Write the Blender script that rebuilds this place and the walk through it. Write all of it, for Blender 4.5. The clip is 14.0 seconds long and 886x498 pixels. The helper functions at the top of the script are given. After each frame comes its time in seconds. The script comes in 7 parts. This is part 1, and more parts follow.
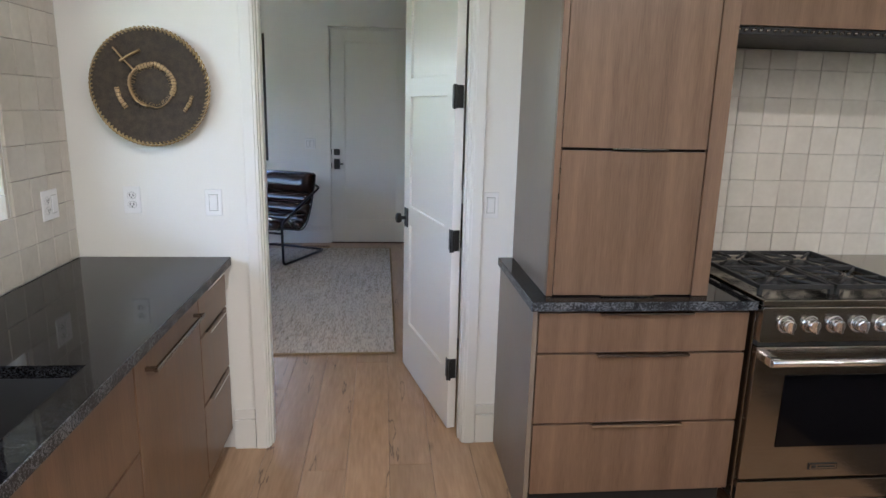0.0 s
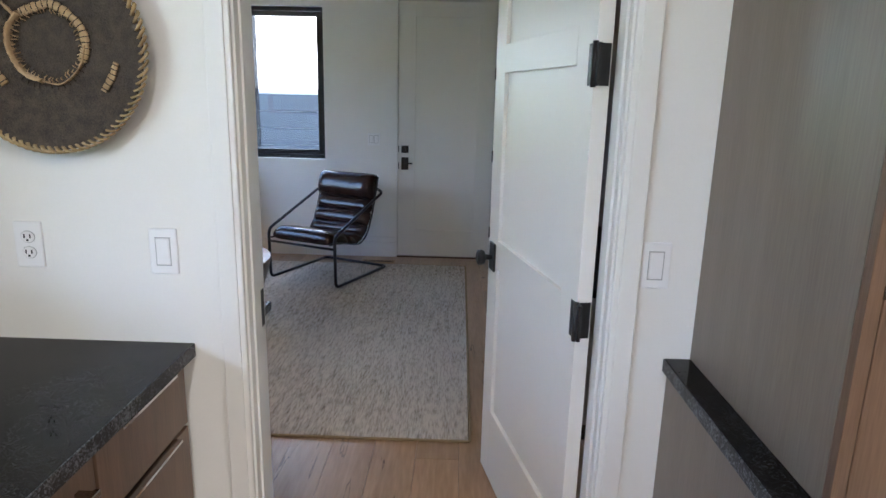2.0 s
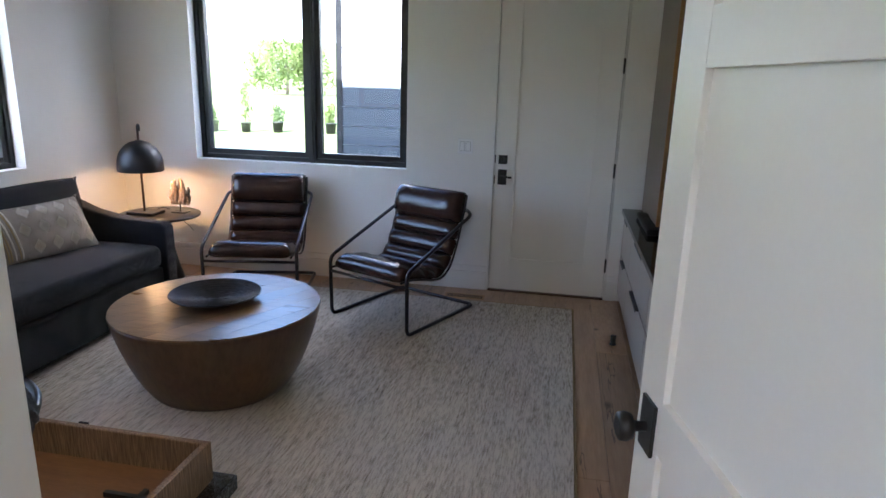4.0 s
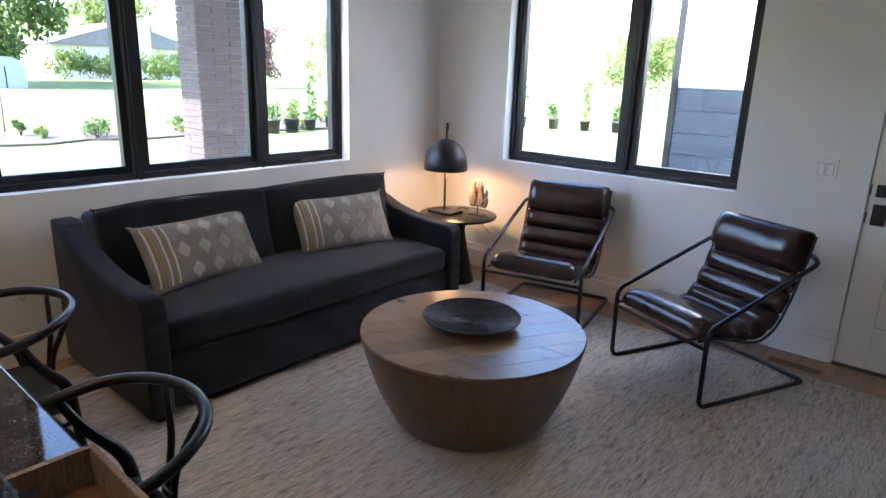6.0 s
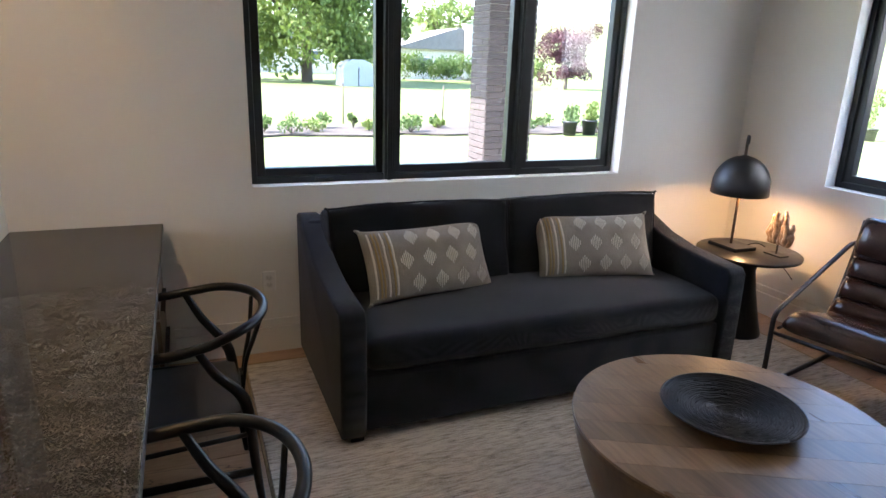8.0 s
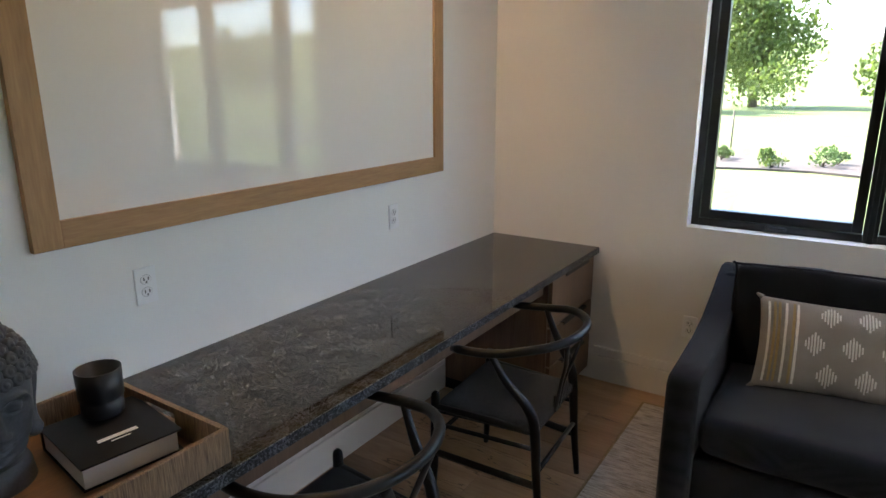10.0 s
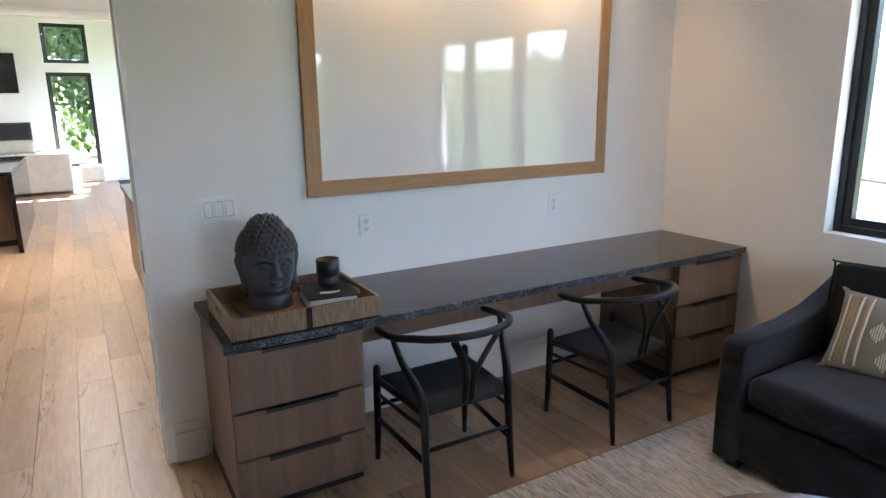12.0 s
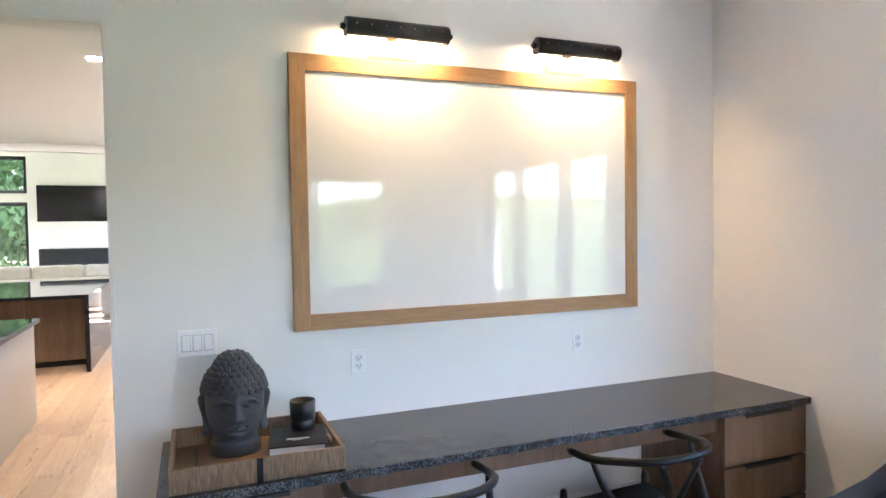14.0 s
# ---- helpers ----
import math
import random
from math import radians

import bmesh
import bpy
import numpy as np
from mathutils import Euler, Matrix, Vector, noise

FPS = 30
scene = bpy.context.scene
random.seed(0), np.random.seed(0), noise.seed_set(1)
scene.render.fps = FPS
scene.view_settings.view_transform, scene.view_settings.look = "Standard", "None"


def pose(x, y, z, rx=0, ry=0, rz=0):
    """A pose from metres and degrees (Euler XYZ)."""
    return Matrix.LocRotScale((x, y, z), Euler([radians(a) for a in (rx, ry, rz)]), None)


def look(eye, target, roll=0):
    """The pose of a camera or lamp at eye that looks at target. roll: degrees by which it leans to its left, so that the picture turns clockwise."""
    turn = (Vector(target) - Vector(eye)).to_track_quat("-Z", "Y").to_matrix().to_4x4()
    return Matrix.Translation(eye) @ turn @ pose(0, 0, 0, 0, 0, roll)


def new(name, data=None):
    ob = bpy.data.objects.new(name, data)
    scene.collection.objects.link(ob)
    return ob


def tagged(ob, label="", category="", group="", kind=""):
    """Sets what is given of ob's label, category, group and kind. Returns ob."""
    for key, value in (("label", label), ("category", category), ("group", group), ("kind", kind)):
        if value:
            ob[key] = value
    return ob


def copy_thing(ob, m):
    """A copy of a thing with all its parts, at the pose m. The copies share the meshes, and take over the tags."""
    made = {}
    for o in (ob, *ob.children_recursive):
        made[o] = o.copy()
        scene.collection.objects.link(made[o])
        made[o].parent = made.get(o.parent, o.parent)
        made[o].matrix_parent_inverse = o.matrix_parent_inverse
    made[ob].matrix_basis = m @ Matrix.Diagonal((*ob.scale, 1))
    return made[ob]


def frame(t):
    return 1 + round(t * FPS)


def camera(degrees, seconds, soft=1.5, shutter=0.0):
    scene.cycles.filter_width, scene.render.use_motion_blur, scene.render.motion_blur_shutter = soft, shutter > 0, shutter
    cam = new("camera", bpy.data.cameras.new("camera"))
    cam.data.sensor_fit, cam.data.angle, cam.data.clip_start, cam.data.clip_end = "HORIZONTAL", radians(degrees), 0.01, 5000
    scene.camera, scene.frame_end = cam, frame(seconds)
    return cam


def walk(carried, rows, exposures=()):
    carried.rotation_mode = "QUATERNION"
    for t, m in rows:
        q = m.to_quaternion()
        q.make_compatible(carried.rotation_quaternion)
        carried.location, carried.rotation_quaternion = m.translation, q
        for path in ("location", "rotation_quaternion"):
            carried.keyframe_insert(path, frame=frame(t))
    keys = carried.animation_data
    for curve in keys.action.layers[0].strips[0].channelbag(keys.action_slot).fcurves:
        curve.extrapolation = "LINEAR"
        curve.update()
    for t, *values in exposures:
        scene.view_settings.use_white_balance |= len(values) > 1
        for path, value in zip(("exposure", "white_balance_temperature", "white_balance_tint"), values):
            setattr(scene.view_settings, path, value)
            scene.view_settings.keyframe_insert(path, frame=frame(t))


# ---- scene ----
cam = camera(70.04, 14.0)
# seconds, x, y, z, pitch, roll, yaw
ROWS = [
    (0, 3.777, -2.882, 1.576, -12.68, 1.40, -5.59),
    (0.5, 3.795, -2.685, 1.556, -12.87, 1.49, -3.50),
    (1, 3.783, -2.380, 1.538, -13.12, 1.61, -1.68),
    (1.5, 3.755, -2.005, 1.539, -13.21, 1.71, -0.62),
    (2, 3.776, -1.614, 1.537, -13.52, 1.34, 1.29),
    (4.3, 3.690, -0.312, 1.589, -14.80, 1.87, 14.36),
    (4.5, 3.680, -0.244, 1.586, -14.74, 1.99, 17.50),
    (5, 3.689, -0.110, 1.591, -14.81, 1.93, 24.60),
    (5.5, 3.673, 0.038, 1.593, -15.14, 2.00, 31.60),
    (6, 3.676, 0.235, 1.599, -15.62, 1.93, 40.64),
    (6.5, 3.633, 0.357, 1.596, -15.78, 1.89, 48.08),
    (7, 3.563, 0.508, 1.596, -16.10, 1.92, 54.31),
    (7.5, 3.470, 0.637, 1.577, -15.98, 1.90, 59.47),
    (8, 3.369, 0.788, 1.584, -16.35, 1.94, 67.57),
    (8.5, 3.282, 0.927, 1.582, -16.64, 1.65, 79.67),
    (9, 3.202, 1.136, 1.605, -16.05, 0.99, 95.20),
    (11.5, 3.427, 2.764, 1.634, -13.30, -0.78, 147.85),
    (12, 3.467, 2.976, 1.640, -12.94, -0.73, 150.06),
    (12.5, 3.461, 3.095, 1.674, -10.32, -0.86, 151.77),
    (13, 3.326, 3.120, 1.689, -5.06, -0.90, 153.09),
    (13.5, 3.165, 3.067, 1.687, -3.27, -0.90, 154.49),
    (14, 2.942, 2.955, 1.667, -1.85, -0.97, 158.28),
]
walk(cam, [(t, pose(x, y, z, 90 + p, 0, w) @ pose(0, 0, 0, 0, 0, r)) for t, x, y, z, p, r, w in ROWS],
     exposures=[(0.0, 3.7, 5550, 13), (2.0, 3.65, 5550, 13), (4.5, 3.5, 5700, 15), (5.0, 3.65, 5700, 15), (7.0, 3.6, 5700, 15), (9.0, 3.5, 6350, 13), (11.5, 3.7, 6000, 13), (12.5, 4.3, 5650, 14), (14.0, 4.55, 5750, 14)])

# ---- light ----
SUN_EL, SUN_AZ = radians(47), radians(188)
world = bpy.data.worlds.new("sky")
scene.world = world
world.use_nodes = True
wn = world.node_tree
sky = wn.nodes.new("ShaderNodeTexSky")
sky.sky_type, sky.sun_disc = "NISHITA", False
sky.sun_elevation, sky.sun_rotation = SUN_EL, SUN_AZ
wn.links.new(sky.outputs[0], wn.nodes["Background"].inputs[0])
wn.nodes["Background"].inputs[1].default_value = 0.15


def sun_lamp():
    data = bpy.data.lights.new("sun", "SUN")
    data.energy, data.angle, data.color = 3.8, radians(0.5), (1.0, 0.95, 0.87)
    ob = new("sun", data)
    way = Vector((math.sin(SUN_AZ) * math.cos(SUN_EL), math.cos(SUN_AZ) * math.cos(SUN_EL), math.sin(SUN_EL)))
    ob.matrix_world = look(way * 30, (0, 0, 0))


sun_lamp()
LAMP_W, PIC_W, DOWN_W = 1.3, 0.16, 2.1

# ---- materials ----
def nodes_of(name):
    m = bpy.data.materials.new(name)
    m.use_nodes = True
    return m, m.node_tree.nodes, m.node_tree.links, m.node_tree.nodes["Principled BSDF"]


def mat(name, a, b=None, rough=0.5, metal=0.0, scale=8.0, stretch=(1, 1, 1), fine=60.0, bump=0.1, spec=0.5, jitter=0.0, rough_var=0.1, coat=0.0):
    """Two colours mixed by coarse and fine noise, with relief; jitter varies whole objects."""
    m, n, l, p = nodes_of(name)
    b = b or tuple(c * 0.8 for c in a)
    tc, mp = n.new("ShaderNodeTexCoord"), n.new("ShaderNodeMapping")
    mp.inputs["Scale"].default_value = stretch
    l.new(tc.outputs["Object"], mp.inputs[0])
    src = mp.outputs[0]
    info = n.new("ShaderNodeObjectInfo")
    if jitter:
        add = n.new("ShaderNodeVectorMath")
        add.operation = "MULTIPLY_ADD"
        l.new(info.outputs["Random"], add.inputs[0])
        add.inputs[1].default_value = (37, 53, 71)
        l.new(src, add.inputs[2])
        src = add.outputs[0]
    n1, n2 = n.new("ShaderNodeTexNoise"), n.new("ShaderNodeTexNoise")
    n1.inputs["Scale"].default_value, n1.inputs["Detail"].default_value = scale, 5
    n2.inputs["Scale"].default_value, n2.inputs["Detail"].default_value = fine, 4
    l.new(src, n1.inputs[0]), l.new(src, n2.inputs[0])
    mix = n.new("ShaderNodeMath")
    mix.operation = "MULTIPLY_ADD"
    l.new(n1.outputs[0], mix.inputs[0])
    mix.inputs[1].default_value = 0.55
    half = n.new("ShaderNodeMath")
    half.operation = "MULTIPLY"
    l.new(n2.outputs[0], half.inputs[0])
    half.inputs[1].default_value = 0.45
    l.new(half.outputs[0], mix.inputs[2])
    ramp = n.new("ShaderNodeValToRGB")
    ramp.color_ramp.elements[0].position, ramp.color_ramp.elements[1].position = 0.32, 0.68
    ramp.color_ramp.elements[0].color, ramp.color_ramp.elements[1].color = (*b, 1), (*a, 1)
    l.new(mix.outputs[0], ramp.inputs[0])
    out = ramp.outputs[0]
    if jitter:
        hsv = n.new("ShaderNodeHueSaturation")
        mr = n.new("ShaderNodeMapRange")
        mr.inputs[3].default_value, mr.inputs[4].default_value = 1 - jitter, 1 + jitter
        l.new(info.outputs["Random"], mr.inputs[0])
        l.new(mr.outputs[0], hsv.inputs["Value"])
        l.new(out, hsv.inputs["Color"])
        out = hsv.outputs[0]
    l.new(out, p.inputs["Base Color"])
    rr = n.new("ShaderNodeMapRange")
    rr.inputs[3].default_value, rr.inputs[4].default_value = max(0.02, rough - rough_var), min(1, rough + rough_var)
    l.new(n1.outputs[0], rr.inputs[0])
    l.new(rr.outputs[0], p.inputs["Roughness"])
    p.inputs["Metallic"].default_value, p.inputs["Specular IOR Level"].default_value = metal, spec
    p.inputs["Coat Weight"].default_value = coat
    if bump:
        bp = n.new("ShaderNodeBump")
        bp.inputs["Strength"].default_value, bp.inputs["Distance"].default_value = bump, 0.004
        l.new(mix.outputs[0], bp.inputs["Height"])
        l.new(bp.outputs[0], p.inputs["Normal"])
    return m


def weave_mat(name, a, b, sx, sy, rough=0.9, bump=0.6):
    """Cloth: crossed threads over uneven dye."""
    m, n, l, p = nodes_of(name)
    tc = n.new("ShaderNodeTexCoord")
    waves = []
    for ax, s in (("X", sx), ("Y", sy)):
        w = n.new("ShaderNodeTexWave")
        w.bands_direction = ax
        w.inputs["Scale"].default_value, w.inputs["Distortion"].default_value, w.inputs["Detail"].default_value = s, 2.5, 2
        l.new(tc.outputs["Object"], w.inputs[0])
        waves.append(w)
    mul = n.new("ShaderNodeMath")
    mul.operation = "MULTIPLY"
    l.new(waves[0].outputs[1], mul.inputs[0]), l.new(waves[1].outputs[1], mul.inputs[1])
    ns = n.new("ShaderNodeTexNoise")
    ns.inputs["Scale"].default_value, ns.inputs["Detail"].default_value = 9, 6
    l.new(tc.outputs["Object"], ns.inputs[0])
    mix = n.new("ShaderNodeMath")
    mix.operation = "MULTIPLY_ADD"
    l.new(mul.outputs[0], mix.inputs[0])
    mix.inputs[1].default_value = 0.5
    l.new(ns.outputs[0], mix.inputs[2])
    ramp = n.new("ShaderNodeValToRGB")
    ramp.color_ramp.elements[0].position, ramp.color_ramp.elements[1].position = 0.3, 0.95
    ramp.color_ramp.elements[0].color, ramp.color_ramp.elements[1].color = (*b, 1), (*a, 1)
    l.new(mix.outputs[0], ramp.inputs[0])
    l.new(ramp.outputs[0], p.inputs["Base Color"])
    p.inputs["Roughness"].default_value, p.inputs["Specular IOR Level"].default_value = rough, 0.15
    p.inputs["Sheen Weight"].default_value = 0.15
    bp = n.new("ShaderNodeBump")
    bp.inputs["Strength"].default_value, bp.inputs["Distance"].default_value = bump, 0.003
    l.new(mul.outputs[0], bp.inputs["Height"])
    l.new(bp.outputs[0], p.inputs["Normal"])
    return m


def rug_mat():
    """Cream loop pile with broken dark flecks running across, in the lines of the weave."""
    m, n, l, p = nodes_of("rug_wool")
    tc = n.new("ShaderNodeTexCoord")
    outs = []
    for st, sc in (((110, 16, 1), 1.0), ((34, 4, 1), 1.0), ((0.7, 0.9, 1), 1.0), ((130, 130, 1), 1.0)):
        mp, ns = n.new("ShaderNodeMapping"), n.new("ShaderNodeTexNoise")
        mp.inputs["Scale"].default_value = st
        ns.inputs["Scale"].default_value, ns.inputs["Detail"].default_value = sc, 4
        l.new(tc.outputs["Object"], mp.inputs[0]), l.new(mp.outputs[0], ns.inputs[0])
        outs.append(ns.outputs[0])
    acc = None
    for o, wgt in zip(outs, (0.42, 0.25, 0.18, 0.15)):
        ma = n.new("ShaderNodeMath")
        ma.operation = "MULTIPLY_ADD"
        l.new(o, ma.inputs[0])
        ma.inputs[1].default_value = wgt
        if acc:
            l.new(acc, ma.inputs[2])
        else:
            ma.inputs[2].default_value = 0
        acc = ma.outputs[0]
    ramp = n.new("ShaderNodeValToRGB")
    e = ramp.color_ramp.elements
    e[0].position, e[0].color = 0.36, (0.17, 0.14, 0.115, 1)
    e[1].position, e[1].color = 0.56, (0.60, 0.54, 0.46, 1)
    mid = e.new(0.46)
    mid.color = (0.42, 0.37, 0.31, 1)
    l.new(acc, ramp.inputs[0])
    l.new(ramp.outputs[0], p.inputs["Base Color"])
    p.inputs["Roughness"].default_value, p.inputs["Specular IOR Level"].default_value = 0.95, 0.1
    bp = n.new("ShaderNodeBump")
    bp.inputs["Strength"].default_value, bp.inputs["Distance"].default_value = 0.7, 0.006
    l.new(acc, bp.inputs["Height"])
    l.new(bp.outputs[0], p.inputs["Normal"])
    return m


def plank_mat():
    """Oak boards: long grain, board-to-board tone, sparse dark knots and thin drying checks."""
    m = mat("oak_floor_plank", (0.47, 0.31, 0.19), (0.30, 0.18, 0.10), 0.36, scale=1.1, stretch=(11, 1.1, 11), fine=7, bump=0.12, jitter=0.17)
    n, l, p = m.node_tree.nodes, m.node_tree.links, m.node_tree.nodes["Principled BSDF"]
    base = p.inputs["Base Color"].links[0].from_socket
    tc, info = n.new("ShaderNodeTexCoord"), n.new("ShaderNodeObjectInfo")
    add = n.new("ShaderNodeVectorMath")
    add.operation = "MULTIPLY_ADD"
    l.new(info.outputs["Random"], add.inputs[0])
    add.inputs[1].default_value = (91, 47, 13)
    l.new(tc.outputs["Object"], add.inputs[2])
    masks = []
    mp, vo, r1 = n.new("ShaderNodeMapping"), n.new("ShaderNodeTexVoronoi"), n.new("ShaderNodeMapRange")
    mp.inputs["Scale"].default_value = (2.6, 1.3, 0.0)
    vo.inputs["Scale"].default_value = 1.0
    l.new(add.outputs[0], mp.inputs[0]), l.new(mp.outputs[0], vo.inputs["Vector"]), l.new(vo.outputs["Distance"], r1.inputs[0])
    r1.inputs[1].default_value, r1.inputs[2].default_value, r1.inputs[3].default_value, r1.inputs[4].default_value = 0.015, 0.075, 0.85, 0.0
    masks.append(r1.outputs[0])
    mp2, ns, sb, ab, r2 = n.new("ShaderNodeMapping"), n.new("ShaderNodeTexNoise"), n.new("ShaderNodeMath"), n.new("ShaderNodeMath"), n.new("ShaderNodeMapRange")
    mp2.inputs["Scale"].default_value = (9.0, 0.9, 0.0)
    ns.inputs["Scale"].default_value, ns.inputs["Detail"].default_value = 1.0, 6
    l.new(add.outputs[0], mp2.inputs[0]), l.new(mp2.outputs[0], ns.inputs[0])
    sb.operation, ab.operation = "SUBTRACT", "ABSOLUTE"
    l.new(ns.outputs[0], sb.inputs[0])
    sb.inputs[1].default_value = 0.63
    l.new(sb.outputs[0], ab.inputs[0]), l.new(ab.outputs[0], r2.inputs[0])
    r2.inputs[1].default_value, r2.inputs[2].default_value, r2.inputs[3].default_value, r2.inputs[4].default_value = 0.002, 0.009, 0.75, 0.0
    masks.append(r2.outputs[0])
    out = base
    for k in masks:
        mx = n.new("ShaderNodeMix")
        mx.data_type = "RGBA"
        l.new(k, mx.inputs[0]), l.new(out, mx.inputs[6])
        mx.inputs[7].default_value = (0.07, 0.042, 0.026, 1)
        out = mx.outputs[2]
    l.new(out, p.inputs["Base Color"])
    return m


def granite_mat(name, dark, mid, light, rough, spec, grain=150.0, share=0.62):
    """Polished stone: crystals of three tones, small pale flecks between them."""
    m, n, l, p = nodes_of(name)
    tc, vo, v2, ns = n.new("ShaderNodeTexCoord"), n.new("ShaderNodeTexVoronoi"), n.new("ShaderNodeTexVoronoi"), n.new("ShaderNodeTexNoise")
    vo.inputs["Scale"].default_value, v2.inputs["Scale"].default_value = grain, grain * 2.7
    ns.inputs["Scale"].default_value, ns.inputs["Detail"].default_value = 14, 5
    sep, sep2, add = n.new("ShaderNodeSeparateColor"), n.new("ShaderNodeSeparateColor"), n.new("ShaderNodeMath")
    for k in (vo, v2, ns):
        l.new(tc.outputs["Object"], k.inputs["Vector"])
    l.new(vo.outputs["Color"], sep.inputs[0]), l.new(v2.outputs["Color"], sep2.inputs[0])
    add.operation = "MULTIPLY_ADD"
    l.new(ns.outputs[0], add.inputs[0])
    add.inputs[1].default_value = 0.7
    mul = n.new("ShaderNodeMath")
    mul.operation = "MULTIPLY_ADD"
    l.new(sep.outputs[0], mul.inputs[0])
    mul.inputs[1].default_value = 0.42
    hal = n.new("ShaderNodeMath")
    hal.operation = "MULTIPLY"
    l.new(sep2.outputs[1], hal.inputs[0])
    hal.inputs[1].default_value = 0.24
    l.new(hal.outputs[0], mul.inputs[2]), l.new(mul.outputs[0], add.inputs[2])
    ramp = n.new("ShaderNodeValToRGB")
    e = ramp.color_ramp.elements
    e[0].position, e[0].color = share - 0.10, (*dark, 1)
    e[1].position, e[1].color = share + 0.26, (*light, 1)
    q = e.new(share + 0.10)
    q.color = (*mid, 1)
    l.new(add.outputs[0], ramp.inputs[0])
    l.new(ramp.outputs[0], p.inputs["Base Color"])
    p.inputs["Roughness"].default_value, p.inputs["Specular IOR Level"].default_value = rough, spec
    return m


def leaf_mat(name, a, b, scale):
    """Thin leaves that let part of the light through."""
    m = mat(name, a, b, 0.6, scale=scale, fine=9, bump=0)
    n, l, p = m.node_tree.nodes, m.node_tree.links, m.node_tree.nodes["Principled BSDF"]
    tr, mx = n.new("ShaderNodeBsdfTranslucent"), n.new("ShaderNodeMixShader")
    l.new(p.inputs["Base Color"].links[0].from_socket, tr.inputs["Color"])
    mx.inputs[0].default_value = 0.45
    l.new(p.outputs[0], mx.inputs[1]), l.new(tr.outputs[0], mx.inputs[2])
    l.new(mx.outputs[0], n["Material Output"].inputs[0])
    return m


def glass_mat():
    m, n, l, p = nodes_of("window_glass")
    tr, gl, mx = (n.new("ShaderNode" + k) for k in ("BsdfTransparent", "BsdfGlossy", "MixShader"))
    gl.inputs["Roughness"].default_value = 0.01
    mx.inputs[0].default_value = 0.05
    l.new(tr.outputs[0], mx.inputs[1]), l.new(gl.outputs[0], mx.inputs[2])
    l.new(mx.outputs[0], n["Material Output"].inputs[0])
    return m


def glow_mat(name, color, strength):
    m, n, l, p = nodes_of(name)
    p.inputs["Emission Color"].default_value, p.inputs["Emission Strength"].default_value = (*color, 1), strength
    p.inputs["Base Color"].default_value = (0.8, 0.8, 0.8, 1)
    return m


V = (30, 30, 1.6)
WALL = mat("wall_paint", (0.85, 0.835, 0.80), (0.825, 0.81, 0.775), 0.85, scale=2, fine=180, bump=0.12, spec=0.2)
CEIL = mat("ceiling_paint", (0.87, 0.86, 0.83), (0.85, 0.84, 0.81), 0.9, scale=2, fine=160, bump=0.1, spec=0.2)
TRIM = mat("white_trim_paint", (0.82, 0.81, 0.78), (0.80, 0.785, 0.755), 0.42, scale=3, fine=90, bump=0.04)
DOORP = mat("door_paint", (0.82, 0.81, 0.775), (0.80, 0.785, 0.75), 0.40, scale=3, fine=90, bump=0.04)
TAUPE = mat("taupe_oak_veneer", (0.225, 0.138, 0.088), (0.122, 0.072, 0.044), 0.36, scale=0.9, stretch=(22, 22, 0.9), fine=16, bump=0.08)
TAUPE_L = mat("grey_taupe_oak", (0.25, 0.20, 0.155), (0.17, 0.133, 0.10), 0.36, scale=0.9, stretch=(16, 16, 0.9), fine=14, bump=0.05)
GREIGE = mat("greige_lacquer", (0.42, 0.37, 0.32), (0.37, 0.325, 0.28), 0.35, scale=3, fine=40, bump=0.03)
BROWNP = mat("dark_brown_panel", (0.085, 0.045, 0.03), (0.055, 0.03, 0.02), 0.5, scale=1.3, stretch=(40, 40, 1.2), fine=4, bump=0.08)
OAKF = mat("natural_oak_frame", (0.43, 0.25, 0.11), (0.30, 0.165, 0.07), 0.5, scale=1.2, stretch=(4, 40, 40), fine=4, bump=0.1)
OAKV = mat("natural_oak_upright", (0.43, 0.25, 0.11), (0.30, 0.165, 0.07), 0.5, scale=1.2, stretch=(40, 40, 4), fine=4, bump=0.1)
PLANK = plank_mat()
GROUT = mat("floor_gap", (0.06, 0.04, 0.03), None, 0.9)
GRANITE = granite_mat("dark_granite", (0.003, 0.003, 0.004), (0.006, 0.006, 0.007), (0.034, 0.034, 0.036), 0.045, 0.16, 300, 0.66)
GRANITE_D = granite_mat("brown_granite", (0.014, 0.012, 0.011), (0.030, 0.026, 0.023), (0.085, 0.077, 0.07), 0.05, 0.42, 300, 0.58)
GRANITE_E = granite_mat("granite_edge", (0.004, 0.005, 0.007), (0.022, 0.024, 0.028), (0.17, 0.18, 0.20), 0.4, 0.4, 230, 0.60)
TILE = mat("zellige_tile", (0.66, 0.615, 0.545), (0.575, 0.53, 0.465), 0.17, scale=9, fine=40, bump=0.3, jitter=0.06, rough_var=0.08)
TGROUT = mat("tile_grout", (0.62, 0.58, 0.52), None, 0.9)
STEEL = mat("brushed_steel", (0.38, 0.35, 0.31), (0.30, 0.275, 0.24), 0.22, 1.0, scale=2, stretch=(2, 60, 120), fine=6, bump=0.03)
CHROME = mat("chrome", (0.8, 0.8, 0.8), (0.75, 0.75, 0.75), 0.12, 1.0, bump=0)
IRON = mat("cast_iron", (0.022, 0.022, 0.023), None, 0.55, scale=40, fine=200, bump=0.2)
BLACKM = mat("matte_black_metal", (0.018, 0.018, 0.02), (0.012, 0.012, 0.013), 0.42, 0.0, scale=20, bump=0.03)
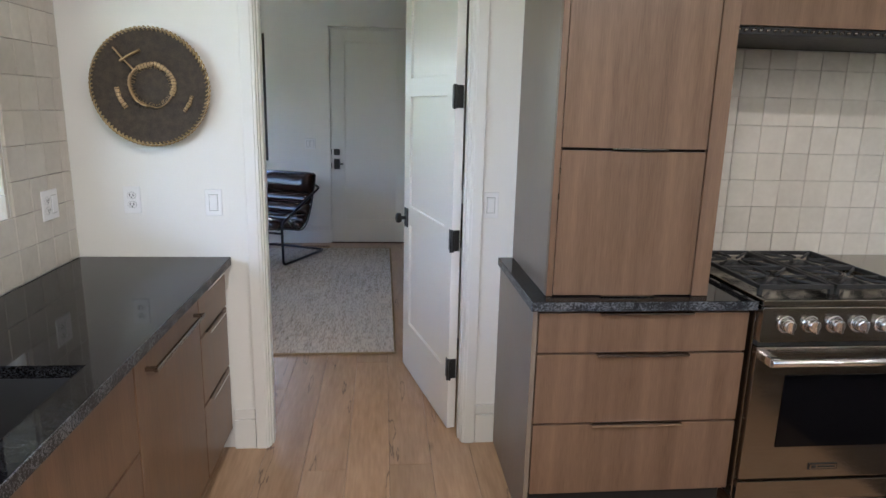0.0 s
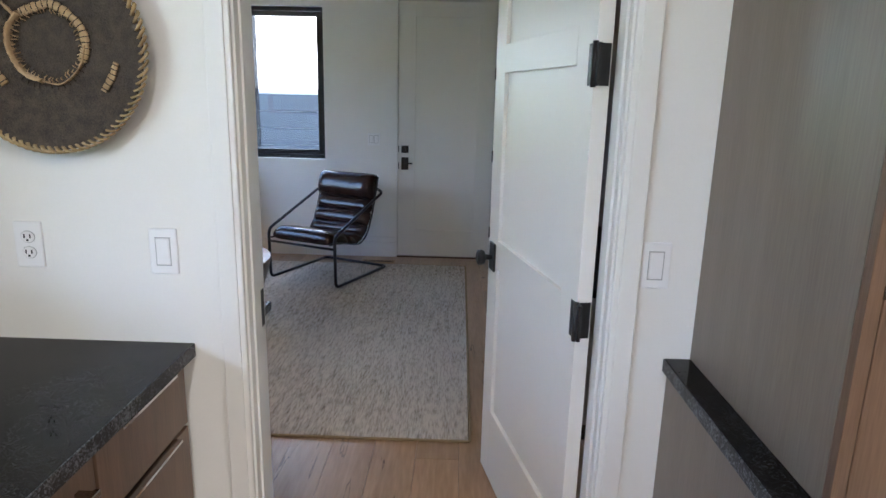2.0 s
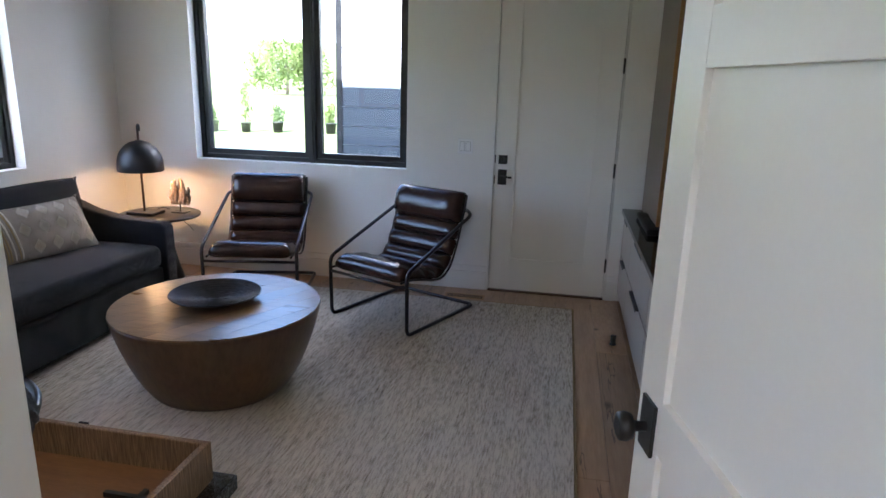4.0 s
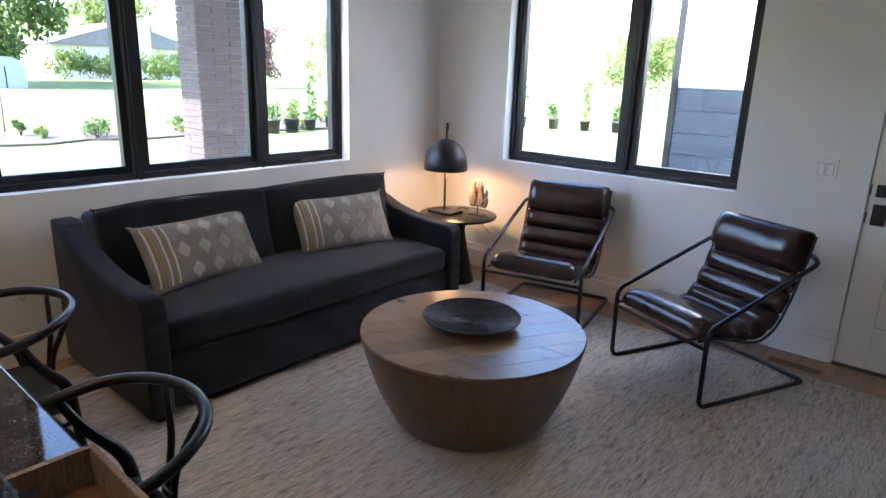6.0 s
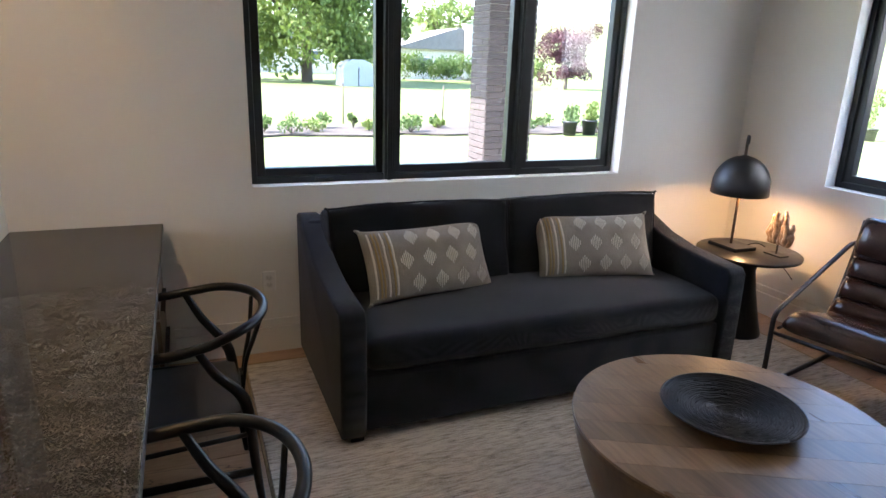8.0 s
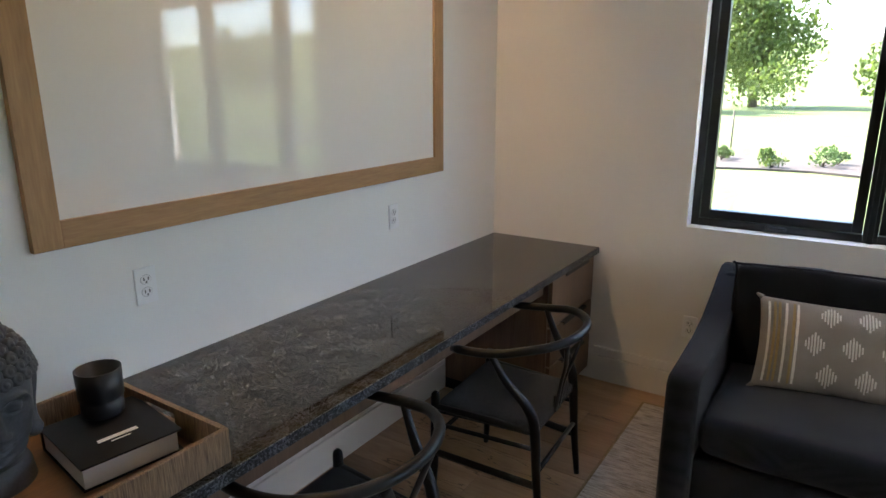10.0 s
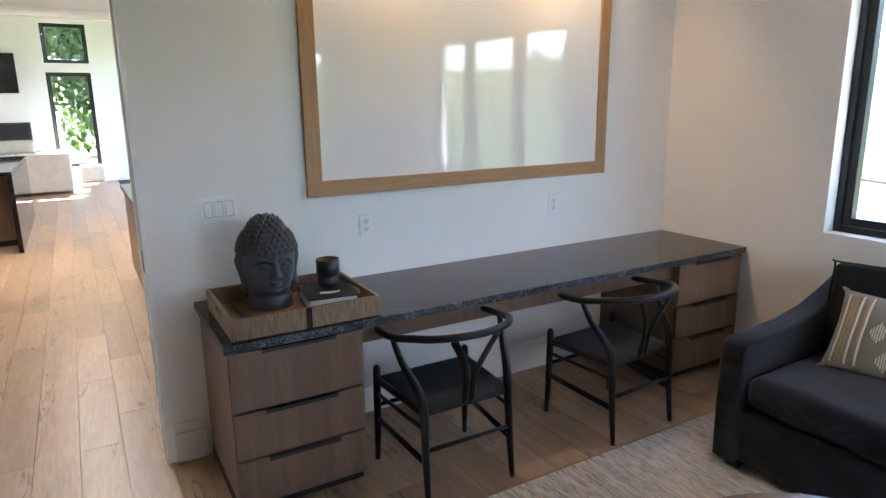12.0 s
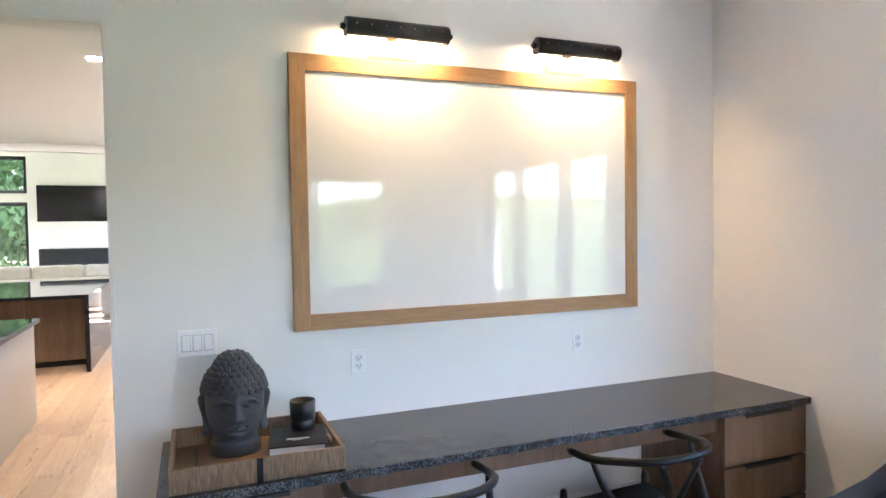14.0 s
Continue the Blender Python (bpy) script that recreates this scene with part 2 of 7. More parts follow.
BRONZE = mat("bronze_plate", (0.30, 0.20, 0.11), (0.22, 0.145, 0.08), 0.4, 0.6, bump=0.02)
BLACKF = mat("black_window_frame", (0.014, 0.015, 0.017), (0.009, 0.010, 0.011), 0.38, 0.0, scale=9, bump=0.02)
GUN = mat("gunmetal_tube", (0.055, 0.055, 0.062), (0.035, 0.035, 0.04), 0.33, 0.85, scale=14, bump=0.03)
BLACKW = mat("black_stained_wood", (0.012, 0.012, 0.012), (0.007, 0.007, 0.007), 0.34, spec=0.35, scale=2, stretch=(30, 30, 3), fine=6, bump=0.08)
CORD = weave_mat("black_paper_cord", (0.018, 0.018, 0.019), (0.006, 0.008, 0.009), 160, 160, 0.75, 0.9)
SOFA = weave_mat("charcoal_linen", (0.017, 0.018, 0.023), (0.008, 0.009, 0.012), 260, 260, 0.92, 0.35)
LEATHER = mat("dark_brown_leather", (0.050, 0.024, 0.018), (0.020, 0.010, 0.009), 0.23, scale=7, fine=140, bump=0.22, rough_var=0.10)
PILLOW = weave_mat("oatmeal_pillow_cloth", (0.40, 0.35, 0.295), (0.25, 0.215, 0.18), 220, 220, 0.95, 0.5)
THREAD = mat("cream_thread", (0.84, 0.80, 0.73), (0.74, 0.69, 0.61), 0.9, scale=60, fine=300, bump=0.4, spec=0.1)
MUSTARD = mat("ochre_thread", (0.46, 0.34, 0.18), (0.36, 0.26, 0.13), 0.9, scale=60, fine=300, bump=0.4, spec=0.1)
RUG = rug_mat()
RUGB = mat("rug_binding", (0.36, 0.27, 0.16), (0.26, 0.19, 0.11), 0.9, scale=60, fine=200, bump=0.4, spec=0.1)
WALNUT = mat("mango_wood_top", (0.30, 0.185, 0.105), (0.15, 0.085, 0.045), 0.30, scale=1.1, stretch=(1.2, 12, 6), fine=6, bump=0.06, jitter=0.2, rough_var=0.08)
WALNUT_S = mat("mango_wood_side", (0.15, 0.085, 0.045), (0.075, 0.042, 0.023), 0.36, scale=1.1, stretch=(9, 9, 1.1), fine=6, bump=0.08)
DPLATE = mat("black_woven_fibre", (0.042, 0.038, 0.036), (0.014, 0.013, 0.013), 0.55, scale=30, fine=160, bump=0.7)
GLASS = glass_mat()
WBOARD = mat("whiteboard_enamel", (0.78, 0.77, 0.75), (0.77, 0.76, 0.74), 0.05, bump=0, rough_var=0.01, coat=0.4)
PLASTIC = mat("white_plastic", (0.86, 0.855, 0.85), (0.84, 0.835, 0.83), 0.3, bump=0)
PLASTICW = mat("bright_white_plastic", (0.82, 0.81, 0.80), (0.80, 0.79, 0.78), 0.3, bump=0)
# grey in place of the shadow line round rockers and receptacles
SWITCH_GAP = mat("switch_shadow_gap", (0.48, 0.475, 0.465), None, 0.8, bump=0)
# near-black filling where slots, gaps and recesses sink into shade
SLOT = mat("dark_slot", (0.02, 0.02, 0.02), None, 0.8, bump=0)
STONE = mat("dark_grey_stone", (0.075, 0.077, 0.085), (0.035, 0.036, 0.040), 0.55, scale=10, fine=160, bump=0.12)
WICKER = mat("seagrass_weave", (0.36, 0.235, 0.135), (0.075, 0.042, 0.022), 0.7, scale=2.2, stretch=(130, 130, 7), fine=4, bump=0.9)
WICKIN = mat("tray_inside", (0.23, 0.12, 0.055), (0.15, 0.075, 0.035), 0.6, scale=6, stretch=(1, 8, 1), fine=50, bump=0.1)
BASKET = mat("dark_woven_grass", (0.095, 0.070, 0.050), (0.022, 0.016, 0.011), 0.85, scale=40, fine=260, bump=1.0)
BARK = mat("raw_bark_strip", (0.52, 0.37, 0.20), (0.34, 0.22, 0.11), 0.8, scale=30, fine=120, bump=0.6)
STRAW = mat("straw_binding", (0.50, 0.37, 0.19), (0.32, 0.22, 0.10), 0.8, scale=30, fine=160, bump=0.4, jitter=0.2)
PAPER = mat("page_block", (0.78, 0.77, 0.74), (0.66, 0.65, 0.62), 0.8, scale=3, stretch=(1, 1, 300), bump=0.1)
BOOKC = mat("black_book_cloth", (0.005, 0.005, 0.006), None, 0.45, spec=0.25, fine=300, bump=0.1)
GEODE = mat("gilded_shell", (0.60, 0.46, 0.34), (0.26, 0.15, 0.08), 0.35, 0.35, scale=18, fine=70, bump=0.5)
BLACKG = mat("black_oven_glass", (0.004, 0.004, 0.005), (0.003, 0.003, 0.004), 0.07, bump=0, rough_var=0.02, spec=0.2)
SOFA_L = weave_mat("cream_boucle", (0.72, 0.66, 0.57), (0.60, 0.54, 0.46), 90, 90, 0.95, 0.5)
BRICKM = mat("brown_brick", (0.062, 0.048, 0.046), (0.04, 0.031, 0.03), 0.85, scale=9, fine=60, bump=0.4, jitter=0.12)
MORTAR = mat("pale_mortar", (0.50, 0.47, 0.43), None, 0.9)
GRASS = mat("lawn", (0.15, 0.18, 0.07), (0.10, 0.13, 0.045), 0.95, scale=0.5, fine=8, bump=0.3, spec=0.1)
SOIL = mat("bark_mulch", (0.075, 0.058, 0.045), (0.03, 0.022, 0.017), 0.95, scale=6, fine=40, bump=0.6)
LEAF = leaf_mat("spring_leaf", (0.17, 0.22, 0.05), (0.07, 0.115, 0.02), 0.8)
LEAF_D = leaf_mat("shrub_leaf", (0.11, 0.17, 0.045), (0.045, 0.085, 0.02), 2)
LEAF_R = leaf_mat("plum_leaf", (0.11, 0.035, 0.045), (0.05, 0.018, 0.026), 2)
BARKT = mat("tree_bark", (0.11, 0.085, 0.065), (0.06, 0.045, 0.035), 0.9, scale=4, fine=30, bump=0.6)
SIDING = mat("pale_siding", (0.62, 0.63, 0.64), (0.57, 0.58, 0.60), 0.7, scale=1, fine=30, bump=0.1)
# dark slate: the house's shadow low on the garage, and far window panes
SLATE = mat("shade_and_pane_slate", (0.075, 0.092, 0.112), (0.06, 0.075, 0.092), 0.6, scale=1, fine=30, bump=0.1)
HOUSEW = mat("cream_house_wall", (0.58, 0.53, 0.47), (0.50, 0.46, 0.40), 0.85, scale=2, fine=20, bump=0.1)
ROOFM = mat("grey_shingles", (0.22, 0.20, 0.19), (0.14, 0.13, 0.12), 0.9, scale=2, fine=14, bump=0.3)
HILL = mat("dry_hillside", (0.34, 0.30, 0.20), (0.20, 0.22, 0.11), 0.95, scale=0.02, fine=0.25, bump=0)
POT = mat("black_nursery_pot", (0.02, 0.02, 0.021), None, 0.5, bump=0.05)
SHEDM = mat("white_metal_shed", (0.30, 0.32, 0.35), (0.24, 0.26, 0.29), 0.5, scale=2, bump=0.05)
CONC = mat("pale_concrete", (0.56, 0.55, 0.53), (0.48, 0.47, 0.45), 0.9, scale=2, fine=40, bump=0.2)
LAMPGLOW = glow_mat("warm_bulb", (1.0, 0.62, 0.28), 12.0)
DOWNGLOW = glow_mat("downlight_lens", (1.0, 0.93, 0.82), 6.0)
TVM = mat("tv_screen", (0.010, 0.010, 0.012), None, 0.12, bump=0)
FIREM = mat("fireplace_glass", (0.03, 0.033, 0.038), None, 0.1, bump=0)


# ---- mesh helpers ----
def box(bm, x0, x1, y0, y1, z0, z1, bev=0.0, seg=2):
    r = bmesh.ops.create_cube(bm, size=1.0)
    bmesh.ops.scale(bm, vec=(x1 - x0, y1 - y0, z1 - z0), verts=r["verts"])
    bmesh.ops.translate(bm, vec=((x0 + x1) / 2, (y0 + y1) / 2, (z0 + z1) / 2), verts=r["verts"])
    if bev:
        es = list({e for v in r["verts"] for e in v.link_edges})
        bmesh.ops.bevel(bm, geom=es, offset=bev, segments=seg, profile=0.5, affect="EDGES")
    return bm


def boxes(*rows, bev=0.0, seg=2):
    bm = bmesh.new()
    for r in rows:
        box(bm, *r, bev=bev, seg=seg)
    return bm


def smooth(bm):
    for f in bm.faces:
        f.smooth = True
    return bm


def lathe(profile, seg=48, center=(0, 0)):
    """Turned shape from (radius, height) pairs, bottom to top."""
    bm, rings = bmesh.new(), []
    for r, z in profile:
        rings.append([bm.verts.new((center[0] + r * math.cos(2 * math.pi * i / seg), center[1] + r * math.sin(2 * math.pi * i / seg), z)) for i in range(seg)])
    for a, b in zip(rings, rings[1:]):
        for i in range(seg):
            bm.faces.new((a[i], a[(i + 1) % seg], b[(i + 1) % seg], b[i]))
    bm.faces.new(list(reversed(rings[0])))
    bm.faces.new(rings[-1])
    return smooth(bm)


def spline(pts, n=6):
    """Catmull-Rom points through pts."""
    p = [Vector(q) for q in pts]
    p = [2 * p[0] - p[1]] + p + [2 * p[-1] - p[-2]]
    out = []
    for i in range(1, len(p) - 2):
        for k in range(n):
            t = k / n
            out.append(0.5 * (2 * p[i] + (p[i + 1] - p[i - 1]) * t + (2 * p[i - 1] - 5 * p[i] + 4 * p[i + 1] - p[i + 2]) * t * t
                              + (3 * p[i] - p[i - 1] - 3 * p[i + 1] + p[i + 2]) * t ** 3))
    return out + [p[-2]]


def fillet(pts, r=0.05, n=5):
    """A polyline with rounded corners."""
    p = [Vector(q) for q in pts]
    out = [p[0]]
    for a, b, c in zip(p, p[1:], p[2:]):
        d = min(r, (a - b).length * 0.49, (c - b).length * 0.49)
        s, e = b + (a - b).normalized() * d, b + (c - b).normalized() * d
        out += [(s * (1 - t) + b * t) * (1 - t) + (b * (1 - t) + e * t) * t for t in [k / n for k in range(n + 1)]]
    return out + [p[-1]]


def tube(bm, pts, r, seg=10, flat=1.0, closed=False):
    """Sweep a round section along pts; r is a number or a list."""
    pts = [Vector(q) for q in pts]
    k = len(pts)
    rs = r if isinstance(r, (list, tuple)) else [r] * k
    rings, side = [], None
    for i, q in enumerate(pts):
        a = pts[(i - 1) % k] if closed or i else q
        b = pts[(i + 1) % k] if closed or i < k - 1 else q
        d = (b - a).normalized()
        if side is None:
            side = d.cross(Vector((0, 0, 1)) if abs(d.z) < 0.9 else Vector((0, 1, 0))).normalized()
        side = (side - d * side.dot(d)).normalized()
        up = side.cross(d)
        rings.append([bm.verts.new(q + (side * math.cos(2 * math.pi * j / seg) + up * math.sin(2 * math.pi * j / seg) * flat) * rs[i]) for j in range(seg)])
    pairs = list(zip(rings, rings[1:])) + ([(rings[-1], rings[0])] if closed else [])
    for a, b in pairs:
        for j in range(seg):
            f = bm.faces.new((a[j], a[(j + 1) % seg], b[(j + 1) % seg], b[j]))
            f.smooth = True
    if not closed:
        bm.faces.new(list(reversed(rings[0]))), bm.faces.new(rings[-1])
    return bm


def prism(pts, axis, a, b, bev=0.0):
    """Extrude a closed outline of pairs along axis x, y or z from a to b."""
    bm = bmesh.new()
    def at(p, h):
        return {"x": (h, p[0], p[1]), "y": (p[0], h, p[1]), "z": (p[0], p[1], h)}[axis]
    lo, hi = [bm.verts.new(at(p, a)) for p in pts], [bm.verts.new(at(p, b)) for p in pts]
    n = len(pts)
    bm.faces.new(lo), bm.faces.new(list(reversed(hi)))
    for i in range(n):
        bm.faces.new((lo[(i + 1) % n], lo[i], hi[i], hi[(i + 1) % n]))
    bmesh.ops.recalc_face_normals(bm, faces=bm.faces)
    if bev:
        bmesh.ops.bevel(bm, geom=bm.edges[:], offset=bev, segments=2, profile=0.5, affect="EDGES")
    return bm


def cushion(w, d, h, puff=0.5, nx=24, ny=16, wrinkle=0.006, seed=0, edge=0.10):
    """A stuffed block w x d x h round its middle, with domed faces and soft edges."""
    bm = bmesh.new()
    def hgt(u, v):
        e = 1 - (abs(u) ** (2 / edge * 0.5)) if False else 1
        fx, fy = max(0.0, 1 - abs(u) ** 10), max(0.0, 1 - abs(v) ** 10)
        dome = (1 - puff) + puff * math.cos(u * math.pi / 2) ** 0.6 * math.cos(v * math.pi / 2) ** 0.6 if abs(u) < 1 and abs(v) < 1 else 1 - puff
        return h / 2 * dome * (fx * fy) ** 0.35
    top, bot = {}, {}
    for i in range(nx + 1):
        for j in range(ny + 1):
            u, v = math.sin((2 * i / nx - 1) * math.pi / 2), math.sin((2 * j / ny - 1) * math.pi / 2)
            z = hgt(u, v)
            n1 = noise.noise(Vector((u * w * 9 + seed, v * d * 9, seed))) * wrinkle + noise.noise(Vector((u * w * 3, v * d * 3 + seed, 2.0))) * wrinkle * 2
            k = 1.0
            rim = i in (0, nx) or j in (0, ny)
            a = bm.verts.new((u * w / 2 * k, v * d / 2 * k, 0 if rim else z + n1))
            top[i, j] = a
            bot[i, j] = a if rim else bm.verts.new((u * w / 2, v * d / 2, -z + n1 * 0.5))
    for i in range(nx):
        for j in range(ny):
            bm.faces.new((top[i, j], top[i + 1, j], top[i + 1, j + 1], top[i, j + 1]))
            q = (bot[i, j + 1], bot[i + 1, j + 1], bot[i + 1, j], bot[i, j])
            if len(set(q)) == 4 and not bm.faces.get(q):
                bm.faces.new(q)
    return smooth(bm)


def soft_box(x0, x1, y0, y1, z0, z1, bev=0.04, cuts=10, wob=0.006, seed=0.0, crown=0.0):
    """An upholstered block: rounded, gridded and a little uneven; crown swells the top."""
    bm = bmesh.new()
    r = bmesh.ops.create_cube(bm, size=1.0)
    bmesh.ops.scale(bm, vec=(x1 - x0, y1 - y0, z1 - z0), verts=r["verts"])
    bmesh.ops.translate(bm, vec=((x0 + x1) / 2, (y0 + y1) / 2, (z0 + z1) / 2), verts=r["verts"])
    bmesh.ops.bevel(bm, geom=bm.edges[:], offset=bev, segments=4, profile=0.5, affect="EDGES")
    long_edges = [e for e in bm.edges if e.calc_length() > bev * 2.5]
    bmesh.ops.subdivide_edges(bm, edges=long_edges, cuts=cuts, use_grid_fill=True)
    for v in bm.verts:
        u, w = (v.co.x - x0) / (x1 - x0) * 2 - 1, (v.co.y - y0) / (y1 - y0) * 2 - 1
        q = v.co * 5 + Vector((seed, seed * 2, 0))
        d = Vector((noise.noise(q), noise.noise(q + Vector((9, 0, 0))), noise.noise(q + Vector((0, 9, 0)))))
        v.co += d * wob
        if crown and v.co.z > (z0 + z1) / 2:
            v.co.z += crown * max(0, 1 - u * u) * max(0, 1 - w * w)
    return smooth(bm)


def link(name, bm, material, parent=None, label="", local=False):
    me = bpy.data.meshes.new(name)
    if parent and not local:
        root = parent.parent or parent
        off = root.matrix_basis.translation
        bmesh.ops.translate(bm, vec=-off, verts=bm.verts)
    bm.to_mesh(me)
    bm.free()
    me.materials.append(material)
    ob = new(name, me)
    if parent:
        ob.parent = parent
    if label:
        tagged(ob, label)
    return ob


def part(name, bm, material, parent, label="", local=False):
    return link(name, bm, material, parent, label, local)


def thing(name, loc, label, category, group="", kind=""):
    ob = new(name)
    ob.empty_display_size = 0.1
    ob.matrix_basis = Matrix.Translation(loc)
    return tagged(ob, label, category, group, kind)


def solid(name, bm, material, label, category="", group="", kind=""):
    return tagged(link(name, bm, material), label, category, group, kind)


def setting(name, bm, material, label, category):
    return solid(name, bm, material, label, category, kind="structure")


def again(name, like, m, parent):
    """Another piece on the same mesh."""
    ob = new(name, like.data)
    ob.matrix_basis = m
    ob.parent = parent
    return ob

# ---- setting: walls, floors, ceilings ----
L = 4.406     # north wall of the study; its south wall is y = 0, its west wall x = 0
KY = -0.125   # kitchen face of the wall between study and kitchen
CZ = 3.05
OX0, OX1, OZ = 3.243, 4.168, 2.548
AY0, AY1, BX0, BX1, SZ, HZ = 1.096, 3.395, 0.698, 2.50, 0.934, 2.31

setting("wall_south", boxes((-0.3, OX0, KY, 0, 0, CZ), (OX1, 8.4, KY, 0, 0, CZ), (OX0, OX1, KY, 0, OZ, CZ)), WALL, "white painted wall between study and kitchen", "wall")
setting("wall_west", boxes((-0.25, 0, 0, AY0, -0.3, CZ), (-0.25, 0, AY1, L + 0.25, -0.3, CZ), (-0.25, 0, AY0, AY1, -0.3, SZ), (-0.25, 0, AY0, AY1, HZ, CZ)),
        WALL, "white painted study wall with a deep window opening", "wall")
setting("wall_north", boxes((0, BX0, L, L + 0.25, -0.3, CZ), (BX1, 3.176, L, L + 0.25, -0.3, CZ), (4.1, 5.1, L, L + 0.25, -0.3, CZ),
                            (BX0, BX1, L, L + 0.25, -0.3, SZ), (BX0, BX1, L, L + 0.25, HZ, CZ), (3.176, 4.1, L, L + 0.25, 2.40, CZ)),
        WALL, "white painted study wall with window and door openings", "wall")
setting("wall_east", boxes((4.85, 5.1, 0, L, 0, CZ)), WALL, "white painted study wall behind the built-in", "wall")
setting("ceiling_study", boxes((-0.25, 5.1, 0, L + 0.25, CZ, CZ + 0.2)), CEIL, "plain white study ceiling", "ceiling")
# Unseen slab; its north edge is placed to end the garage shadow near 1.6 m.
setting("roof", boxes((-0.45, 8.8, -8.15, 4.74, 3.27, 3.5)), CONC, "unseen flat roof slab that sets the garage shadow line", "roof")
KW = 2.478    # west wall of the kitchen
setting("wall_kitchen_west", boxes((KW - 0.2, KW, -0.58, KY, 0, CZ), (KW - 0.2, KW, -8.15, -3.2, 0, CZ), (KW - 0.2, KW, -3.2, -0.58, 0, 1.10), (KW - 0.2, KW, -3.2, -0.58, 2.45, CZ)),
        WALL, "white kitchen wall with a window over the sink", "wall")
setting("wall_kitchen_east", boxes((8.2, 8.4, -13.5, KY, 0, 4.2)), WALL, "plain white kitchen wall", "wall")
setting("ceiling_kitchen", boxes((KW - 0.2, 8.4, -8.15, KY, CZ, CZ + 0.2)), CEIL, "white kitchen ceiling with recessed lights", "ceiling")
setting("beam", boxes((KW - 0.2, 8.2, -8.30, -8.15, 2.93, 4.2)), WALL, "white dropped beam between kitchen and living room", "beam")
FY = -13.5
setting("wall_living_south", boxes((1.0, 2.93, FY - 0.25, FY, 0, 4.2), (3.79, 6.29, FY - 0.25, FY, 0, 4.2), (7.25, 8.4, FY - 0.25, FY, 0, 4.2), (2.93, 3.79, FY - 0.25, FY, 0, 0.35),
                                   (2.93, 3.79, FY - 0.25, FY, 2.41, 2.60), (2.93, 3.79, FY - 0.25, FY, 3.43, 4.2), (6.29, 7.25, FY - 0.25, FY, 0, 0.35),
                                   (6.29, 7.25, FY - 0.25, FY, 2.41, 2.60), (6.29, 7.25, FY - 0.25, FY, 3.43, 4.2)), WALL, "white chimney wall with tall windows", "wall")
# The opening in this wall is unseen, added to let daylight in.
setting("wall_living_west", boxes((1.0, 1.2, FY, -13.0, 0, 4.2), (1.0, 1.2, -9.3, -8.3, 0, 4.2), (1.0, 1.2, -13.0, -9.3, 0, 0.3), (1.0, 1.2, -13.0, -9.3, 3.3, 4.2), (1.2, KW - 0.2, -8.3, -8.15, 0, 4.2)), WALL, "white living room wall with an added window opening", "wall")
setting("ceiling_living", boxes((1.0, 8.4, FY - 0.25, -8.3, 4.0, 4.2)), CEIL, "high white living room ceiling", "ceiling")
setting("floor", boxes((-0.25, 5.1, KY, L + 0.25, -0.25, -0.018), (1.0, 8.4, FY - 0.25, KY, -0.25, -0.018)), GROUT, "dark underlay in the joints of an oak floor", "floor")


def baseboard(x0, x1, y0, y1, n, name="baseboard"):
    """A stepped white board along a wall; n is the way it faces."""
    bm = bmesh.new()
    t, u = 0.018, 0.012
    box(bm, min(x0, x0 + n[0] * t), max(x1, x1 + n[0] * t), min(y0, y0 + n[1] * t), max(y1, y1 + n[1] * t), 0.0, 0.145, bev=0.002)
    box(bm, min(x0, x0 + n[0] * u), max(x1, x1 + n[0] * u), min(y0, y0 + n[1] * u), max(y1, y1 + n[1] * u), 0.147, 0.195, bev=0.003)
    return setting(name, bm, TRIM, "stepped white wooden baseboard", "baseboard")


baseboard(0.02, 3.17, L, L, (0, -1))
baseboard(4.103, 4.17, L, L, (0, -1))
baseboard(0.0, 0.0, 0.66, L - 0.02, (1, 0))
baseboard(0.56, 2.46, 0, 0, (0, 1))
baseboard(3.08, OX0 - 0.02, 0, 0, (0, 1))
baseboard(3.1, 3.194, KY, KY, (0, -1))
baseboard(4.22, 4.31, KY, KY, (0, -1))
baseboard(KW, KW, -8.15, -4.3, (1, 0))


def casing():
    """Jamb lining with a stop, and flat casing on the kitchen side."""
    bm = boxes((OX0, OX0 + 0.018, KY - 0.002, 0.002, 0, OZ), (OX1 - 0.018, OX1, KY - 0.002, 0.002, 0, OZ), (OX0 + 0.018, OX1 - 0.018, KY - 0.002, 0.002, OZ - 0.018, OZ),
               (OX0 + 0.018, OX0 + 0.025, -0.10, -0.05, 0, OZ - 0.018), (OX1 - 0.026, OX1 - 0.018, -0.10, -0.045, 0, OZ - 0.018), bev=0.002)
    for x0, x1 in ((OX0 - 0.046, OX0 + 0.012), (OX1 - 0.012, OX1 + 0.05)):
        box(bm, x0, x1, KY - 0.016, KY - 0.001, 0, OZ + 0.06, bev=0.003)
        xm = x0 + 0.014 if x0 > 3.7 else x0
        box(bm, xm, xm + 0.045, KY - 0.021, KY - 0.016, 0, OZ + 0.06, bev=0.002)
    box(bm, OX0 + 0.012, OX1 - 0.012, KY - 0.016, KY - 0.001, OZ - 0.004, OZ + 0.06, bev=0.003)
    ob = setting("trim", bm, TRIM, "white door casing and jamb lining", "trim")
    part("strike_plate", boxes((OX0 + 0.018, OX0 + 0.0205, -0.04, -0.012, 0.93, 1.03)), BLACKM, ob, "black strike plate")


casing()


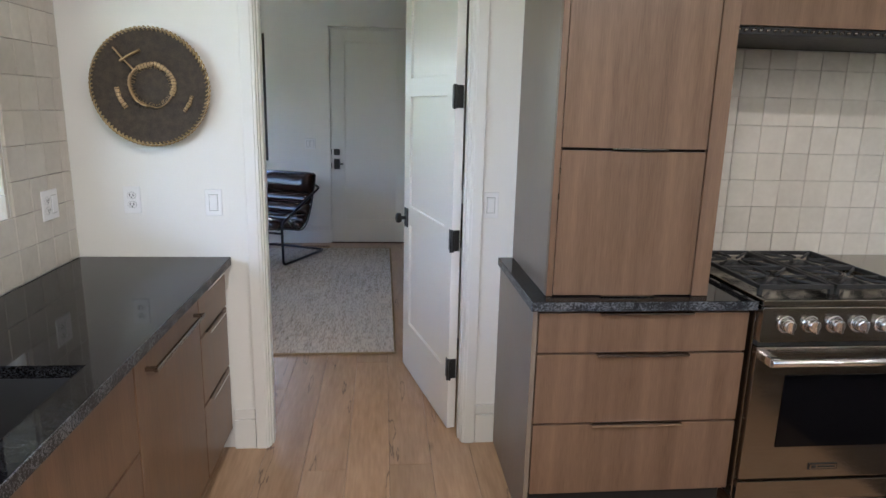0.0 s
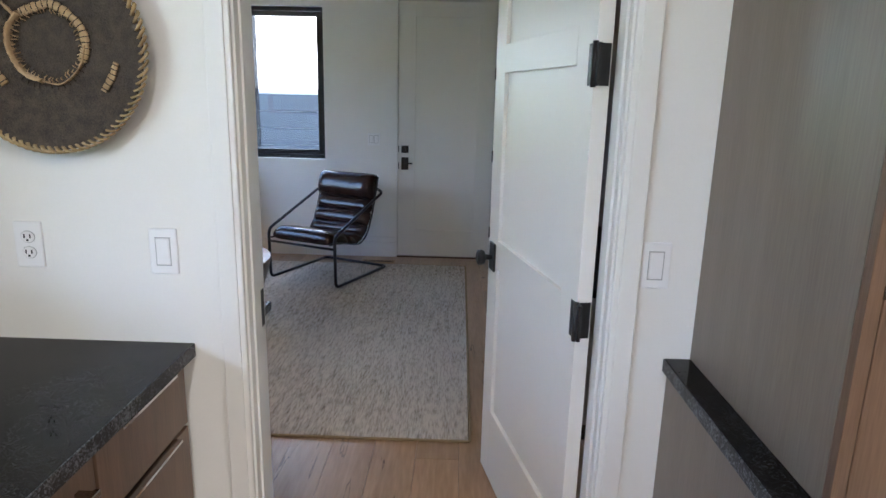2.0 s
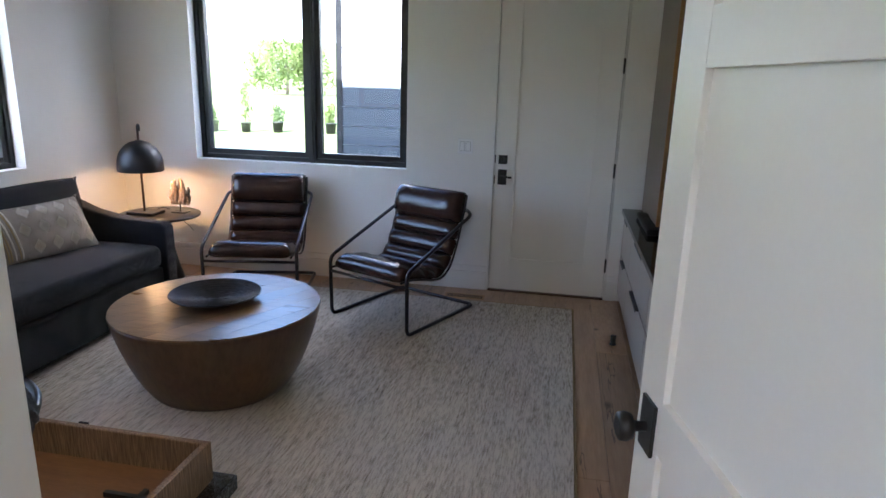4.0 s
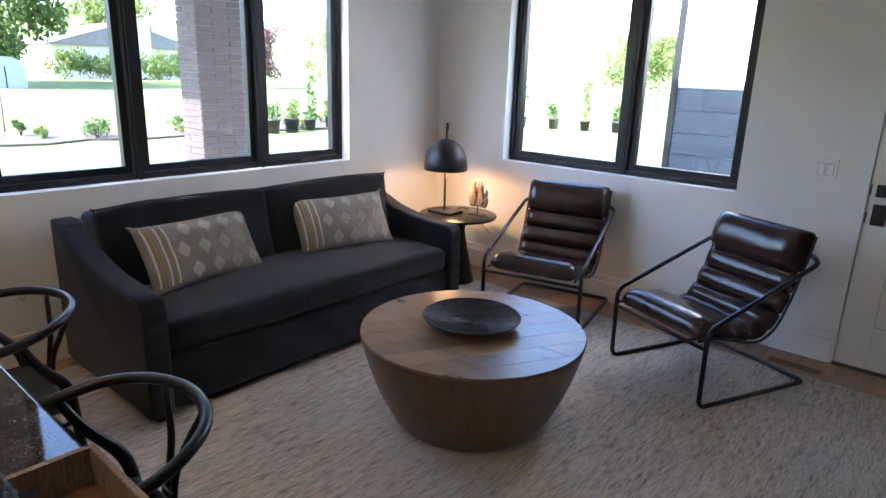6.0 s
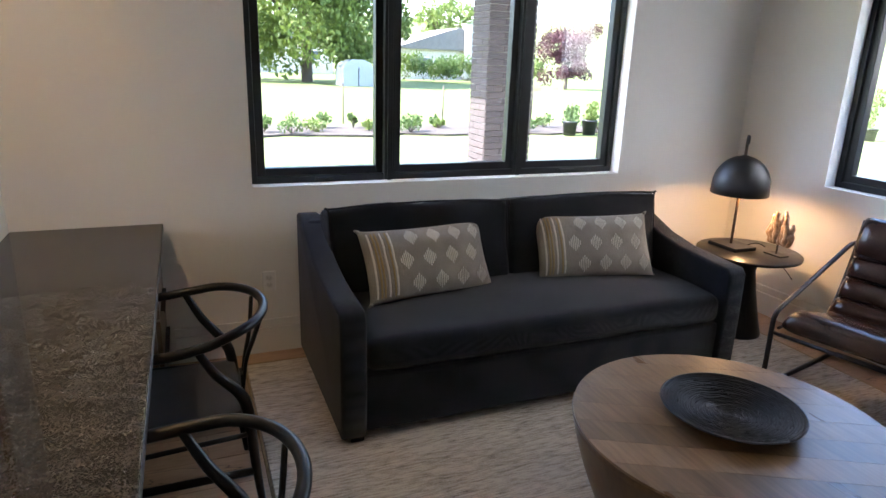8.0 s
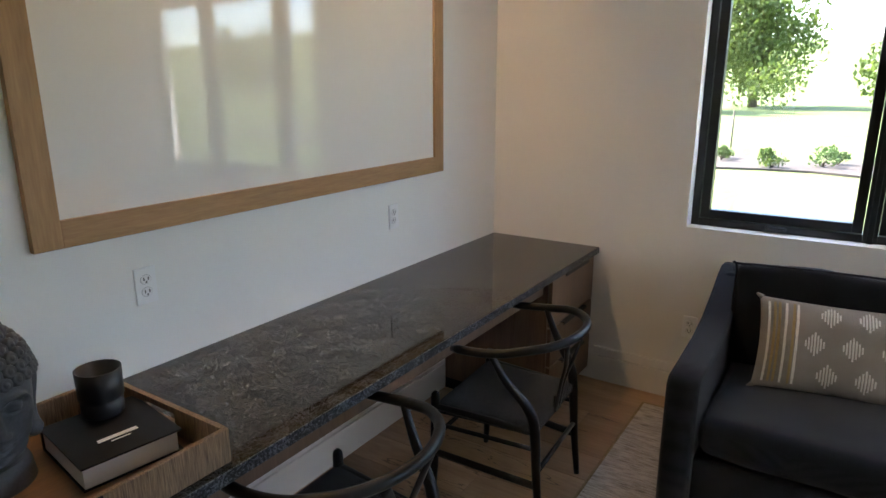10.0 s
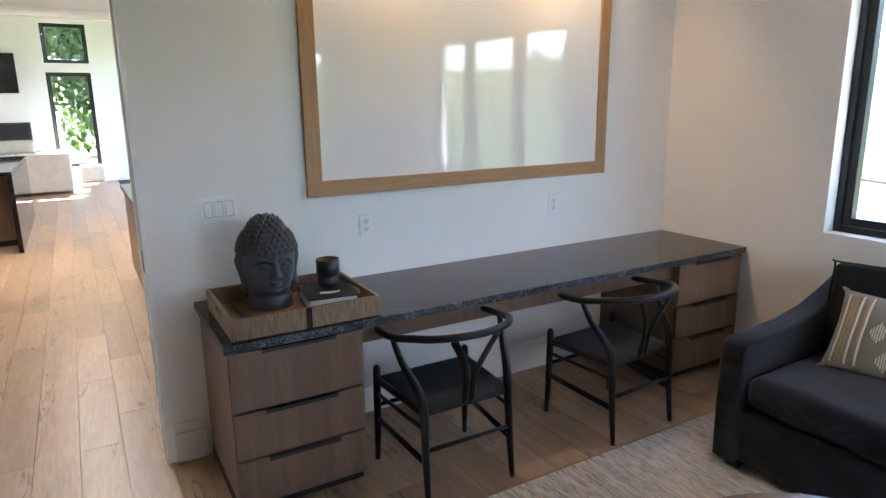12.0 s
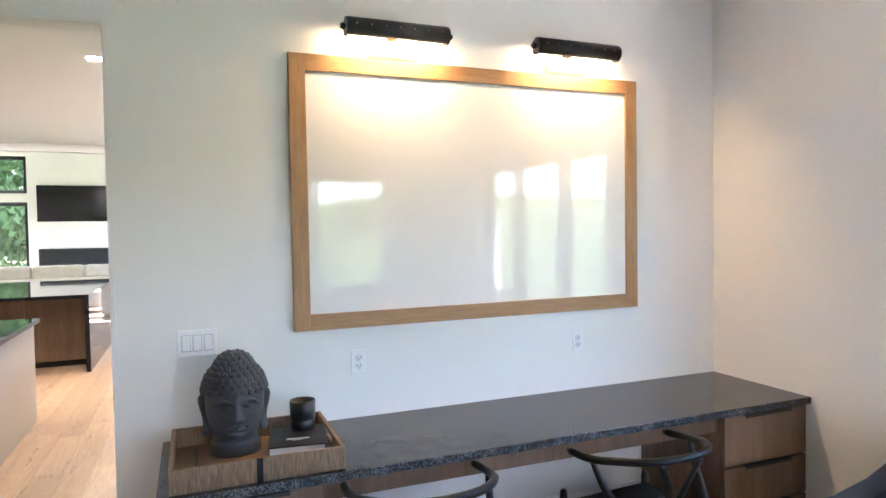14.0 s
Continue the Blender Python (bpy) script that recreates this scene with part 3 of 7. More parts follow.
def panelled_leaf(w, h, t, rails, stile, depth=0.014):
    """A door leaf from x 0 to w, y 0 to t: stiles, rails and sunk panels; rails are (z0, z1)."""
    bm = bmesh.new()
    box(bm, 0, stile, 0, t, 0, h, bev=0.0015), box(bm, w - stile, w, 0, t, 0, h, bev=0.0015)
    for a, b in rails:
        box(bm, stile, w - stile, 0, t, a, b, bev=0.0015)
    for (a, b), (c, d) in zip(rails, rails[1:]):
        box(bm, stile, w - stile, depth, t - depth, b, c)
    return bm


def inner_door():
    """The kitchen-study door, ajar into the study on three black hinges."""
    w, t = 0.868, 0.042
    ob = new("door_1")
    tagged(ob, "white three-panel interior door standing open into the study", "door", kind="structure")
    ob.matrix_basis = pose(OX1 - 0.03, -0.008, 0.012, 0, 0, 102.9)
    part("leaf", panelled_leaf(w, 2.495, t, [(0, 0.295), (0.893, 1.002), (1.613, 1.711), (2.38, 2.495)], 0.115), DOORP, ob, local=True)
    for z in (0.266, 0.905, 1.56):
        bm = boxes((0.001, 0.036, t, t + 0.003, z, z + 0.10), (-0.028, 0.006, t - 0.004, t + 0.005, z, z + 0.10), bev=0.002)
        tube(bm, [(-0.006, t + 0.005, z - 0.004), (-0.006, t + 0.005, z + 0.104)], 0.007)
        box(bm, -0.0025, 0.0005, 0.004, t + 0.002, z, z + 0.1)
        part("hinge", bm, BLACKM, ob, "matte black hinge", local=True)
    for s, y in ((-1, 0), (1, t)):
        bm = boxes((w - 0.10, w - 0.034, min(y, y + s * 0.008), max(y, y + s * 0.008), 0.875, 0.985), bev=0.002)
        plate = part("knob_plate", bm, BLACKM, ob, "square black rose", local=True)
        k = bmesh.new()
        tube(k, [(w - 0.067, y + s * q, 0.928) for q in (0.006, 0.02, 0.034, 0.038, 0.05, 0.062, 0.066)], [0.012, 0.010, 0.012, 0.026, 0.030, 0.028, 0.018], seg=20)
        kn = part("knob", k, BLACKM, plate, "round black knob", local=True)


inner_door()


def outer_door():
    x0, x1 = 3.193, 4.083
    ob = thing("door_2", (x0, L, 0), "closed white single-panel exterior door", "door", kind="structure")
    bm = panelled_leaf(x1 - x0, 2.36, 0.045, [(0, 0.26), (2.225, 2.36)], 0.16)
    bmesh.ops.translate(bm, vec=(x0, L + 0.008, 0.012), verts=bm.verts)
    part("leaf", bm, DOORP, ob)
    part("jamb", boxes((x0 - 0.017, x0 - 0.004, L - 0.004, L + 0.2, 0, 2.39), (x1 + 0.004, x1 + 0.013, L - 0.004, L + 0.2, 0, 2.39), (x0 - 0.004, x1 + 0.004, L - 0.004, L + 0.2, 2.376, 2.39)), TRIM, ob)
    part("weatherstrip", boxes((x0 - 0.004, x0 + 0.014, L + 0.0545, L + 0.075, 0.011, 2.376), (x1 - 0.014, x1 + 0.004, L + 0.0545, L + 0.075, 0.011, 2.376), (x0 - 0.004, x1 + 0.004, L + 0.0545, L + 0.075, 2.355, 2.376), (x0 - 0.004, x1 + 0.004, L + 0.0545, L + 0.075, 0.011, 0.03)), BLACKM, ob, "black rubber door seal")
    part("threshold", boxes((x0 - 0.004, x1 + 0.004, L - 0.02, L + 0.2, 0, 0.011)), BROWNP, ob)
    for z, h in ((0.985, 0.066), (0.827, 0.115)):
        bm = boxes((3.226, 3.292, L - 0.018, L + 0.007, z + 0.03, z + 0.03 + h), bev=0.003)
        if h > 0.1:
            box(bm, 3.236, 3.334, L - 0.055, L - 0.04, z + 0.085, z + 0.10, bev=0.003)
            box(bm, 3.249, 3.269, L - 0.045, L - 0.015, z + 0.083, z + 0.102)
        else:
            box(bm, 3.252, 3.266, L - 0.034, L - 0.015, z + 0.045, z + 0.085, bev=0.002)
        part("lock" if h < 0.1 else "door_handle", bm, BLACKM, ob, "square black door furniture")
        part("edge_plate", boxes((3.195, 3.202, L + 0.004, L + 0.0075, z + 0.035, z + 0.095)), BLACKM, ob)
    for z in (0.22, 0.95, 1.70):
        bm = bmesh.new()
        tube(bm, [(x1 + 0.004, L + 0.001, z), (x1 + 0.004, L + 0.001, z + 0.105)], 0.008)
        part("hinge", bm, BLACKM, ob, "black hinge knuckle")


outer_door()


def window(name, axis, at, a0, a1, z0, z1, splits, out, label, crank=True):
    """A black casement window in the plane axis = at; out is +1 or -1, the way outside."""
    def bx(u0, u1, v0, v1, w0, w1):
        lo, hi = sorted((at + out * v0, at + out * v1))
        return (lo, hi, u0, u1, w0, w1) if axis == "x" else (u0, u1, lo, hi, w0, w1)
    base = {"x": (at, a0, z0), "y": (a0, at, z0)}[axis]
    ob = thing(name, base, label, "window", kind="structure")
    f = 0.035
    part("window_frame", boxes(bx(a0, a0 + f, 0, 0.09, z0, z1), bx(a1 - f, a1, 0, 0.09, z0, z1), bx(a0 + f, a1 - f, 0, 0.09, z0, z0 + f), bx(a0 + f, a1 - f, 0, 0.09, z1 - f, z1), bev=0.002), BLACKF, ob)
    for s in splits:
        part("mullion", boxes(bx(s - 0.028, s + 0.028, -0.012, 0.09, z0 + 0.002, z1 - 0.002), bx(s - 0.012, s + 0.012, -0.02, -0.012, z0, z1), bev=0.002), BLACKF, ob)
    ends = [a0 + f] + [q for s in splits for q in (s - 0.028, s + 0.028)] + [a1 - f]
    for i in range(0, len(ends), 2):
        u0, u1, g = ends[i] + 0.003, ends[i + 1] - 0.003, 0.042
        w0, w1 = z0 + f + 0.003, z1 - f - 0.003
        sash = part("sash", boxes(bx(u0, u0 + g, 0.015, 0.07, w0, w1), bx(u1 - g, u1, 0.015, 0.07, w0, w1), bx(u0 + g, u1 - g, 0.015, 0.07, w0, w0 + g), bx(u0 + g, u1 - g, 0.015, 0.07, w1 - g, w1), bev=0.003), BLACKF, ob)
        pane = part("pane", boxes(bx(u0 + g - 0.004, u1 - g + 0.004, 0.040, 0.046, w0 + g - 0.004, w1 - g + 0.004)), GLASS, sash)
        pane.visible_shadow = False
        if crank and (i == 0 or i == len(ends) - 2):
            c = (u0 + u1) / 2
            bm = boxes(bx(c - 0.045, c + 0.045, -0.018, 0.0, z0 + 0.006, z0 + 0.03), bx(c - 0.03, c + 0.05, -0.03, -0.018, z0 + 0.02, z0 + 0.032), bev=0.004)
            part("crank_handle", bm, BLACKM, ob, "folded black crank handle")
    return ob


window("window_1", "x", -0.085, AY0, AY1, SZ, HZ, (1.859, 2.688), -1, "black three-light casement window over the sofa")
window("window_2", "y", L + 0.085, BX0, BX1, SZ, HZ, (1.69,), 1, "black two-light casement window behind the chairs")
# window_8 is out of view, added to brighten the living room.
window("window_8", "x", 1.08, -13.0, -9.3, 0.3, 3.3, (-11.8, -10.5), -1, "unseen wide window added to light the living room", crank=False)
window("window_3", "x", KW - 0.12, -3.2, -0.58, 1.11, 2.45, (-1.9,), -1, "black window over the kitchen sink", crank=False)
for k, (a, b) in enumerate(((2.93, 3.79), (6.29, 7.25))):
    window("window_%d" % (4 + 2 * k), "y", FY - 0.12, a, b, 0.35, 2.41, (), -1, "tall black living room window", crank=False)
    window("window_%d" % (5 + 2 * k), "y", FY - 0.12, a, b, 2.60, 3.43, (), -1, "black transom window above a tall window", crank=False)


def plate(loc, n, gang, what, label):
    """A wall plate of `gang` gangs at loc, facing n (+y, -y, +x, -x); what: switch or outlet, one for each gang."""
    rz = {"+y": 180, "-y": 0, "+x": 90, "-x": -90}[n]
    ob = thing("light_switch" if "s" in what else "wall_outlet", loc, label, "switch" if "s" in what else "outlet")
    ob.matrix_basis = pose(*loc, 0, 0, rz)
    w = 0.07 + 0.046 * (gang - 1)
    part("cover_plate", boxes((-w / 2, w / 2, -0.007, 0, -0.0575, 0.0575), bev=0.003), PLASTIC, ob, local=True)
    for i, k in enumerate(what):
        c = (i - (gang - 1) / 2) * 0.046
        if k == "s":
            part("rocker", boxes((c - 0.0165, c + 0.0165, -0.0105, -0.005, -0.033, 0.033), bev=0.0025), PLASTIC, ob, local=True)
            part("rocker_gap", boxes((c - 0.0188, c + 0.0188, -0.0076, -0.0055, -0.0358, 0.0358)), SWITCH_GAP, ob, local=True)
        else:
            for z in (-0.0195, 0.0195):
                part("receptacle_gap", prism([(c + 0.0185 * math.cos(q), z + 0.0155 * math.sin(q)) for q in [math.pi * k / 8 for k in range(16)]], "y", -0.0076, -0.0055), SWITCH_GAP, ob, local=True)
                part("receptacle", prism([(c + 0.0170 * math.cos(q), z + 0.0140 * math.sin(q)) for q in [math.pi * k / 8 for k in range(16)]], "y", -0.0095, -0.0055), PLASTICW, ob, local=True)
                part("slots", boxes((c - 0.0088, c - 0.0055, -0.0101, -0.009, z - 0.003, z + 0.007), (c + 0.0055, c + 0.0088, -0.0101, -0.009, z - 0.003, z + 0.007),
                                    (c - 0.0026, c + 0.0026, -0.0101, -0.009, z - 0.0105, z - 0.0055)), SLOT, ob, local=True)
    return ob


plate((2.212, 0, 1.036), "+y", 1, "o", "white duplex outlet above the desk")
plate((0.976, 0, 1.036), "+y", 1, "o", "white duplex outlet above the desk")
plate((2.929, 0, 1.186), "+y", 3, "sss", "white three-gang rocker switch beside the doorway")
plate((2.965, L, 1.135), "-y", 2, "ss", "white two-gang rocker switch beside the exterior door")
plate((0, 1.158, 0.413), "+x", 1, "o", "white duplex outlet low on the wall")
plate((2.726, KY, 1.162), "-y", 1, "o", "white outlet on the kitchen wall")
plate((3.059, KY, 1.154), "-y", 1, "s", "white rocker switch by the door casing")
plate((4.255, KY, 1.154), "-y", 1, "s", "white rocker switch between casing and cabinet")
plate((KW + 0.014, -0.33, 1.17), "+x", 2, "os", "white outlet and switch on the tile")

# ---- outdoors ----
GZ = -0.2


def ground():
    bm = bmesh.new()
    n, ext = 60, 900.0
    g = {}
    for i in range(n + 1):
        for j in range(n + 1):
            u, v = 2 * i / n - 1, 2 * j / n - 1
            x, y = math.copysign(abs(u) ** 2.6, u) * ext, math.copysign(abs(v) ** 2.6, v) * ext
            r = math.hypot(x, y)
            far = max(0.0, r - 110)
            z = GZ + noise.noise(Vector((x, y, 0)) * 0.05) * 0.1 * min(1, max(0, r - 14) / 10) + max(0, -x - 60) * 0.012
            z += far * 0.07 * (0.7 + 0.5 * noise.noise(Vector((x, y, 0)) * 0.006)) * (1 if x < 0 or y > 0 else 0.5)
            g[i, j] = bm.verts.new((x, y, z))
    for i in range(n):
        for j in range(n):
            bm.faces.new((g[i, j], g[i + 1, j], g[i + 1, j + 1], g[i, j + 1]))
    return setting("ground", smooth(bm), GRASS, "sunlit lawn rising to a far hillside", "lawn")


ground()
setting("mulch_bed", prism([(-14.2 + 0.3 * math.sin(k * 1.7), -11 + k) for k in range(31)] + [(-11.9 + 0.25 * math.sin(k * 2.3), 19 - k) for k in range(31)], "z", GZ - 0.1, GZ + 0.05), SOIL, "strip of dark bark mulch across the lawn", "garden bed")
# Unseen paving, kept pale so that it bounces sunlight into the study.
setting("patio", boxes((-4.2, 6.5, L + 0.25, 6.4, GZ - 0.1, GZ + 0.04), (-4.2, -0.25, 0.0, L + 0.25, GZ - 0.1, GZ + 0.04)), CONC, "unseen pale concrete patio beside the house", "patio")


def leaf_mass(centres, count, size, seed):
    """Many small leaves gathered round the given (centre, radius) clumps."""
    rnd = random.Random(seed)
    bm = bmesh.new()
    for _ in range(count):
        c, r = rnd.choice(centres)
        d = Vector((rnd.gauss(0, 1), rnd.gauss(0, 1), rnd.gauss(0, 0.8))).normalized() * r * rnd.random() ** 0.4
        p, s = Vector(c) + d, size * rnd.uniform(0.6, 1.4)
        m = Euler((rnd.uniform(0, 6.3), rnd.uniform(0, 6.3), rnd.uniform(0, 6.3))).to_matrix()
        q = [bm.verts.new(p + m @ Vector(v) * s) for v in ((-0.5, 0, 0), (0, -0.28, 0.06), (0.5, 0, 0), (0, 0.28, 0.06))]
        bm.faces.new(q)
    return bm


def tree(x, y, h, spread, leaf, label, seed, count=5000, z=GZ, size=0.3):
    rnd = random.Random(seed)
    ob = thing("tree", (x, y, z), label, "tree")
    bm = bmesh.new()
    top = h * 0.55
    tube(bm, spline([(x, y, z - 0.1), (x + 0.1, y, z + top * 0.4), (x - 0.05, y + 0.1, z + top)]), [0.035 * h * (1 - 0.6 * k / 12) for k in range(13)], seg=8)
    clumps = []
    for k in range(9):
        a, rr = k * 2.4 + rnd.random(), spread * rnd.uniform(0.35, 0.8)
        e = Vector((x + math.cos(a) * rr, y + math.sin(a) * rr, z + h * rnd.uniform(0.3, 0.9)))
        tube(bm, [(x, y, z + top * rnd.uniform(0.35, 0.9)), e.lerp(Vector((x, y, z + top)), 0.45), e], [0.012 * h, 0.008 * h, 0.003 * h], seg=6)
        clumps.append((e, spread * rnd.uniform(0.28, 0.5)))
    for k in range(26):
        a, rr = rnd.uniform(0, 6.3), spread * rnd.uniform(0.2, 1.0)
        clumps.append((Vector((x + math.cos(a) * rr, y + math.sin(a) * rr, z + h * rnd.uniform(0.16, 0.95))), spread * rnd.uniform(0.2, 0.4)))
    part("trunk", bm, BARKT, ob)
    part("crown", leaf_mass(clumps, count, size, seed), leaf, ob)
    return ob


def shrub(x, y, h, r, leaf, label, seed, count=500, z=GZ, size=0.09, name="shrub"):
    rnd = random.Random(seed)
    ob = thing(name, (x, y, z), label, "shrub")
    bm = bmesh.new()
    clumps = []
    for k in range(7):
        a = rnd.uniform(0, 6.3)
        e = (x + math.cos(a) * r * 0.6, y + math.sin(a) * r * 0.6, z + h * rnd.uniform(0.35, 0.85))
        tube(bm, [(x, y, z), e], [0.012, 0.004], seg=5)
        clumps.append((e, r * rnd.uniform(0.35, 0.6)))
    part("stems", bm, BARKT, ob)
    part("foliage", leaf_mass(clumps, count, size, seed), leaf, ob)
    return ob


# Unseen tree, put here to cut the daylight through the sink window.
tree(0.5, -1.7, 3.3, 1.15, LEAF_D, "unseen tree added to dim the sink window", 15, 9000, size=0.13)
tree(-50, 10.4, 14, 8.0, LEAF, "broad leafy green tree on the lawn", 3, 32000, size=0.42)
tree(-54, -6.0, 11, 6.0, LEAF, "leafy green tree behind the lawn", 5, 16000, size=0.36)
tree(-74, 32, 9, 4.5, LEAF, "pale green tree standing near the far houses", 6, 4000, z=0.0, size=0.5)
tree(-44, 31.0, 5.0, 2.4, LEAF_R, "purple-leaved plum tree beyond the lawn", 7, 7000, size=0.22)
tree(-60, 72, 9, 5, LEAF, "pale green tree at the edge of the fields", 8, 4000, z=0.2, size=0.5)
tree(-30, 74, 6.5, 5.0, LEAF, "green tree beyond the drive", 9, 4000, z=0.0, size=0.4)
tree(-19, 80, 6, 5.0, LEAF, "green tree beyond the drive", 10, 3500, z=0.0, size=0.4)
tree(-44, -14, 10, 5, LEAF, "leafy green tree behind the lawn", 12, 12000, size=0.45)
tree(2.4, -24, 7, 3.5, LEAF_D, "dense green tree outside the living room", 13, 16000, size=0.28)
tree(7.6, -25, 7, 3.5, LEAF_D, "dense green tree outside the living room", 14, 14000, size=0.28)
for k in range(9):
    shrub(-57 + (k % 3) * 1.5, 21 + k * 1.5, 2.3, 1.7, LEAF_D if k % 2 else LEAF, "rounded garden shrub before a far house", 40 + k, 700, z=0.0, size=0.3)
for k in range(44):
    shrub(-12.9 + 0.7 * math.sin(k * 5.1), -8 + k * 0.56 + 0.3 * math.sin(k * 3.3), 0.22 + 0.22 * abs(math.sin(k * 2.1)), 0.24 + 0.1 * math.sin(k * 1.3), LEAF_D if k % 3 else LEAF, "small young shrub in the mulch bed", 70 + k, 220, z=GZ + 0.05, size=0.08)


def potted(x, y, s, h, leaf, seed):
    ob = thing("potted_plant", (x, y, GZ), "leafy plant in a black nursery pot on the ground", "plant", "nursery pots")
    bm = lathe([(0.14 * s, GZ), (0.17 * s, GZ + 0.3 * s), (0.185 * s, GZ + 0.3 * s), (0.185 * s, GZ + 0.34 * s), (0.165 * s, GZ + 0.34 * s), (0.16 * s, GZ + 0.3 * s)], 20, (x, y))
    part("pot", bm, POT, ob)
    rnd = random.Random(seed)
    cl = [(Vector((x + rnd.uniform(-0.1, 0.1) * s, y + rnd.uniform(-0.1, 0.1) * s, GZ + 0.36 * s + h * q / 6)), 0.15 * s) for q in range(7)]
    part("foliage", leaf_mass(cl, 320, 0.09, seed), leaf, ob)


for k, (x, y, s, h) in enumerate(((-11.6, 10.6, 1.15, 0.3), (-11.7, 11.3, 1.2, 0.35), (-11.9, 12.1, 1.0, 1.1), (-12.0, 13.0, 1.2, 0.4), (-11.8, 13.8, 1.1, 0.35), (-12.1, 14.6, 1.2, 1.3),
                                  (-10.4, 18.6, 1.1, 0.4), (-9.3, 19.4, 1.1, 1.0), (-8.2, 19.8, 1.1, 0.4), (-7.2, 20.2, 1.0, 1.2), (-6.2, 20.6, 1.1, 0.4), (-4.4, 21.0, 1.1, 0.5), (-2.2, 21.4, 1.0, 0.6))):
    potted(x, y, s, h, LEAF if k % 2 else LEAF_D, 120 + k)


def shed(x, y):
    ob = thing("garden_shed", (x, y, GZ), "white metal barn-roofed garden shed", "shed")
    z = GZ
    pts = [(-1.1, z), (1.1, z), (1.1, z + 1.2), (0.9, z + 1.6), (0.4, z + 1.85), (-0.4, z + 1.85), (-0.9, z + 1.6), (-1.1, z + 1.2)]
    bm = prism([(y + a, b) for a, b in pts], "x", x - 2.4, x)
    part("walls", bm, SHEDM, ob)
    for s in (-0.42, 0.42):
        part("door", boxes((x, x + 0.04, y + s - 0.38, y + s + 0.38, z + 0.05, z + 1.3)), SHEDM, ob)
    # Dark strip painted in for the shade between the doors.
    part("door_gap", boxes((x, x + 0.045, y - 0.03, y + 0.03, z + 0.05, z + 1.3)), SLOT, ob)


shed(-42, 12.6)


def house(x, y, w, d, h, label, chimney=True, z=0.0):
    ob = thing("house", (x, y, z), label, "house")
    part("walls", boxes((x - d, x, y - w / 2, y + w / 2, z - 0.6, z + h)), HOUSEW, ob)
    bm = prism([(y - w / 2 - 0.5, z + h), (y + w / 2 + 0.5, z + h), (y, z + h + w * 0.17)], "x", x - d - 0.4, x + 0.5)
    roof = part("roof", bm, ROOFM, ob)
    if chimney:
        part("chimney", boxes((x - 0.2, x + 0.8, y + 0.6, y + 2.0, z, z + h + w * 0.2)), HOUSEW, roof)
    for k in (-0.3, 0.32):
        win = part("window", boxes((x, x + 0.05, y + k * w - 0.8, y + k * w + 0.8, z + 1.0, z + 2.2)), TRIM, ob)
        part("pane", boxes((x + 0.05, x + 0.07, y + k * w - 0.7, y + k * w + 0.7, z + 1.1, z + 2.1)), SLATE, win)


house(-64, 29.5, 14, 9, 3.0, "low cream house with grey gabled roof and chimney")
tree(-66, 60, 8, 5, LEAF, "pale green tree across the fields", 18, 6000, z=0.2, size=0.45)
house(-75, 12, 12, 9, 2.8, "low cream house behind trees", False, 0.4)


def fence_posts():
    for k in range(7):
        y = -4.2 + k * 3.1
        ob = solid("fence_post", tube(bmesh.new(), [(-15.0, y, GZ - 0.1), (-15.0 + 0.03, y, GZ + 1.15)], 0.022, seg=7), BARKT, "weathered wooden fence post in the lawn", "post", "fence posts")


fence_posts()


def neighbour():
    x0, y = 1.2, 6.5
    ob = thing("neighbour_building", (x0, y, GZ), "pale board-clad garage wall beside the house", "building")
    part("wall", boxes((x0, 9.0, y + 0.02, y + 6, GZ, 5.4)), SIDING, ob)
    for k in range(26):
        # Boards below 1.5 m carry the house's shadow as a darker colour.
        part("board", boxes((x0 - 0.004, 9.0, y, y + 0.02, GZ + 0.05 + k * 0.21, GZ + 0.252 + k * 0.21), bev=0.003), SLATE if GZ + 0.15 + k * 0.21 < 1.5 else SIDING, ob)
    part("corner_trim", boxes((x0 - 0.035, x0 + 0.03, y - 0.014, y, GZ, 5.4), (x0 - 0.035, x0 - 0.004, y, y + 0.06, GZ, 5.4)), BLACKF, ob, "dark corner trim")
    part("footing", boxes((x0 - 0.1, 9.0, y - 0.5, y, GZ, 0.52)), CONC, ob, "pale concrete ledge")


neighbour()


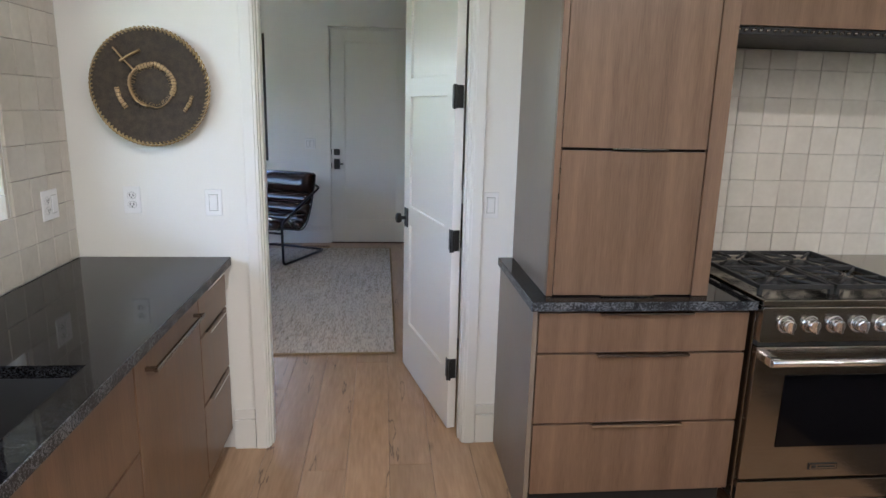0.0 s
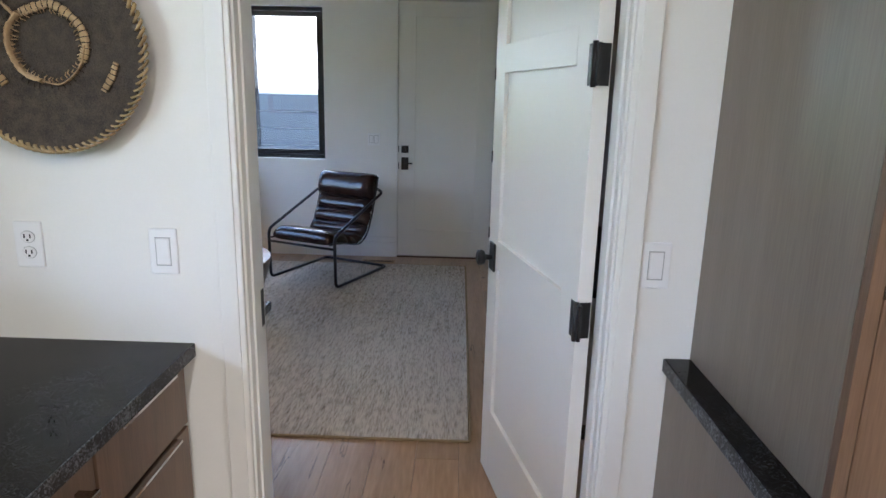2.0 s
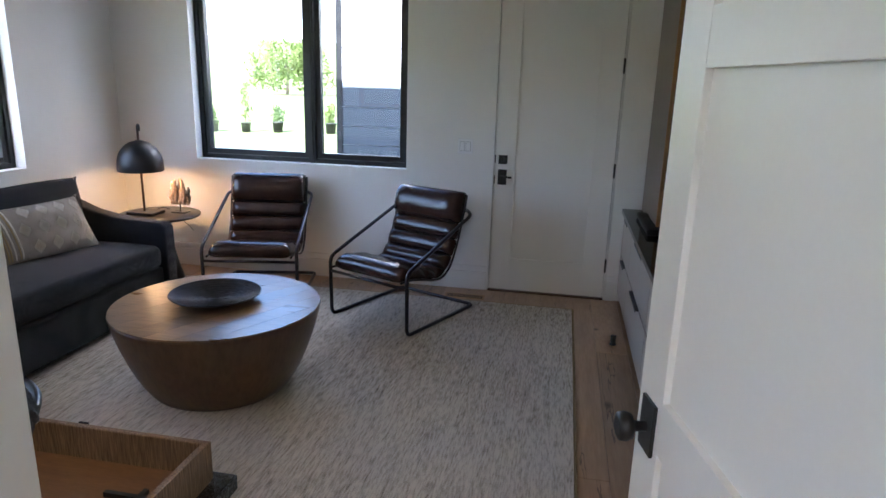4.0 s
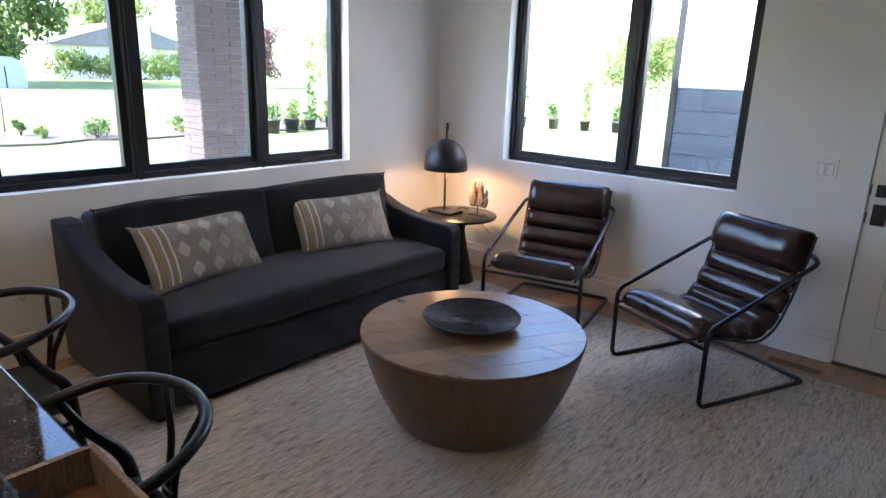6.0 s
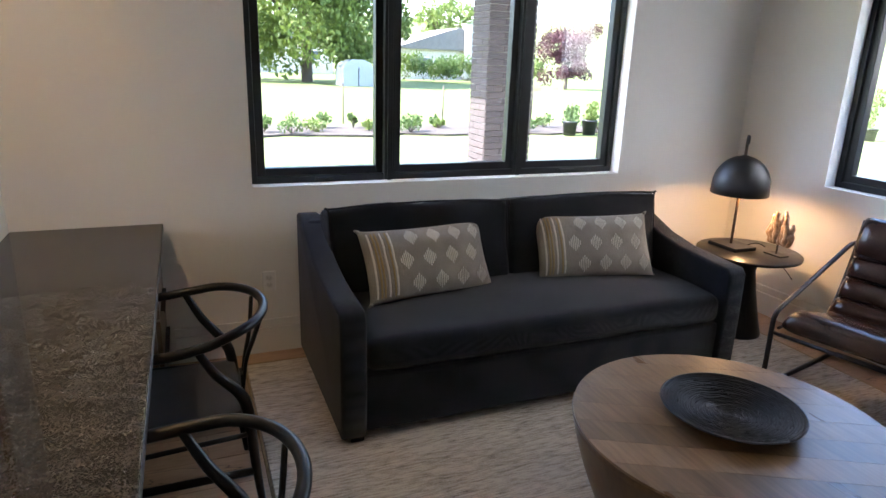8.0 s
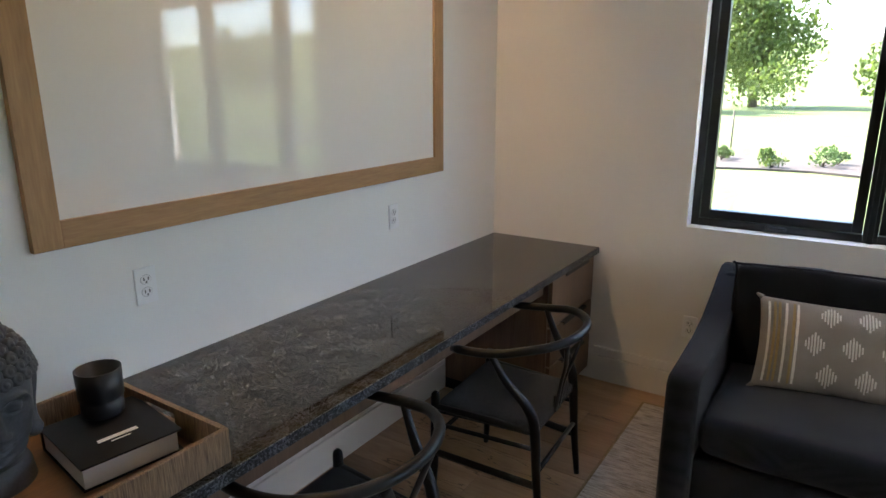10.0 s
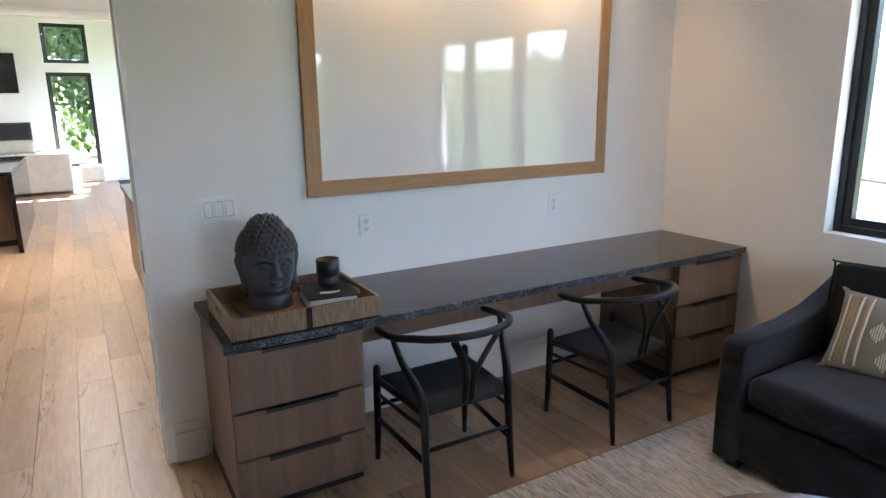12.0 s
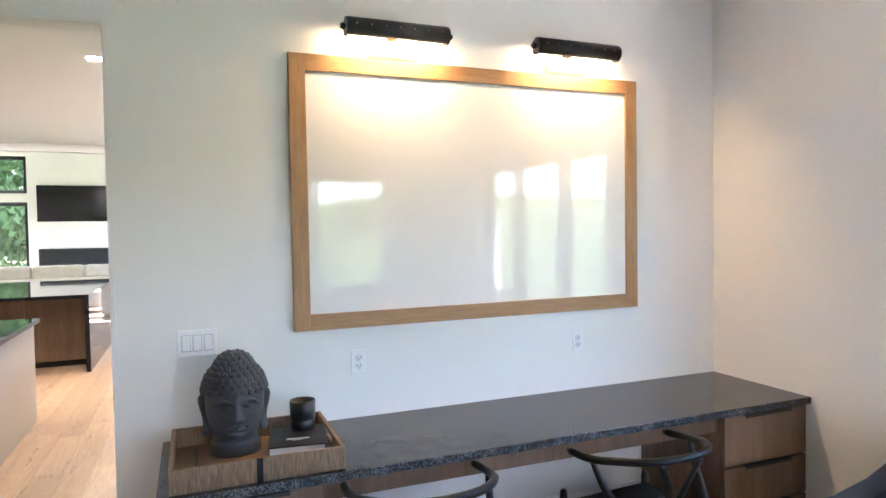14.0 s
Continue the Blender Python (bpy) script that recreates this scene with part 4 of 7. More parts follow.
def brick_pier():
    x0, x1, y0, y1 = -3.63, -3.20, 3.96, 4.55
    ob = thing("brick_pier", (x0, y0, GZ), "slim brown brick porch pier with pale mortar", "pillar")
    part("core", boxes((x0 + 0.012, x1 - 0.012, y0 + 0.012, y1 - 0.012, GZ, 3.3)), MORTAR, ob)
    bh = 0.063
    proto = {}
    for axis, span in (("x", x1 - x0), ("y", y1 - y0)):
        me = bpy.data.meshes.new("brick")
        ln = span / 1.5 - 0.006
        bm = boxes((0, ln, 0, 0.02, 0, bh), bev=0.002, seg=1)
        bm.to_mesh(me), bm.free()
        me.materials.append(BRICKM)
        proto[axis] = (me, ln)
    for c in range(46):
        z = GZ + 0.01 + c * 0.071
        for axis, fixed, rz in (("x", y0, 0), ("y", x1, 90)):
            me, ln = proto[axis]
            a0, a1 = (x0, x1) if axis == "x" else (y0, y1)
            p = a0 + 0.002 - (c % 2) * (ln + 0.006) * 0.5
            while p < a1 - 0.02:
                s0, s1 = max(p, a0 + 0.001), min(p + ln, a1 - 0.001)
                if s1 - s0 > 0.03:
                    o = new("brick", me)
                    o.parent = ob
                    loc = Vector((s0, fixed - 0.006, z) if axis == "x" else (fixed + 0.006, s0, z)) - Vector((x0, y0, GZ))
                    o.matrix_basis = Matrix.LocRotScale(loc, Euler((0, 0, radians(rz))), ((s1 - s0) / ln, 1, 1))
                p += ln + 0.006
    solid("porch_roof", boxes((-4.4, -0.6, 2.2, 5.4, 3.1, 3.35)), CONC, "flat porch roof resting on the brick pier", "porch roof")


brick_pier()

# ---- study furniture ----
def rug():
    ob = thing("area_rug", (2.0, 2.54, 0), "cream and brown flecked wool rug on the oak floor", "rug")
    x0, x1, y0, y1 = 0.16, 3.861, 0.995, 4.085
    part("rug_field", boxes((x0 + 0.008, x1 - 0.008, y0 + 0.008, y1 - 0.008, 0.0005, 0.0125), bev=0.003), RUG, ob)
    bm = bmesh.new()
    tube(bm, fillet([(x0, y0 + 0.5, 0.006), (x0, y0, 0.006), (x1, y0, 0.006), (x1, y1, 0.006), (x0, y1, 0.006), (x0, y0 + 0.5, 0.006)], 0.012), 0.0062, seg=6)
    part("binding", bm, RUGB, ob, "tan bound edge")


rug()


def pillow(loc, rx, ry, rz, seed):
    """A lumbar pillow with embroidered diamonds and a striped end."""
    w, h, t = 0.68, 0.36, 0.16
    ob = thing("throw_pillow", loc, "oatmeal lumbar pillow with cream diamonds leaning on the sofa back", "pillow", "pillows on the sofa")
    ob.matrix_basis = Matrix.Translation(loc) @ pose(0, 0, 0, rx, ry, rz)

    def surf(u, v, side=1):
        k = (1 - abs(u) ** 2.6) * (1 - abs(v) ** 2.6)
        pin = 1 - 0.055 * (1 - abs(u) ** 2) * abs(v) ** 3 - 0.0
        x = u * w / 2 * (1 - 0.045 * (1 - v * v) * abs(u) ** 3)
        y = v * h / 2 * (1 - 0.07 * (1 - u * u) * abs(v) ** 3)
        z = side * t / 2 * max(0, k) ** 0.55 + noise.noise(Vector((u * 3 + seed, v * 3, seed))) * 0.008 * (1 - abs(u) ** 4) * (1 - abs(v) ** 4)
        return Vector((x, y, z))
    bm, top, bot, nx, ny = bmesh.new(), {}, {}, 26, 18
    for i in range(nx + 1):
        for j in range(ny + 1):
            u, v = math.sin((2 * i / nx - 1) * math.pi / 2), math.sin((2 * j / ny - 1) * math.pi / 2)
            rim = i in (0, nx) or j in (0, ny)
            top[i, j] = bm.verts.new(surf(u, v))
            bot[i, j] = top[i, j] if rim else bm.verts.new(surf(u, v, -1))
    for i in range(nx):
        for j in range(ny):
            bm.faces.new((top[i, j], top[i + 1, j], top[i + 1, j + 1], top[i, j + 1]))
            q = (bot[i, j + 1], bot[i + 1, j + 1], bot[i + 1, j], bot[i, j])
            if not bm.faces.get(q):
                bm.faces.new(q)
    part("cover", smooth(bm), PILLOW, ob, local=True)

    def strip(bm, u0, v0, u1, v1, wid, n=6):
        d = Vector((u1 - u0, v1 - v0)).normalized()
        q = []
        for k in range(n + 1):
            a = k / n
            u, v = u0 + (u1 - u0) * a, v0 + (v1 - v0) * a
            q.append([bm.verts.new(surf(u - d.y * wid * s / w, v + d.x * wid * s / h) + Vector((0, 0, 0.0035 if s == 0 else -0.0005))) for s in (-1, 0, 1)])
        for a, b in zip(q, q[1:]):
            for s in (0, 1):
                bm.faces.new((a[s], b[s], b[s + 1], a[s + 1])).smooth = True
    for r, v in enumerate((-0.62, 0.02, 0.66)):
        for c in range(4):
            u = -0.42 + c * 0.36 + (0.0 if r % 2 else 0.14)
            bm = bmesh.new()
            for k in range(-3, 4):
                hh = 0.25 * (1 - abs(k) / 4.2)
                a, b = max(v - hh, -0.88), min(v + hh, 0.88)
                if b > a + 0.03:
                    strip(bm, u + k * 0.029, a, u + k * 0.029, b, 0.0065, 4)
            part("embroidery", bm, THREAD, ob, "cream tufted diamond", local=True)
    for u, m in ((-0.90, THREAD), (-0.84, MUSTARD), (-0.79, MUSTARD), (-0.72, THREAD), (-0.64, MUSTARD), (-0.60, THREAD)):
        bm = bmesh.new()
        strip(bm, u, -0.88, u, 0.88, 0.011, 12)
        part("stripe", bm, m, ob, "woven stripe", local=True)
    for s in (-1, 1):
        for q in (-1, 1):
            bm = bmesh.new()
            tube(bm, [(s * w / 2 * 0.97, q * h / 2 * 0.97, 0), (s * (w / 2 + 0.012), q * (h / 2 + 0.008), 0)], [0.012, 0.004], seg=6)
            part("corner_tuft", bm, PILLOW, ob, local=True)


def sofa():
    x0, x1, y0, y1 = 0.09, 1.09, 1.30, 3.44
    ob = thing("sofa", (x0, y0, 0.0125), "charcoal linen two-seat sofa with sloped arms and bench cushion", "sofa")
    aw = 0.115
    part("base", soft_box(x0 + 0.06, x1 - 0.035, y0 + aw * 0.9, y1 - aw * 0.9, 0.055, 0.315, 0.018, 8, 0.0015), SOFA, ob)
    part("back_frame", soft_box(x0, x0 + 0.17, y0 + 0.02, y1 - 0.02, 0.055, 0.80, 0.03, 8, 0.005, 3.0), SOFA, ob)
    prof = [(x0 + 0.01, 0.055), (x1 - 0.005, 0.055), (x1, 0.30), (x1 - 0.004, 0.585), (x1 - 0.03, 0.618), (x1 - 0.16, 0.625), (x1 - 0.38, 0.640), (x1 - 0.56, 0.675), (x1 - 0.72, 0.735), (x1 - 0.85, 0.795), (x0 + 0.08, 0.815), (x0 + 0.01, 0.81)]
    for a in (y0, y1 - aw):
        bm = prism(prof, "y", a, a + aw)
        es = [e for e in bm.edges if abs(e.verts[0].co.y - e.verts[1].co.y) < 0.01]
        bmesh.ops.bevel(bm, geom=es, offset=0.016, segments=3, profile=0.5, affect="EDGES")
        part("arm", smooth(bm), SOFA, ob)
    part("seat_cushion", soft_box(x0 + 0.18, x1 - 0.02, y0 + aw + 0.004, y1 - aw - 0.004, 0.322, 0.475, 0.05, 14, 0.010, 5.0, 0.035), SOFA, ob)
    mid = (y0 + y1) / 2
    for k, (a, b) in enumerate(((y0 + aw - 0.02, mid - 0.004), (mid + 0.004, y1 - aw + 0.02))):
        bm = soft_box(-0.10, 0.10, a, b, 0, 0.425, 0.032, 12, 0.010, 11.0 + 7 * k, 0.0)
        for v in bm.verts:
            u = (v.co.y - a) / (b - a) * 2 - 1
            if v.co.x > 0:
                v.co.x += 0.04 * (1 - u * u) * math.sin(min(1, v.co.z / 0.43) * math.pi)
            v.co.z += (0.010 * (1 - u * u) - 0.005 * math.cos(u * 6 + 2 * k)) * (v.co.z / 0.43)
        bmesh.ops.rotate(bm, cent=(0, 0, 0), matrix=Euler((0, radians(-11), 0)).to_matrix(), verts=bm.verts)
        bmesh.ops.translate(bm, vec=(x0 + 0.325, 0, 0.462), verts=bm.verts)
        c = part("back_cushion", bm, SOFA, ob)
        pip = bmesh.new()
        pts = [Vector((0.098, a + 0.02, 0.02)), Vector((0.10, a + 0.008, 0.39)), Vector((0.098, a + 0.03, 0.422)), Vector((0.1, (a + b) / 2, 0.436)), Vector((0.098, b - 0.03, 0.422)), Vector((0.10, b - 0.008, 0.39)), Vector((0.098, b - 0.02, 0.02))]
        tube(pip, [Euler((0, radians(-11), 0)).to_matrix() @ q + Vector((x0 + 0.318, 0, 0.462)) for q in spline(pts, 5)], 0.005, seg=6)
        part("piping", pip, SOFA, c)
    for x in (x0 + 0.08, x1 - 0.10):
        for y in (y0 + 0.05, y1 - 0.11):
            part("foot", boxes((x, x + 0.06, y, y + 0.06, 0.0127, 0.058), bev=0.004), BLACKW, ob)


sofa()
pillow((0.575, 1.86, 0.645), 61, 0, 97, 1.0)
pillow((0.575, 2.84, 0.645), 61, 0, 81, 5.0)


def coffee_table():
    cx, cy, h, r = 2.0, 2.42, 0.456, 0.523
    ob = thing("coffee_table", (cx, cy, 0.0125), "round dark mango-wood drum coffee table tapering to its foot", "table")
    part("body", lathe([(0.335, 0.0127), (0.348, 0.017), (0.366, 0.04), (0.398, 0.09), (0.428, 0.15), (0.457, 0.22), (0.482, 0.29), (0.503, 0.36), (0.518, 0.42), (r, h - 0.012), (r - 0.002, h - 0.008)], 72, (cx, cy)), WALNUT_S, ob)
    n = 9
    for k in range(n):
        a, b = -r + 2 * r * k / n, -r + 2 * r * (k + 1) / n
        pts = []
        for s, seq in ((1, range(0, 9)), (-1, range(8, -1, -1))):
            for q in seq:
                v = a + 0.0006 + (b - a - 0.0012) * q / 8
                pts.append((s * math.sqrt(max(0, (r - 0.003) ** 2 - v * v)), v))
        ang = radians(62)
        bm = prism([(cx + p * math.cos(ang) - q * math.sin(ang), cy + p * math.sin(ang) + q * math.cos(ang)) for p, q in pts if abs(p) > 0.004 or True], "z", h - 0.009, h)
        bmesh.ops.remove_doubles(bm, verts=bm.verts, dist=0.0004)
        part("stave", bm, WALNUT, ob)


coffee_table()


def woven_plate():
    cx, cy, z = 1.972, 2.445, 0.4565
    ob = thing("woven_platter", (cx, cy, z), "dark woven fibre platter on the coffee table", "platter")
    def lift(r):
        return z + 0.009 + 0.034 * (max(0, r - 0.07) / 0.158) ** 1.5
    prof = [(0.06, z), (0.10, z + 0.003)] + [(0.10 + 0.127 * k / 8, z + 0.003 + 0.036 * (k / 8) ** 1.4) for k in range(1, 9)] + [(0.231, z + 0.043), (0.227, z + 0.046)]
    part("dish", lathe(prof + [(0.222 - 0.21 * k / 15, lift(0.222 - 0.21 * k / 15) - 0.003) for k in range(16)], 64, (cx, cy)), DPLATE, ob)
    rnd = random.Random(21)
    for k in range(34):
        bm = bmesh.new()
        r0, a0 = 0.012 + 0.0064 * k, rnd.uniform(0, 6.3)
        pts = []
        for i in range(41):
            a = a0 + 2 * math.pi * i / 40
            r = r0 + 0.0022 * math.sin(a * 3 + k * 1.7) + rnd.uniform(-0.0008, 0.0008)
            pts.append((cx + r * math.cos(a), cy + r * math.sin(a), lift(r) + 0.0008 * math.sin(a * 11 + k * 2.3)))
        tube(bm, pts, 0.0026, seg=4)
        part("coil", bm, DPLATE, ob)
    bm = bmesh.new()
    for k in range(60):
        r, a, ln, tilt = rnd.uniform(0.03, 0.21), rnd.uniform(0, 6.3), rnd.uniform(0.03, 0.07), rnd.uniform(-0.5, 0.5)
        pts = []
        for q in (-1, 0, 1):
            rr = min(0.222, max(0.01, r + tilt * ln * q * 0.5))
            aa = a + q * ln * 0.5 / r * 0.8
            pts.append((cx + rr * math.cos(aa), cy + rr * math.sin(aa), lift(rr) + 0.003))
        tube(bm, pts, 0.0014, seg=4)
    part("crossing_strand", bm, DPLATE, ob)["kind"] = "stuff"
    tube_bm = bmesh.new()
    tube(tube_bm, [(cx + 0.229 * math.cos(q), cy + 0.229 * math.sin(q), z + 0.045) for q in [2 * math.pi * k / 48 for k in range(49)]], 0.004, seg=6)
    part("rim", tube_bm, DPLATE, ob)


woven_plate()


def side_table():
    cx, cy, h = 0.63, 3.945, 0.545
    ob = thing("side_table", (cx, cy, 0.0), "dark round side table on a conical pedestal", "table")
    part("tabletop", lathe([(0.285, h - 0.022), (0.30, h - 0.018), (0.302, h - 0.004), (0.297, h)], 56, (cx, cy)), BLACKW, ob)
    part("pedestal", lathe([(0.145, 0.013), (0.147, 0.02), (0.12, 0.12), (0.085, 0.28), (0.06, 0.42), (0.07, 0.50), (0.13, h - 0.022)], 40, (cx, cy)), BLACKW, ob)


side_table()


def table_lamp():
    cx, cy, z = 0.53, 3.90, 0.5452
    ob = thing("table_lamp", (cx, cy, z), "black dome table lamp, lit, on the side table", "lamp")
    part("base", boxes((cx - 0.10, cx + 0.12, cy - 0.085, cy + 0.085, z, z + 0.022), bev=0.004), BLACKM, ob)
    bm = bmesh.new()
    tube(bm, [(cx, cy, z + 0.02), (cx, cy, z + 0.62)], 0.0085)
    part("stem", bm, BROWNP, ob, "bronze stem")
    bm = bmesh.new()
    tube(bm, fillet([(cx, cy, z + 0.60), (cx, cy, z + 0.685), (cx + 0.035, cy - 0.03, z + 0.685), (cx + 0.035, cy - 0.03, z + 0.64)], 0.02), 0.0085)
    part("hook", bm, BLACKM, ob)
    sh = z + 0.335
    r = 0.164
    outer = [(r, sh), (r + 0.003, sh + 0.004)] + [(r * math.cos(a), sh + 0.055 + 0.178 * math.sin(a)) for a in [k * math.pi / 22 for k in range(11)]] + [(0.012, sh + 0.236)]
    inner = [(0.012, sh + 0.228)] + [((r - 0.006) * math.cos(a), sh + 0.05 + 0.173 * math.sin(a)) for a in [k * math.pi / 22 for k in range(10, -1, -1)]] + [(r - 0.006, sh)]
    bm = bmesh.new()
    seg = 40
    prof = outer + inner
    rings = [[bm.verts.new((cx + q[0] * math.cos(2 * math.pi * i / seg), cy + q[0] * math.sin(2 * math.pi * i / seg), q[1])) for i in range(seg)] for q in prof]
    for a, b in zip(rings, rings[1:] + rings[:1]):
        for i in range(seg):
            bm.faces.new((a[i], a[(i + 1) % seg], b[(i + 1) % seg], b[i]))
    part("shade", smooth(bm), BLACKM, ob)
    bm = bmesh.new()
    bmesh.ops.create_uvsphere(bm, u_segments=16, v_segments=10, radius=0.03)
    bmesh.ops.translate(bm, vec=(cx + 0.05, cy, sh + 0.09), verts=bm.verts)
    part("bulb", smooth(bm), LAMPGLOW, ob)
    data = bpy.data.lights.new("lamp_bulb", "POINT")
    data.energy, data.color, data.shadow_soft_size = LAMP_W, (1.0, 0.55, 0.22), 0.03
    o = new("lamp_bulb", data)
    o.location = (cx + 0.05, cy, sh + 0.03)
    cord = bmesh.new()
    tube(cord, spline([(cx + 0.02, cy + 0.085, z + 0.008), (cx + 0.06, cy + 0.2, z + 0.012), (cx + 0.12, cy + 0.36, 0.40), (cx + 0.14, cy + 0.42, 0.33)], 8), 0.003, seg=6)
    part("cord", cord, BLACKM, ob)


table_lamp()


def shell():
    cx, cy, z = 0.755, 4.03, 0.5452
    ob = thing("shell_ornament", (cx, cy, z), "ridged gilded shell ornament on a black stand", "ornament")
    part("stand", boxes((cx - 0.06, cx + 0.06, cy - 0.035, cy + 0.035, z, z + 0.008), (cx - 0.004, cx + 0.004, cy - 0.004, cy + 0.004, z + 0.008, z + 0.09), bev=0.001), BLACKM, ob)
    for k in range(7):
        u = (k - 3) / 3
        w, hh = 0.018, 0.205 * (1 - 0.32 * u * u)
        x = cx + u * 0.066
        bm = bmesh.new()
        pts = [(x + u * 0.01 * math.sin(q * 3) + 0.006 * math.sin(q * 9 + k * 2), cy + 0.02 * math.cos(k * 1.9) * q, z + 0.065 + hh * q) for q in [i / 9 for i in range(10)]]
        tube(bm, pts, [0.006 + w * math.sin(math.pi * min(1, 0.12 + 0.8 * i / 9)) * (0.85 + 0.25 * math.sin(i * 2.1 + k)) for i in range(10)], seg=9, flat=0.8)
        part("ridge", bm, GEODE, ob)


shell()


def lounge_chair(m):
    """Channelled leather sling on a bent steel tube frame; faces -y at its own origin."""
    ob = thing("lounge_chair", (0, 0, 0), "dark brown channelled leather lounge chair on gunmetal tube frame", "chair", "lounge chairs")
    w, r = 0.66, 0.0125
    xs = w / 2
    for s in (-1, 1):
        bm = bmesh.new()
        tube(bm, fillet([(s * xs, 0.36, 0.0125), (s * xs, -0.385, 0.0125), (s * xs, -0.392, 0.425), (s * xs, 0.335, 0.695), (s * (xs - 0.07), 0.385, 0.71)], 0.05), r)
        part("side_tube", bm, GUN, ob, local=True)
    bm = bmesh.new()
    tube(bm, fillet([(-xs, 0.31, 0.0125), (-xs, 0.40, 0.0125), (xs, 0.40, 0.0125), (xs, 0.31, 0.0125)], 0.05), r)
    part("floor_bar", bm, GUN, ob, local=True)
    bm = bmesh.new()
    tube(bm, [(-xs, -0.388, 0.325), (xs, -0.388, 0.325)], 0.010)
    part("front_bar", bm, GUN, ob, local=True)
    bm = bmesh.new()
    tube(bm, [(-xs + 0.07, 0.385, 0.71), (xs - 0.07, 0.385, 0.71)], r)
    part("rear_bar", bm, GUN, ob, local=True)
    path = spline([(-0.405, 0.382), (-0.30, 0.378), (-0.17, 0.35), (-0.05, 0.32), (0.05, 0.318), (0.14, 0.375), (0.20, 0.475), (0.243, 0.58), (0.28, 0.69), (0.312, 0.795), (0.328, 0.85)], 6)
    arc = [0.0]
    for a, b in zip(path, path[1:]):
        arc.append(arc[-1] + (b - a).length)
    def at(s):
        s = max(0, min(arc[-1] - 1e-6, s))
        i = max(k for k in range(len(arc)) if arc[k] <= s)
        i = min(i, len(path) - 2)
        t = (s - arc[i]) / (arc[i + 1] - arc[i])
        d = (path[i + 1] - path[i]).normalized()
        return path[i].lerp(path[i + 1], t), d
    cuts = [0.0, 0.285, 0.40, 0.51, 0.625, 0.745, 0.86, arc[-1]]
    hw = 0.285
    for k, (a, b) in enumerate(zip(cuts, cuts[1:])):
        head = k == len(cuts) - 2
        th = 0.078 if k == 0 else 0.060
        if head:
            th = 0.098
        bm = bmesh.new()
        nu, nv = 18, 14
        rings = []
        for i in range(nu + 1):
            u = math.sin((2 * i / nu - 1) * math.pi / 2)
            sq = max(0.02, 1 - abs(u) ** 14) ** 0.5
            ring = []
            for j in range(nv):
                q = 2 * math.pi * j / nv
                c, sn = math.cos(q), math.sin(q)
                along = (a + b) / 2 + (b - a) / 2 * 1.04 * math.copysign(abs(c) ** (0.75 if k else 0.5), c) * (0.85 + 0.15 * sq)
                p, d = at(along)
                n = Vector((-d.y, d.x)) if len(d) == 2 else d
                hgt = th * math.copysign(abs(sn) ** 0.8, sn) * (1.0 if sn > 0 else 0.85 if head else 0.5) * sq
                y, z = p[0] - d[1] * hgt, p[1] + d[0] * hgt
                wr = noise.noise(Vector((u * 5, along * 14, k * 3.0))) * 0.009 * (1 if sn > 0 else 0) + noise.noise(Vector((u * 16, along * 30, k * 5.0))) * 0.003
                ring.append(bm.verts.new((u * hw, y - d[1] * wr, z + d[0] * wr)))
            rings.append(ring)
        for p, q in zip(rings, rings[1:]):
            for j in range(nv):
                bm.faces.new((p[j], p[(j + 1) % nv], q[(j + 1) % nv], q[j]))
        bm.faces.new(rings[0]), bm.faces.new(list(reversed(rings[-1])))
        bmesh.ops.recalc_face_normals(bm, faces=bm.faces)
        part("headrest" if head else "seat_cushion" if k == 0 else "channel", smooth(bm), LEATHER, ob, local=True)
    for s in (-1, 1):
        bm = bmesh.new()
        tube(bm, [Vector((s * (hw + 0.008), q[0], q[1] - 0.02)) for q in path], 0.008, seg=6)
        part("sling_tube", bm, GUN, ob, local=True)
    ob.matrix_basis = m
    return ob


